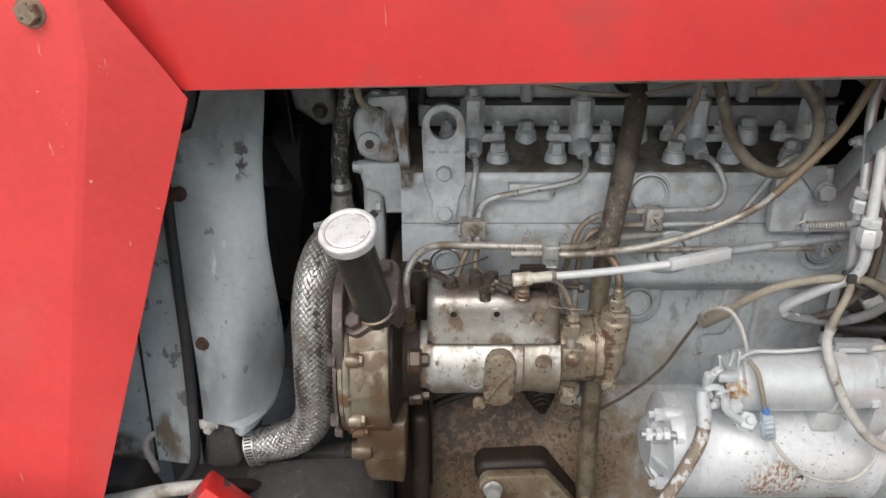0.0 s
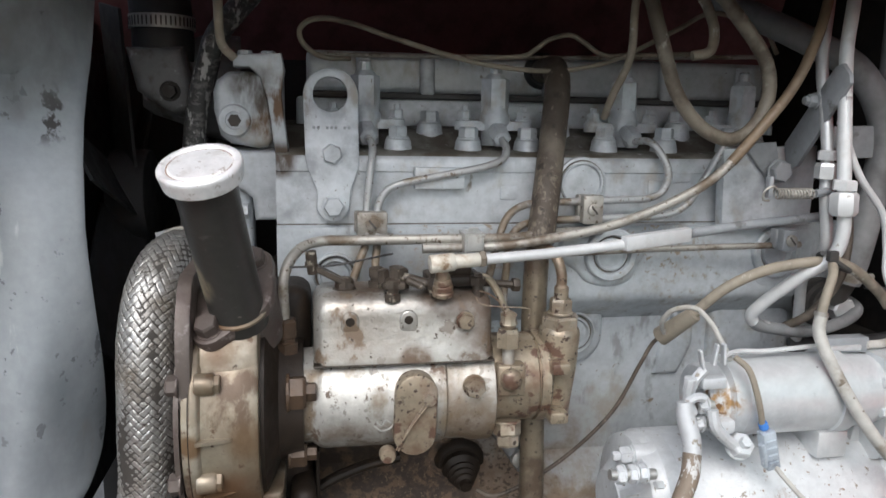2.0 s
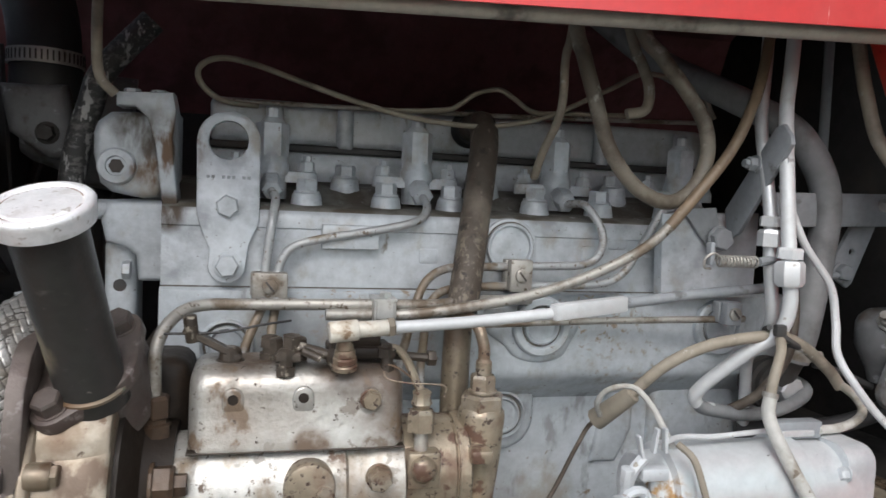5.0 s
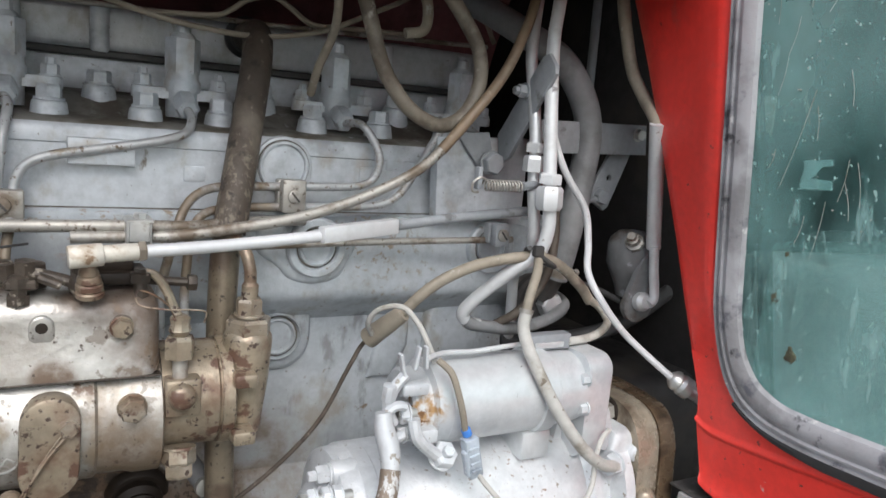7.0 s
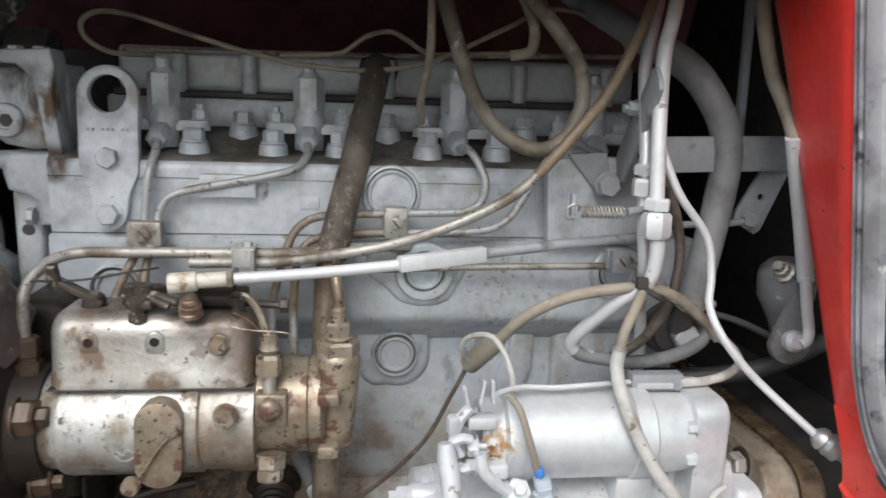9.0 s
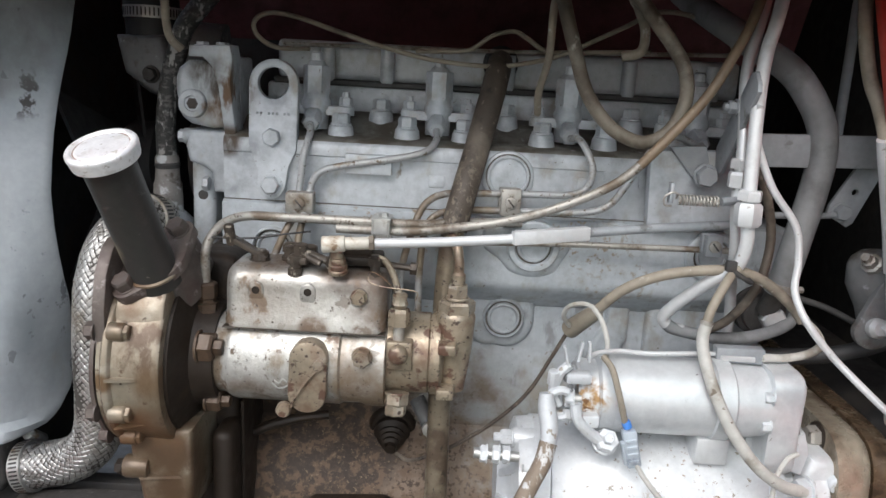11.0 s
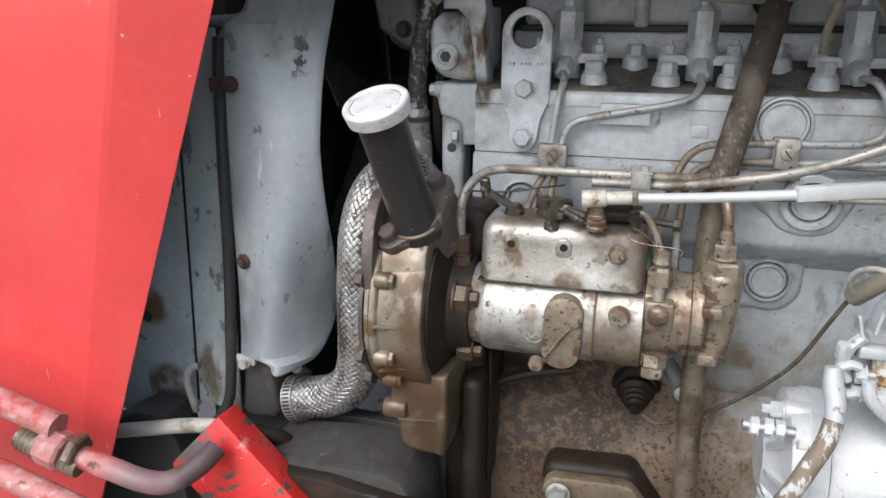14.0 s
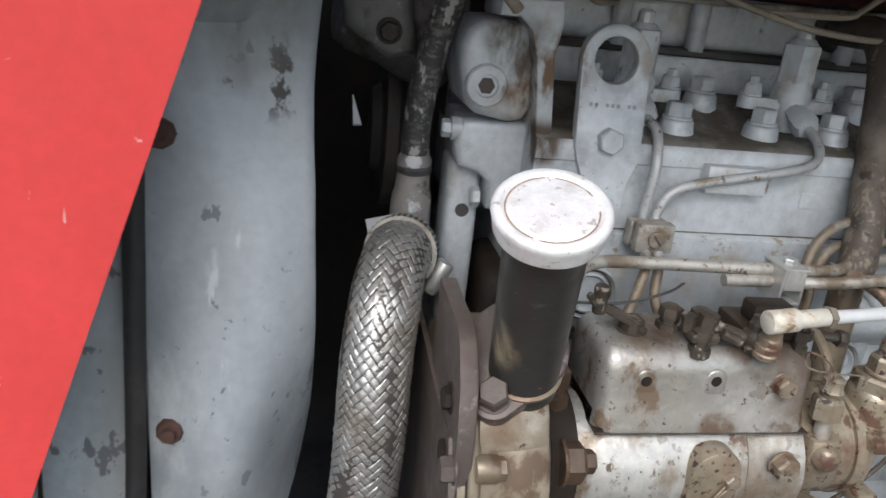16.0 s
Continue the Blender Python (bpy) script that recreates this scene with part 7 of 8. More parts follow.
pipe("cab_cable", [(0.495, 0.72, 1.46), (0.4985, 0.690, 1.330), (0.5000, 0.682, 1.300), (0.5060, 0.676, 1.270), (0.5100, 0.664, 1.2500), (0.5060, 0.642, 1.2310), (0.5055, 0.636, 1.220)], 0.0056, M_BEIGE, "dusty beige cable behind the red post", "cable")
cyl = thing("brake_cylinder", (0.556, 0.705, 1.06), "grey hydraulic slave cylinder partly behind the post", "cylinder")
bm = bmesh.new()
b_lathe(bm, (0.556, 0.700, 1.062), (-0.10, -0.10, 1), [(0, 0.010), (0.010, 0.0125), (0.022, 0.018), (0.032, 0.0225), (0.050, 0.0230), (0.056, 0.021), (0.062, 0.015), (0.064, 0.008), (0.064, 0)], 28)
part("barrel", bm, M_DULL, cyl)
bm = bmesh.new()
b_lathe(bm, (0.5400, 0.680, 1.116), (-0.75, -0.45, 0.5), [(0, 0.0090), (0.005, 0.0090), (0.006, 0.0065), (0.012, 0.0060), (0.013, 0.0042), (0.018, 0.0040), (0.018, 0)], 8)
part("bleed_nipple", bm, M_PIPE, cyl)
ofl = thing("oil_sender", (0.478, 0.75, 1.03), "round dark sender with a pale hexagon nut", "sender")
bm = bmesh.new()
b_lathe(bm, (0.476, 0.752, 1.050), (-0.08, -1, 0.05), [(0, 0.024), (0.008, 0.024), (0.009, 0.0215), (0.013, 0.0215), (0.014, 0.0235), (0.019, 0.0230), (0.020, 0.0190), (0.025, 0.0180), (0.026, 0)], 30)
part("body", bm, M_DUSTY, ofl)
bm = bmesh.new()
b_lathe(bm, (0.481, 0.728, 1.049), (-0.08, -1, 0.05), [(0, 0.0120), (0.014, 0.0120), (0.0155, 0.0100), (0.0155, 0)], 6)
part("hexagon", bm, M_SILVER, ofl, "pale hexagon nut")
bm = bmesh.new()
b_cyl(bm, (0.482, 0.735, 1.074), (0.483, 0.722, 1.075), 0.0050, n=12, bevel=0.001)
part("terminal", bm, M_STEEL, ofl)
pipe("low_hose", [(0.440, 0.735, 1.010), (0.475, 0.722, 1.013), (0.510, 0.714, 1.017), (0.545, 0.708, 1.025), (0.580, 0.705, 1.040), (0.64, 0.72, 1.06)], 0.0078, M_BLACK, "dark rubber hose behind the connector", "hose")
pipe("clutch_rod", [(0.496, 0.712, 1.074), (0.520, 0.706, 1.068), (0.548, 0.700, 1.056)], 0.0030, M_DARK, "thin dark rod to the crank arm", "rod")

# hoses hanging from under the hood
pipe("hanging_hose", [(0.245, 0.72, 1.47), (0.252, 0.706, 1.345), (0.259, 0.702, 1.315), (0.269, 0.700, 1.284), (0.283, 0.699, 1.247), (0.306, 0.698, 1.2195), (0.334, 0.698, 1.2085), (0.355, 0.697, 1.219), (0.3655, 0.696, 1.243), (0.363, 0.696, 1.268), (0.350, 0.698, 1.290), (0.325, 0.702, 1.320), (0.305, 0.708, 1.350), (0.28, 0.73, 1.47)], 0.0060, M_TAN_HOSE, "long dusty brown hose hanging in a loop", "hose", n=14)
pipe("hanging_wire", [(0.262, 0.73, 1.46), (0.256, 0.720, 1.345), (0.2515, 0.720, 1.317), (0.251, 0.722, 1.276), (0.247, 0.745, 1.245), (0.250, 0.77, 1.225)], 0.0034, M_BEIGE, "tan wire hanging to an injector", "wire")
pipe("short_hose", [(0.290, 0.75, 1.46), (0.318, 0.742, 1.345), (0.328, 0.740, 1.322), (0.336, 0.740, 1.303), (0.334, 0.740, 1.285), (0.318, 0.742, 1.280)], 0.0045, M_BEIGE, "short tan hose end under the hood", "hose")
pipe("loop_wire", [(0.02, 0.83, 1.274), (-0.006, 0.80, 1.273), (-0.022, 0.79, 1.283), (-0.024, 0.788, 1.296), (-0.009, 0.786, 1.304), (0.017, 0.786, 1.3015), (0.057, 0.787, 1.290), (0.102, 0.788, 1.278), (0.148, 0.789, 1.269), (0.205, 0.790, 1.266), (0.248, 0.790, 1.273), (0.277, 0.790, 1.283), (0.325, 0.790, 1.307), (0.365, 0.795, 1.325), (0.42, 0.80, 1.315), (0.44, 0.80, 1.29)], 0.0023, M_BEIGE, "pale wire slung in a long curve over the rocker cover", "wire")
pipe("small_loop_wire", [(0.130, 0.82, 1.277), (0.176, 0.80, 1.279), (0.190, 0.80, 1.285), (0.204, 0.80, 1.295), (0.224, 0.80, 1.300), (0.238, 0.80, 1.294), (0.258, 0.80, 1.283), (0.290, 0.80, 1.284), (0.36, 0.81, 1.288)], 0.0022, M_BEIGE, "thin pale wire with a small hump", "wire")
pipe("fan_lead", [(-0.082, 0.730, 1.46), (-0.084, 0.724, 1.345), (-0.085, 0.724, 1.300), (-0.084, 0.730, 1.276), (-0.075, 0.735, 1.265)], 0.0036, M_BEIGE, "tan lead hanging to the thermostat housing", "wire")

# ---- hood ----
def sheet(bm, rows, t):
    """A sheet through a grid of points, with the thickness t added along its normals."""
    vs = [[bm.verts.new(p) for p in row] for row in rows]
    fs = []
    for a, b in zip(vs, vs[1:]):
        for k in range(len(a) - 1):
            fs.append(bm.faces.new((a[k], a[k + 1], b[k + 1], b[k])))
    bmesh.ops.recalc_face_normals(bm, faces=fs)
    bmesh.ops.solidify(bm, geom=fs, thickness=t)


def hood_low(x):
    return Vector((x, 0.6145 - 0.052 * (x + 0.0), 1.3155 + 0.0325 * (x + 0.0)))


hood = thing("hood", (0.12, 0.95, 1.31), "glossy red tractor hood with a chipped rear corner", "hood")
bm = bmesh.new()
rows = []
for k in range(7):
    f = k / 6
    row = []
    for i in range(13):
        x0 = -0.212 - 0.170 * f - 0.010
        x = x0 + (0.453 - x0) * i / 12
        p = hood_low(x)
        row.append((x, p.y + 0.006 * f * f, p.z + 0.215 * f))
    rows.append(row)
sheet(bm, rows, 0.0022)
part("side_panel", bm, M_RED, hood)
bm = bmesh.new()
sheet(bm, [[(-0.40, 0.642, 1.515), (0.453, 0.597, 1.545)], [(-0.40, 0.70, 1.555), (0.453, 0.68, 1.578)], [(-0.40, 0.95, 1.575), (0.453, 0.95, 1.595)], [(-0.40, 1.20, 1.555), (0.453, 1.22, 1.578)], [(-0.40, 1.27, 1.52), (0.453, 1.29, 1.54)], [(-0.40, 1.30, 1.30), (0.453, 1.32, 1.32)]], 0.002)
part("top_panel", bm, M_RED, hood)
bm = bmesh.new()
b_tube(bm, [hood_low(-0.20) + Vector((0, 0.015, 0.002)), hood_low(0.1) + Vector((0, 0.015, 0.001)), hood_low(0.45) + Vector((0, 0.015, 0.000))], 0.0065, 12, 10)
part("edge_strip", bm, M_LIP, hood, "weathered tan edge strip")
bm = bmesh.new()
sheet(bm, [[hood_low(-0.20) + Vector((0, 0.008, 0.006)), hood_low(0.45) + Vector((0, 0.008, 0.006))], [hood_low(-0.20) + Vector((0, 0.045, 0.010)), hood_low(0.45) + Vector((0, 0.045, 0.010))]], 0.002)
part("inner_flange", bm, M_LIP, hood)
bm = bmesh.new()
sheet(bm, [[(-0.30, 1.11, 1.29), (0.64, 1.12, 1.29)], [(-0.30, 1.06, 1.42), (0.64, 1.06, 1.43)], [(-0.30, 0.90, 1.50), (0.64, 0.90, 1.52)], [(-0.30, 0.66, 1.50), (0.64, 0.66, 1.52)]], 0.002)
part("inner_skin", bm, M_RED_DARK, hood, "red inside of the hood, with shade and haze in its colour")
bm = bmesh.new()
b_prism(bm, [(0.408, 1.3308), (0.410, 1.3335), (0.414, 1.3350), (0.418, 1.3362), (0.421, 1.3345), (0.424, 1.3312)], (0, 0.5945, 0), X + Y * -0.052, Z, (0, -0.0030, 0))
part("chipped_corner", bm, M_CREAM, hood, "bare chipped corner")
seal = thing("cowl_seal", (0.465, 0.575, 1.33), "brown ribbed rubber seal between hood and cab", "seal")
SD, SB = Vector((0.478, -0.878, 0)).normalized(), Vector((0.878, 0.478, 0)).normalized()
seal_rot = Matrix((SD, SB, Z)).transposed().to_4x4()
for k, (w0, w1, dep) in enumerate(((0.000, 0.0052, 0.000), (0.0054, 0.0128, 0.003), (0.0130, 0.0205, 0.0022), (0.0207, 0.0280, 0.0030), (0.0282, 0.0375, 0.0050))):
    bm = bmesh.new()
    b_box(bm, (w0, dep, 0), (w1, 0.022, 0.235), 0.0016, 2, Matrix.Translation((0.4540, 0.5915, 1.3310 + 0.0004 * (k % 2))) @ seal_rot)
    part("rib" if k else "bead", bm, M_LIP if k == 0 else M_SEALBROWN, seal, "pale worn bead" if k == 0 else "")

# ---- red front panel ----
fp = thing("front_side_panel", (-0.5, 0.60, 0.62), "glossy red front side panel with a long crease and scratches", "body panel")
bm = bmesh.new()


def edge_x(z):
    return -0.2165 - 0.340 * (1.305 - z)


def crease_x(z):
    return -0.285 - 0.2395 * (1.334 - z) if z < 1.334 else -0.285 + 0.03 * (z - 1.334)


rows = []
zs = [0.60, 0.75, 0.90, 1.05, 1.20, 1.303]
for z in zs:
    rows.append([(-0.85, 0.615, z), (-0.60, 0.594, z), (crease_x(z) - 0.003, 0.5885, z), (crease_x(z) + 0.003, 0.5895, z), (edge_x(z), 0.619 - 0.056 * (1.305 - z), z)])
for k in range(1, 8):
    z = 1.303 + 0.031 * k
    xe = -0.2155 - 0.60 * (z - 1.305)
    xc = min(crease_x(z), xe - 0.010)
    rows.append([(-0.85, 0.615, z), (-0.62, 0.594, z), (xc - 0.003, 0.5885, z), (xc + 0.003, 0.5895, z), (xe, 0.5895 + 0.40 * (xe - xc - 0.003), z)])
sheet(bm, rows, 0.002)
part("sheet", bm, M_RED_SKY, fp, smooth=8)
# added dark backing, unseen, that keeps red bounce light off the cowling
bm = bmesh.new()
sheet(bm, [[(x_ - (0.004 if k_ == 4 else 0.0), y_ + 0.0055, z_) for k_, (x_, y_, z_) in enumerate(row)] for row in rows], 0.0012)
part("bounce_shield", bm, M_DARK, fp, "dark sheet added behind the panel against red bounce light")
bolt(fp, (-0.3170, 0.5875, 1.3770), (0, -1, 0), 0.0165, 0.008, M_BROWN, 0.012, 0, 12, label="rusty brown bolt")
bm = bmesh.new()
SCR = [(-0.300, 1.355, 0.004, 0.012), (-0.292, 1.342, 0.003, 0.018), (-0.270, 1.335, 0.0025, 0.010), (-0.335, 1.30, 0.002, 0.012), (-0.318, 1.288, 0.002, 0.009), (-0.330, 1.262, 0.003, 0.004), (-0.352, 1.215, 0.003, 0.006), (-0.345, 1.16, 0.002, 0.004), (-0.39, 1.10, 0.0025, 0.003), (-0.37, 1.05, 0.002, 0.005)]
rnd = random.Random(41)
for k in range(26):
    z = rnd.uniform(0.95, 1.40)
    SCR.append((crease_x(z) + rnd.uniform(-0.10, 0.035), z, rnd.uniform(0.0006, 0.0016), rnd.uniform(0.0008, 0.006)))
for x, z, w, h in SCR:
    cx = crease_x(z)
    y = 0.5885 + 0.018 * (cx - x) if x < cx else 0.5895 + 0.38 * (x - cx)
    tilt = rnd.uniform(-0.35, 0.35)
    ring = []
    for j in range(8):
        t = 2 * math.pi * j / 8
        e = rnd.uniform(0.45, 1.1)
        ring.append((w * 0.4 * e * math.cos(t) + tilt * h * 0.5 * math.sin(t), h * 0.5 * e * math.sin(t)))
    b_prism(bm, ring, (x, y + 0.0006, z), X, Z, (0, -0.0016, 0))
part("paint_chips", bm, M_PINK, fp, "small pale paint chips", smooth=0)

# ---- radiator shroud and side panels ----
sh = thing("fan_shroud", (-0.23, 0.70, 0.90), "blue-grey sheet metal fan shroud with flaking paint", "fan shroud")
EDGE = [(0.9030, -0.2165, 0.704), (0.9060, -0.2110, 0.707), (0.912, -0.2055, 0.711), (0.918, -0.2020, 0.715), (0.925, -0.1995, 0.719), (0.935, -0.1965, 0.726), (0.945, -0.194, 0.729), (0.965, -0.1905, 0.730), (0.985, -0.1880, 0.727), (1.014, -0.1852, 0.717), (1.035, -0.1845, 0.712), (1.053, -0.1842, 0.706), (1.078, -0.1842, 0.700), (1.105, -0.1850, 0.697), (1.135, -0.1865, 0.698), (1.161, -0.1875, 0.705), (1.187, -0.1895, 0.7155), (1.213, -0.1905, 0.727), (1.232, -0.1900, 0.735), (1.247, -0.1890, 0.741), (1.258, -0.1880, 0.745), (1.275, -0.1870, 0.751), (1.305, -0.186, 0.760), (1.330, -0.185, 0.767)]

def shroud_left(z):
    """The left border: stepped in at the foot, cut away round the bent hose at the top."""
    low = min(1.0, max(0.0, (0.917 - z) / 0.006))
    top = 0.0 if z < 1.243 else min(0.034, 0.034 * (z - 1.243) / 0.016) + max(0.0, z - 1.26) * 0.35
    return -0.2735 + 0.0350 * low + top


def turn_away(f, z):
    """How far the sheet has turned back towards its edge: right of a crease that runs up and outwards."""
    line = ((0.90, 0.30), (1.0, 0.52), (1.08, 0.74), (1.13, 0.70), (1.20, 0.25), (1.25, 0.0), (1.40, 0.0))
    for (z0, a), (z1, b) in zip(line, line[1:]):
        if z0 <= z <= z1:
            fc = a + (b - a) * (z - z0) / (z1 - z0)
    return max(0.0, (f - fc) / (1 - fc)) ** 1.5


bm = bmesh.new()
rows = []
for z, xr, ye in EDGE:
    row = []
    low = max(0.0, (1.00 - z) / 0.09)
    for k in range(29):
        f = k / 28
        yy = 0.686 - 0.020 * low * low * (0.4 + 0.6 * f) - 0.012 * max(0.0, 1 - ((f - 0.5) / 0.5) ** 2) * max(0.0, 1 - abs(z - 1.02) / 0.17)
        yy += (ye - 0.686 + 0.020 * low * low) * turn_away(f, z)
        row.append((shroud_left(z) + (xr - shroud_left(z)) * f, yy, z))
    row.append((xr + 0.0010, ye + 0.003, z))
    row.append((xr - 0.0005, ye + 0.006, z))
    rows.append(row)
sheet(bm, rows, 0.0016)
part("side", bm, M_SHROUD, sh)
for z, y in ((1.193, 0.680), (1.0205, 0.679)):
    bm = bmesh.new()
    b_lathe(bm, (-0.2610, y + 0.001, z), (0, -1, 0.1), [(0, 0.0078), (0.004, 0.0078), (0.006, 0.0066), (0.006, 0.0042), (0.010, 0.004), (0.010, 0)], 9)
    part("rusty_bolt", bm, M_RUST, sh, "rusty bolt head")
bm = bmesh.new()
b_box(bm, (-0.281, 0.674, 1.185), (-0.266, 0.684, 1.200), 0.003)
part("bracket", bm, M_RUST, sh)
# the foot of the shroud: a dark box with a pale clip
bm = bmesh.new()
b_prism(bm, [(-0.277, 0.908), (-0.246, 0.906), (-0.238, 0.852), (-0.246, 0.840), (-0.276, 0.838), (-0.286, 0.846)], (0, 0.720, 0), X, Z, (0, -0.034, 0), 0.007, seg=3)
part("foot", bm, M_DUSTY, sh)
bm = bmesh.new()
b_prism(bm, round_rect(-0.288, 0.906, -0.258, 0.917, 0.003, 3), (0, 0.680, 0), X, Z, (0, -0.004, 0), 0.001)
part("clip", bm, M_CREAM, sh, "pale steel clip")
bolt(sh, (-0.268, 0.673, 0.910), (0, -1, 0), 0.009, 0.005, M_CREAM, 0.006)

rs = thing("radiator_cowling", (-0.36, 0.70, 0.83), "stained grey radiator side sheets with chipped paint", "cowling")
bm = bmesh.new()
sheet(bm, [[(-0.345, 0.700, 0.842), (-0.315, 0.694, 0.842), (-0.288, 0.692, 0.842)], [(-0.338, 0.700, 1.0), (-0.312, 0.694, 1.0), (-0.284, 0.692, 1.0)], [(-0.329, 0.700, 1.243), (-0.308, 0.694, 1.243), (-0.279, 0.692, 1.243)]], 0.0016)
part("inner_sheet", bm, M_SHROUD_LOW, rs)
bm = bmesh.new()
sheet(bm, [[(-0.56, 0.720, 0.800), (-0.45, 0.712, 0.806), (-0.368, 0.706, 0.812), (-0.348, 0.704, 0.835)], [(-0.56, 0.720, 1.0), (-0.45, 0.712, 1.0), (-0.36, 0.706, 1.0), (-0.3405, 0.704, 1.0)], [(-0.56, 0.720, 1.243), (-0.45, 0.712, 1.243), (-0.353, 0.706, 1.243), (-0.331, 0.704, 1.243)]], 0.0016)
part("outer_sheet", bm, M_SHROUD_LOW, rs)
bm = bmesh.new()
b_tube(bm, [(-0.3470, 0.6985, 0.842), (-0.3400, 0.6985, 1.0), (-0.3310, 0.6985, 1.243)], 0.0014, 6, 2)
part("seam_strip", bm, M_OILBLACK, rs, "dark seam between the sheets")
bm = bmesh.new()
b_cyl(bm, (-0.409, 0.7085, 0.932), (-0.409, 0.7070, 0.932), 0.0065, n=16)
part("bolt_hole", bm, M_DARK, rs)
bm = bmesh.new()
b_tube(bm, [(-0.336, 0.690, 0.889), (-0.344, 0.688, 0.887), (-0.350, 0.687, 0.878), (-0.351, 0.687, 0.865), (-0.347, 0.688, 0.845), (-0.346, 0.690, 0.832)], 0.0040, 10, 6)
part("drain_loop", bm, M_CREAM, rs, "pale bent drain wire")

ds = thing("drain_tube", (-0.28, 0.68, 0.83), "black rubber tube running down the shroud seam", "tube")
bm = bmesh.new()
b_tube(bm, [(-0.2720, 0.684, 1.235), (-0.2745, 0.683, 1.20), (-0.2775, 0.681, 1.10), (-0.2805, 0.679, 1.0), (-0.2840, 0.676, 0.93), (-0.286, 0.674, 0.895), (-0.290, 0.672, 0.865), (-0.302, 0.668, 0.842), (-0.318, 0.66, 0.828)], 0.0058, 14, 8)
part("tube", bm, M_BLACK, ds)
# upper dark inlet behind the shroud corner
pipe("radiator_hose", [(-0.34, 0.72, 1.249), (-0.31, 0.719, 1.248), (-0.285, 0.718, 1.249), (-0.264, 0.716, 1.252), (-0.253, 0.715, 1.264), (-0.2460, 0.715, 1.290), (-0.236, 0.715, 1.308), (-0.210, 0.72, 1.318), (-0.15, 0.73, 1.322)], 0.0055, M_HOSE_GREY, "dark grey hose bent under the front panel", "hose")

# radiator core closes the front; panels close the far side and the rear
core = thing("radiator", (-0.30, 0.98, 0.75), "dark radiator core inside the shroud", "radiator")
bm = bmesh.new()
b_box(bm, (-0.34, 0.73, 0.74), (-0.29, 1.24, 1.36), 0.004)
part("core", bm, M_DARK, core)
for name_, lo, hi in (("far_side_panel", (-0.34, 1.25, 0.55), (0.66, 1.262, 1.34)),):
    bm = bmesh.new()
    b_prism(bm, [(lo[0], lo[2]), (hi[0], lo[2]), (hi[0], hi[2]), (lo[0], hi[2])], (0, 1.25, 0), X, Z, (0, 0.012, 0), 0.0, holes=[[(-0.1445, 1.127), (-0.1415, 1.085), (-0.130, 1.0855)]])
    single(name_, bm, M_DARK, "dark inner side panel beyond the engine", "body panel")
bm = bmesh.new()
sheet(bm, [[(0.453, 0.62, 1.545), (0.66, 0.62, 1.545)], [(0.453, 0.68, 1.582), (0.66, 0.68, 1.582)], [(0.453, 1.20, 1.585), (0.66, 1.20, 1.585)], [(0.453, 1.32, 1.32), (0.66, 1.32, 1.32)]], 0.002)
part("rear_cowl", bm, M_RED, hood)
bm = bmesh.new()
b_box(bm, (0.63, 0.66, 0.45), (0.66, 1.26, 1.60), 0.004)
single("firewall", bm, M_RECESS_BLACK, "firewall behind the engine, blackened for the shade of its recess", "firewall")

# ---- clutch housing behind the starter ----
gh = thing("clutch_housing", (0.56, 0.75, 0.72), "oil-browned cast clutch housing with bolts", "clutch housing")
bm = bmesh.new()
b_prism(bm, rounded([(0.70, 0.986), (0.660, 0.986), (0.632, 0.985), (0.614, 0.978), (0.602, 0.960), (0.598, 0.930), (0.595, 0.82), (0.593, 0.72)]) + [(1.1, 0.72), (1.1, 0.986)], (0.4985, 0, 0), Y, Z, (0.0315, 0, 0), 0.013, seg=4)
part("front_flange", bm, M_CLUTCH, gh)
bm = bmesh.new()
b_prism(bm, rounded([(0.70, 0.982), (0.670, 0.982), (0.636, 0.980), (0.618, 0.972), (0.608, 0.954), (0.604, 0.925), (0.600, 0.82), (0.598, 0.72)]) + [(1.1, 0.72), (1.1, 0.982)], (0.531, 0, 0), Y, Z, (0.022, 0, 0), 0.006, seg=3)
part("rear_flange", bm, M_RIM, gh, "shiny dark brown rim")
bm = bmesh.new()
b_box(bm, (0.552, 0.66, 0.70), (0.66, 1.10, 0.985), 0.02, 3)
part("bell", bm, M_RECESS_BLACK, gh)
bolt(gh, (0.4990, 0.6415, 0.9725), (-1, -0.15, 0), 0.0165, 0.012, M_PIPE, 0.0)
bm = bmesh.new()
b_lathe(bm, (0.4990, 0.6415, 0.9725), (-1, -0.15, 0), [(0, 0.0125), (0.002, 0.0123), (0.003, 0.0110), (0.003, 0)], 24)
part("washer", bm, M_OILBLACK, gh, "oily black washer")
bm = bmesh.new()
b_lathe(bm, (0.5090, 0.597, 0.909), (-0.5, -1, 0), [(0, 0.0100), (0.004, 0.0098), (0.007, 0.0082), (0.009, 0.0045), (0.0095, 0)], 20)
part("dowel_plug", bm, M_CLUTCH, gh, "domed beige plug")

# ---- cab: red post, window and its rubber ----
WU = Vector((0.12, -0.993, 0)).normalized()
WV = Vector((-0.17, 0, 1))
WN = Vector((-0.979, -0.118, -0.166)).normalized()
WO = Vector((0.5225, 0.562, 1.08))


def on_w(s, z, d=0.0):
    """A point on the leaning window plane: s along it, at the height z, d proud of it."""
    return WO + WU * s + WV * (z - 1.08) + WN * d


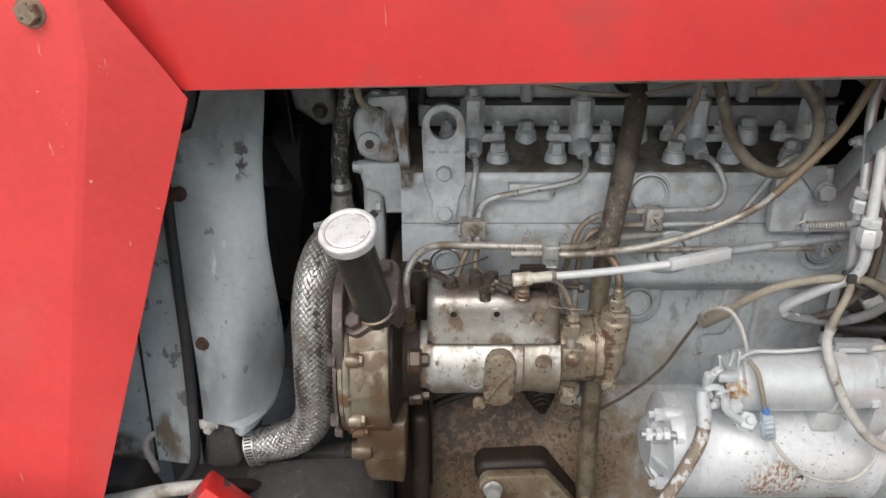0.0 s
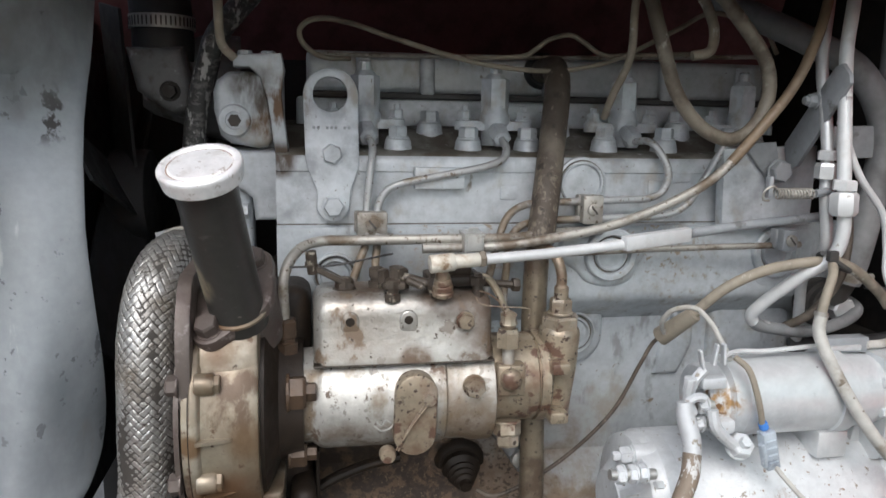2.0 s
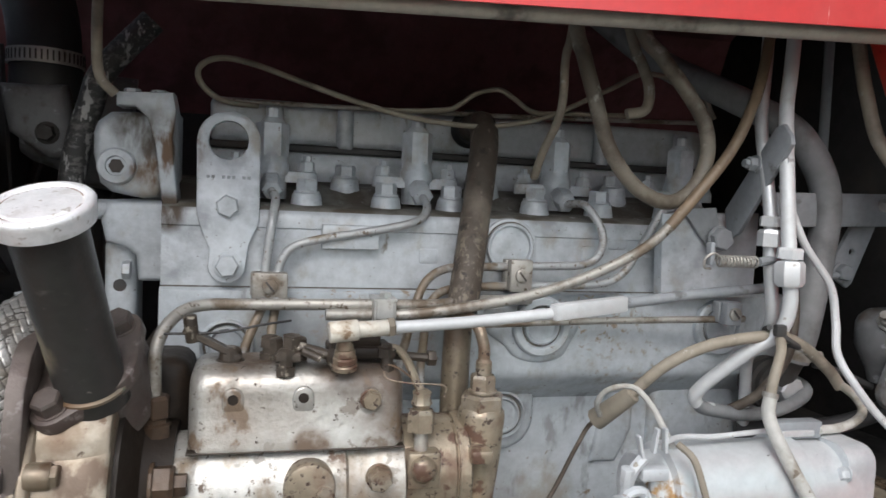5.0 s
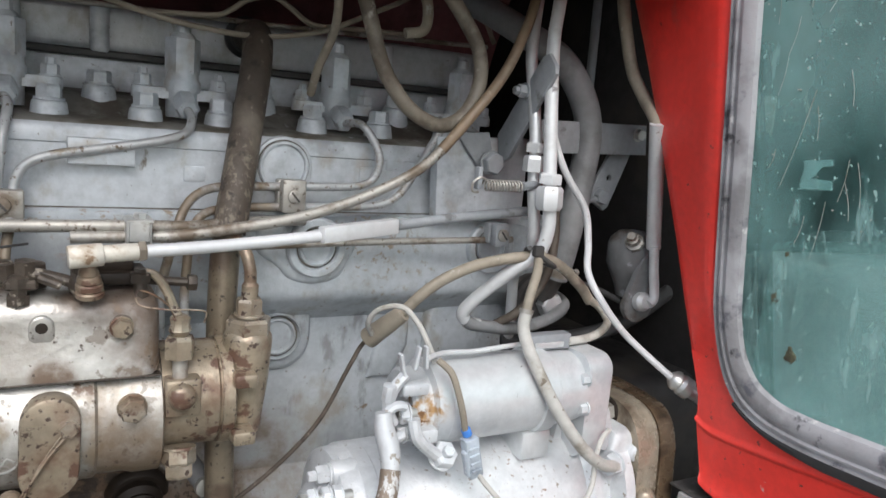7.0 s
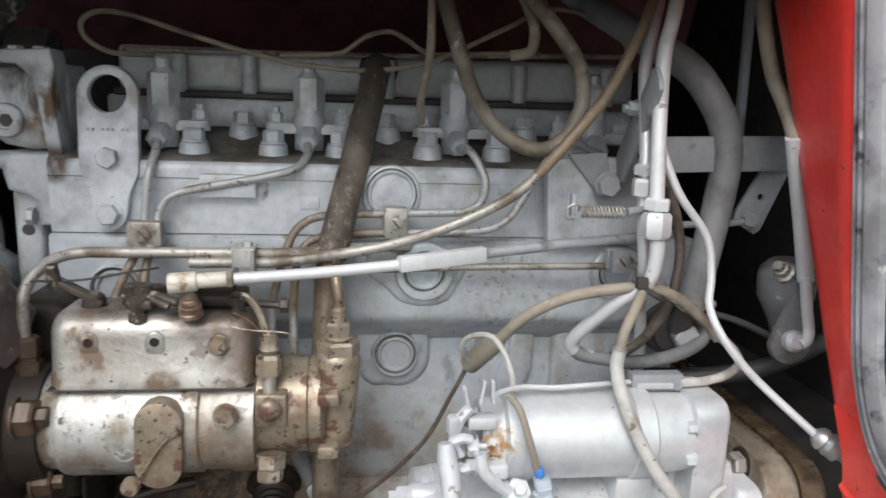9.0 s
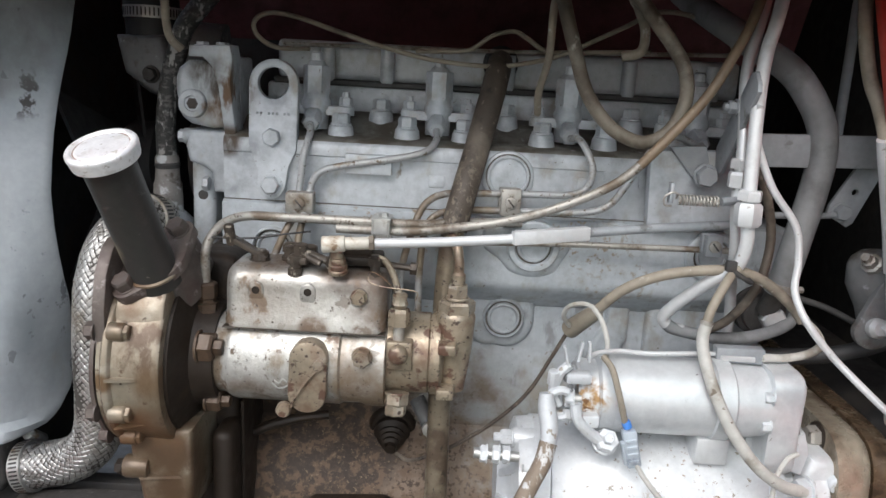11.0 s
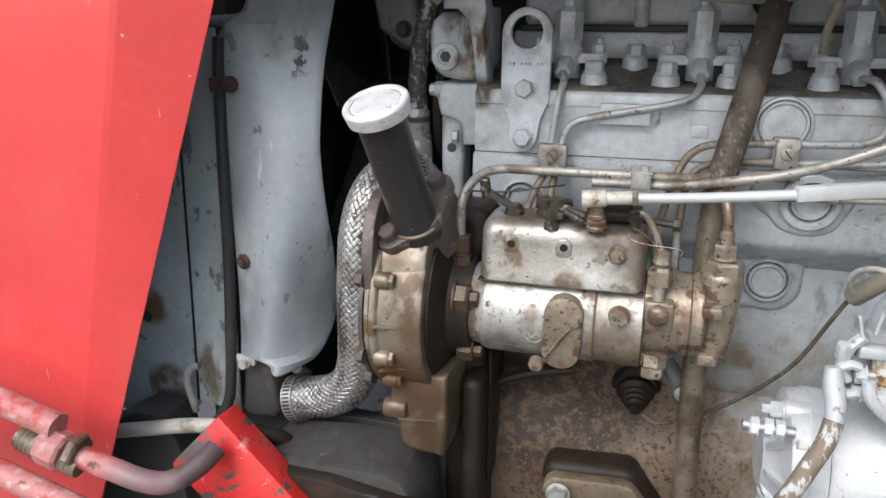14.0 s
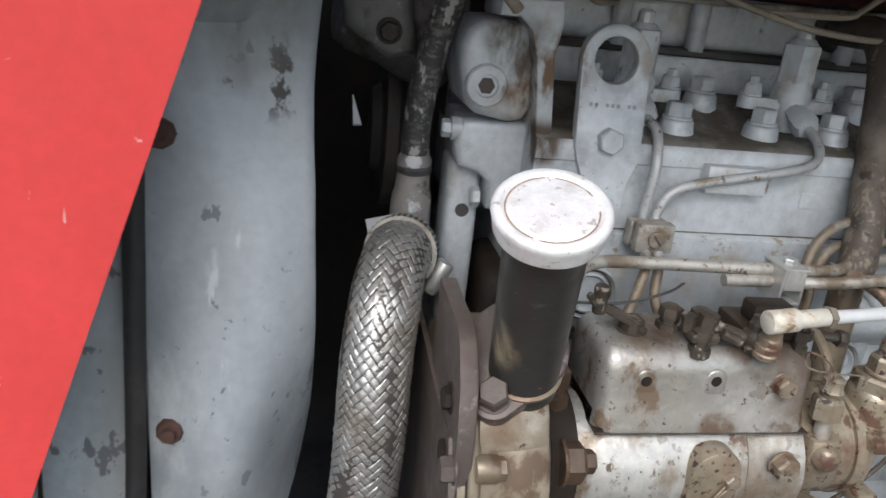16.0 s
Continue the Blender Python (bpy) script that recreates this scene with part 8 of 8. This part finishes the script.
OUTER = [(0.014, 1.62), (0.0095, 1.455), (0.0068, 1.360), (0.0055, 1.311), (0.0042, 1.268), (0.003, 1.231), (0.0014, 1.189), (0.0, 1.145), (-0.001, 1.101), (0.0002, 1.079), (0.0038, 1.057), (0.0095, 1.0355), (0.0207, 1.0165), (0.0392, 1.0045), (0.0613, 0.999), (0.0878, 0.997), (0.116, 0.997), (0.155, 0.997), (0.24, 0.997), (0.55, 0.997)]
INNER = [(0.038, 1.62), (0.0335, 1.455), (0.0308, 1.360), (0.0295, 1.309), (0.0282, 1.268), (0.0274, 1.231), (0.026, 1.191), (0.0245, 1.147), (0.0232, 1.104), (0.0236, 1.084), (0.0268, 1.063), (0.0335, 1.0475), (0.043, 1.0365), (0.059, 1.029), (0.075, 1.027), (0.091, 1.0262), (0.12, 1.0265), (0.16, 1.0265), (0.245, 1.0265), (0.55, 1.0265)]
def fine(line, res=4):
    return [(p.x, p.y) for p in spline([Vector((s, z, 0)) for s, z in line], res)]


cab = thing("cab", (0.56, 0.40, 0.80), "red-painted tractor cab corner with a dirty window", "cab")
post_l = [(1.62, 0.485, 0.790), (1.45, 0.494, 0.722), (1.325, 0.5005, 0.673), (1.276, 0.503, 0.6525), (1.229, 0.507, 0.636), (1.183, 0.510, 0.620), (1.137, 0.516, 0.607), (1.092, 0.522, 0.596), (1.047, 0.529, 0.585), (1.022, 0.5305, 0.577), (1.00, 0.532, 0.572)]


def at_z(line, z):
    for (z0, *p), (z1, *q) in zip(line, line[1:]):
        if z1 <= z <= z0:
            f = (z - z0) / (z1 - z0)
            return [a + (b - a) * f for a, b in zip(p, q)]
    return list(line[-1][1:]) if z < line[-1][0] else list(line[0][1:])


bm = bmesh.new()
rows = []
for z in (1.62, 1.45, 1.325, 1.276, 1.229, 1.183, 1.137, 1.10, 1.075, 1.057, 1.045):
    xl, yl = at_z(post_l, z)
    s = at_z([(zz, ss) for ss, zz in OUTER[:14]], z)[0]
    left, e = Vector((xl, yl, z)), on_w(s - 0.001, z)
    rows.append([(xl + 0.06, yl + 0.03, z), (xl + 0.004, yl + 0.004, z), left, left.lerp(e, 0.15) + WN * 0.0008] + [left.lerp(e, f) + WN * d * min(1.0, max(0.15, (z - 1.045) / 0.10)) for f, d in ((0.5, 0.002), (0.75, 0.0035), (0.90, 0.0042), (0.96, 0.0030), (1.0, 0.0))])
sheet(bm, rows, 0.002)
part("corner_post", bm, M_RED_CAB, cab)
bm = bmesh.new()
rows = []
# the sill below the window: rim, raised crease and folded lower edge
SILL = [(-0.0176, 1.045, 0.9875, 0.930), (-0.0176, 1.045, 0.9875, 0.930), (-0.0160, 1.045, 0.985, 0.9280), (-0.010, 1.045, 0.982, 0.9255), (-0.002, 1.045, 0.980, 0.9240), (0.0058, 1.045, 0.980, 0.9225), (0.0095, 1.0345, 0.980, 0.9215), (0.0207, 1.0160, 0.980, 0.9215), (0.0392, 1.0040, 0.981, 0.9215), (0.0613, 0.9985, 0.982, 0.9215), (0.0878, 0.9965, 0.984, 0.9215), (0.14, 0.9965, 0.987, 0.9215), (0.55, 0.9965, 0.990, 0.9215)]
LEFT = [(1.045, -0.0225), (1.022, -0.0165), (1.004, -0.0140), (0.992, -0.0148), (0.9875, -0.0162), (0.979, -0.0155), (0.9535, -0.0122), (0.930, -0.0100), (0.90, -0.0085)]
for i, (s, z0, zc, zb) in enumerate(SILL):
    back = -0.020 if i == 0 else 0.0
    near = max(0.0, 1 - (s + 0.0176) / 0.03)
    levels = ((z0, 0), (z0 * 0.65 + (zc + 0.005) * 0.35, 0.0008), (z0 * 0.3 + (zc + 0.005) * 0.7, 0.0008), (zc + 0.0060, 0.0007), (zc + 0.0036, 0.0007), (zc + 0.0020, 0.0020), (zc, 0.0027), (zc - 0.0020, 0.0018), (zc - 0.0034, 0.0003), (zc - 0.0055, 0.0003), ((zc + zb) / 2, 0.0010), (zb + 0.010, 0.0008), (zb + 0.0065, 0.0030), (zb + 0.002, 0.0040), (zb - 0.002, 0.001), (zb - 0.003, -0.03))
    rows.append([on_w(s + near * (at_z(LEFT, z)[0] + 0.0176), z, back + d) for z, d in levels])
sheet(bm, rows, 0.002)
part("lower_sill", bm, M_RED_CAB, cab, smooth=50)
bm = bmesh.new()
BANDS = ((0.0, -0.001), (0.07, 0.006), (0.14, 0.0058), (0.17, 0.0046), (0.22, 0.0046), (0.27, 0.0074), (0.33, 0.0078), (0.38, 0.0062), (0.43, 0.0066), (0.55, 0.0085), (0.80, 0.0080), (0.94, 0.0060), (1.0, 0.002))
sheet(bm, [[on_w(s * (1 - f) + t * f, z * (1 - f) + q * f, d) for (s, z), (t, q) in zip(fine(OUTER), fine(INNER))] for f, d in BANDS], 0.002)
part("window_rubber", bm, M_SEAL, cab, "weathered grey rubber window seal with fine ridges")
bm = bmesh.new()
LIP = [(s, z, min(1.0, max(0.0, (s - 0.035) / 0.06)) * 0.0060 + 0.0008) for s, z in fine(OUTER)[48:]]
sheet(bm, [[on_w(s - w * f * (0.35 if s < 0.03 else 0.1), z - w * f, d) for s, z, w in LIP] for f, d in ((-0.3, 0.0035), (0.15, 0.0048), (0.75, 0.0046), (1.0, 0.0018))], 0.0015)
part("lower_lip", bm, M_BLACK, cab, "black rubber lip under the window seal")
bm = bmesh.new()
gv = [bm.verts.new(on_w(s - 0.004, z - 0.004, -0.0005)) for s, z in fine(INNER)] + [bm.verts.new(on_w(0.55, 1.62, -0.0005))]
bm.faces.new(gv)
bmesh.ops.solidify(bm, geom=bm.faces[:], thickness=0.004)
pane = part("window_pane", bm, M_GLASS, cab, "dirty green-tinted window pane", smooth=0)
pane.visible_shadow = False
def dirt_spot(s, z, r, seed):
    """A ragged splash of dirt dried on the glass."""
    rng = random.Random(seed)
    b = bmesh.new()
    for k in range(7):
        ds, dz, q = (0.0, 0.0, r) if k == 0 else (rng.gauss(0, r * 0.8), rng.gauss(0, r * 0.8), r * rng.uniform(0.2, 0.5))
        ring = [(q * rng.uniform(0.6, 1.15) * math.cos(t * math.pi / 5.5), q * rng.uniform(0.6, 1.15) * math.sin(t * math.pi / 5.5)) for t in range(11)]
        b_prism(b, ring, on_w(s + ds, z + dz, -0.0006), WU, Z, WN * (0.0012 + 0.00005 * k))
    part("stuck_dirt", b, M_LEAF, cab, "olive-brown dirt splash on the glass", smooth=0)


dirt_spot(0.0628, 1.0666, 0.0042, 3)
dirt_spot(0.0465, 1.1078, 0.0022, 4)
dirt_spot(0.055, 1.141, 0.0013, 5)
rng_ = random.Random(17)
LONG = [(0.0464, 1.1867, 0.0694, 1.2539), (0.0426, 1.250, 0.0490, 1.2765), (0.0490, 1.2765, 0.0560, 1.300), (0.0710, 1.140, 0.0800, 1.182), (0.060, 1.150, 0.066, 1.170)]
for k in range(18):
    s0, z0 = rng_.uniform(0.035, 0.14), rng_.uniform(1.10, 1.36)
    LONG.append((s0, z0, s0 + rng_.uniform(-0.004, 0.008), z0 + rng_.uniform(0.008, 0.03)))
for s0, z0, s1, z1 in LONG:
    bm = bmesh.new()
    b_tube(bm, [on_w(s0, z0, 0.0008), on_w((s0 + s1) / 2 + 0.001, (z0 + z1) / 2, 0.0008), on_w(s1, z1, 0.0008)], 0.00018, 5, 4)
    part("scratch", bm, M_CREAM, cab)
for k in range(60):
    s0, z0, r0 = rng_.uniform(0.03, 0.15), 1.03 + 0.33 * rng_.random() ** 0.5, 0.0002 + 0.0010 * rng_.random() ** 3
    ring = [(r0 * rng_.uniform(0.5, 1.3) * math.cos(t * 0.9), r0 * rng_.uniform(0.5, 1.3) * math.sin(t * 0.9)) for t in range(7)]
    bm = bmesh.new()
    b_prism(bm, ring, on_w(s0, z0, -0.0002), WU, WV, WN * 0.0009)
    part("dried_splash", bm, M_CREAM, cab, smooth=0)
inside = thing("cab_interior", (0.9, 0.5, 0.8), "dull grey-green cab lining seen through the window", "cab lining")
bm = bmesh.new()
b_box(bm, (1.30, -0.20, 0.80), (1.33, 0.90, 1.75), 0.005)
part("rear_wall", bm, M_CABGREY, inside)
bm = bmesh.new()
b_box(bm, (0.62, -0.05, 0.78), (1.30, 0.85, 0.86), 0.01)
part("floor_pan", bm, M_CABGREY, inside)
bm = bmesh.new()
b_box(bm, (0.70, 0.80, 0.86), (1.30, 0.83, 1.75), 0.01)
part("far_wall", bm, M_CABGREY, inside)
bm = bmesh.new()
b_box(bm, (0.62, -0.08, 1.70), (1.33, 0.85, 1.74), 0.01)
part("roof_lining", bm, M_CABGREY, inside)
bm = bmesh.new()
b_prism(bm, [(0.056, 1.186), (0.0795, 1.188), (0.0785, 1.194), (0.064, 1.194), (0.072, 1.203), (0.0785, 1.204), (0.078, 1.208), (0.059, 1.206), (0.060, 1.202)], on_w(0, 0, -0.009), WU, WV, WN * 0.0015)
part("label", bm, M_WHITE, inside, "worn pale label behind the glass")
bm = bmesh.new()
b_box(bm, (0.75, 0.688, 1.233), (0.753, 0.744, 1.274), 0.002)
part("panel", bm, M_CREAM, inside, "pale blank instrument panel")
bm = bmesh.new()
b_box(bm, (0.80, 0.20, 0.86), (1.10, 0.735, 1.110), 0.012, 3)
part("console", bm, M_CONSOLE, inside, "grey console behind the glass")
stp = thing("step_plate", (0.56, 0.45, 0.70), "pale blue-grey step box under the cab with a dark ledge", "step")
bm = bmesh.new()
b_box(bm, (0.539, 0.25, 0.70), (0.66, 0.588, 0.9150), 0.002, 2)
part("box", bm, M_SILVER, stp)
bm = bmesh.new()
b_box(bm, (0.5415, 0.25, 0.9150), (0.66, 0.600, 0.9172), 0.0008, 1)
part("ledge", bm, M_DUSTY, stp, "dark dirty ledge")

# ---- low at the front: red beam, hydraulic pipes, axle casting ----
rbm = thing("red_beam", (-0.22, 0.58, 0.80), "chipped red square beam end", "beam")
A0 = Vector((-0.250, 0.592, 0.897))
dx_, dy_, dz_ = Vector((0.70, -0.05, -0.66)).normalized(), Vector((-0.62, -0.20, -0.68)).normalized(), Vector((0, 0, 0))
dz_ = dx_.cross(dy_).normalized()
if dz_.y < 0:
    dz_ = -dz_
bm = bmesh.new()
b_prism(bm, [(0, 0), (0.26, 0), (0.26, 0.072), (0, 0.072)], A0, dx_, dy_, dz_ * 0.04, 0.0)
bmesh.ops.bevel(bm, geom=bm.edges[:], offset=0.004, segments=2, profile=0.5, affect="EDGES")
part("tube", bm, M_RED_WORN, rbm)
hy = thing("hydraulic_pipe", (-0.36, 0.53, 0.86), "faded red hydraulic pipe with threaded couplings", "pipe", "hydraulic pipes")
bm = bmesh.new()
b_tube(bm, [(-0.60, 0.535, 0.955), (-0.472, 0.530, 0.928), (-0.414, 0.529, 0.913), (-0.372, 0.529, 0.902)], 0.0122, 18, 5)
part("upper_pipe", bm, M_PINK, hy)
bm = bmesh.new()
b_tube(bm, [(-0.372, 0.529, 0.882), (-0.340, 0.527, 0.874), (-0.312, 0.527, 0.868), (-0.290, 0.528, 0.863), (-0.272, 0.535, 0.8585), (-0.259, 0.546, 0.861), (-0.248, 0.560, 0.868), (-0.243, 0.575, 0.874)], 0.0102, 18, 6)
part("bent_pipe", bm, M_PINK, hy)
bm = bmesh.new()
b_lathe(bm, (-0.412, 0.524, 0.888), (0.93, 0, -0.30), [(0, 0.0105)] + [(0.0025 * k, 0.0105 if k % 2 else 0.0118) for k in range(1, 26)] + [(0.066, 0.0105), (0.066, 0)], 20)
part("thread", bm, M_GOLD, hy, "bare brassy screw thread")
bm = bmesh.new()
b_lathe(bm, (-0.388, 0.525, 0.886), (0.93, 0, -0.30), [(0, 0.0150), (0.003, 0.0180), (0.022, 0.0180), (0.025, 0.0155), (0.025, 0)], 8)
part("coupling_nut", bm, M_PINK, hy)
bm = bmesh.new()
b_lathe(bm, (-0.357, 0.526, 0.884), (0.93, 0, -0.30), [(0, 0.0150), (0.002, 0.0168), (0.007, 0.0168), (0.009, 0.0150), (0.009, 0)], 6)
part("lock_nut", bm, M_GOLD, hy)
hy2 = thing("hydraulic_pipe", (-0.46, 0.50, 0.84), "faded red hydraulic pipe with threaded couplings", "pipe", "hydraulic pipes")
bm = bmesh.new()
b_tube(bm, [(-0.62, 0.52, 0.905), (-0.482, 0.515, 0.868), (-0.43, 0.513, 0.853), (-0.385, 0.512, 0.842), (-0.33, 0.512, 0.826), (-0.24, 0.515, 0.79)], 0.0115, 18, 5)
part("lower_pipe", bm, M_PINK, hy2)
bm = bmesh.new()
b_lathe(bm, (-0.520, 0.520, 0.885), (0.93, 0, -0.27), [(0, 0.016), (0.003, 0.019), (0.030, 0.019), (0.033, 0.016), (0.033, 0)], 6)
part("coupling_nut", bm, M_PINK, hy2)
pipe("black_hydraulic_pipe", [(-0.56, 0.51, 0.85), (-0.47, 0.508, 0.822), (-0.42, 0.507, 0.802), (-0.36, 0.507, 0.775)], 0.009, M_TUBE_BLACK, "black hydraulic pipe beneath the red ones")

ax = thing("axle_casting", (-0.14, 0.64, 0.70), "dusty dark cast axle beam beneath the hose", "axle beam")
bm = bmesh.new()
b_prism(bm, [(-0.235, 0.832), (-0.205, 0.838), (-0.165, 0.842), (-0.100, 0.843), (-0.082, 0.838), (-0.068, 0.820), (-0.060, 0.70), (-0.24, 0.70)], (0, 0.70, 0), X, Z, (0, -0.080, 0), 0.006)
part("web", bm, M_DUSTY, ax)
bm = bmesh.new()
b_prism(bm, [(-0.235, 0.836), (-0.15, 0.836), (-0.06, 0.822), (0.02, 0.800), (0.02, 0.70), (-0.24, 0.70)], (0, 0.624, 0), X, Z, (0, -0.018, 0), 0.005)
part("front_lip", bm, M_OILBLACK, ax)
bolt(ax, (-0.105, 0.607, 0.815), (0, -1, 0.1), 0.015, 0.006, M_DARK, 0.014)
pipe("cooler_pipe", [(-0.42, 0.642, 0.822), (-0.366, 0.640, 0.836), (-0.330, 0.640, 0.845), (-0.300, 0.642, 0.849), (-0.270, 0.645, 0.850)], 0.0080, M_CREAM, "dusty pale cooler pipe above the axle", n=14)
pipe("dark_hose", [(-0.274, 0.645, 0.850), (-0.245, 0.650, 0.847), (-0.222, 0.660, 0.835), (-0.208, 0.675, 0.805), (-0.205, 0.69, 0.77)], 0.0085, M_OILBLACK, "dark hose end on the cooler pipe", "hose")
bm = bmesh.new()
b_prism(bm, [(-0.47, 0.80), (-0.40, 0.842), (-0.36, 0.842), (-0.345, 0.80), (-0.345, 0.70), (-0.47, 0.70)], (0, 0.70, 0), X, Z, (0, -0.045, 0), 0.004)
single("cast_bracket", bm, M_DARK, "dark front casting behind the red panel", "bracket")

# plain dark chassis that carries the engine and the cab
ch = thing("chassis", (0.3, 0.9, 0.0), "plain dark chassis under engine and cab", "chassis")
bm = bmesh.new()
b_box(bm, (-0.42, 0.72, 0.0), (0.66, 1.20, 0.56), 0.02, 2)
part("engine_bed", bm, M_DARK, ch)
bm = bmesh.new()
b_box(bm, (0.66, -0.02, 0.0), (1.30, 1.20, 0.78), 0.02, 2)
part("cab_bed", bm, M_DARK, ch)
# plain dark underside that closes the engine bay
bm = bmesh.new()
b_box(bm, (-0.50, 0.66, 0.56), (0.66, 1.26, 0.60), 0.004)
single("belly_plate", bm, M_DARK, "dark oily plate under the engine", "body panel")
bm = bmesh.new()
b_box(bm, (-0.34, 0.715, 0.60), (-0.062, 0.735, 0.84), 0.003)
single("front_bolster", bm, M_DARK, "dark cast bolster under the radiator", "casting")
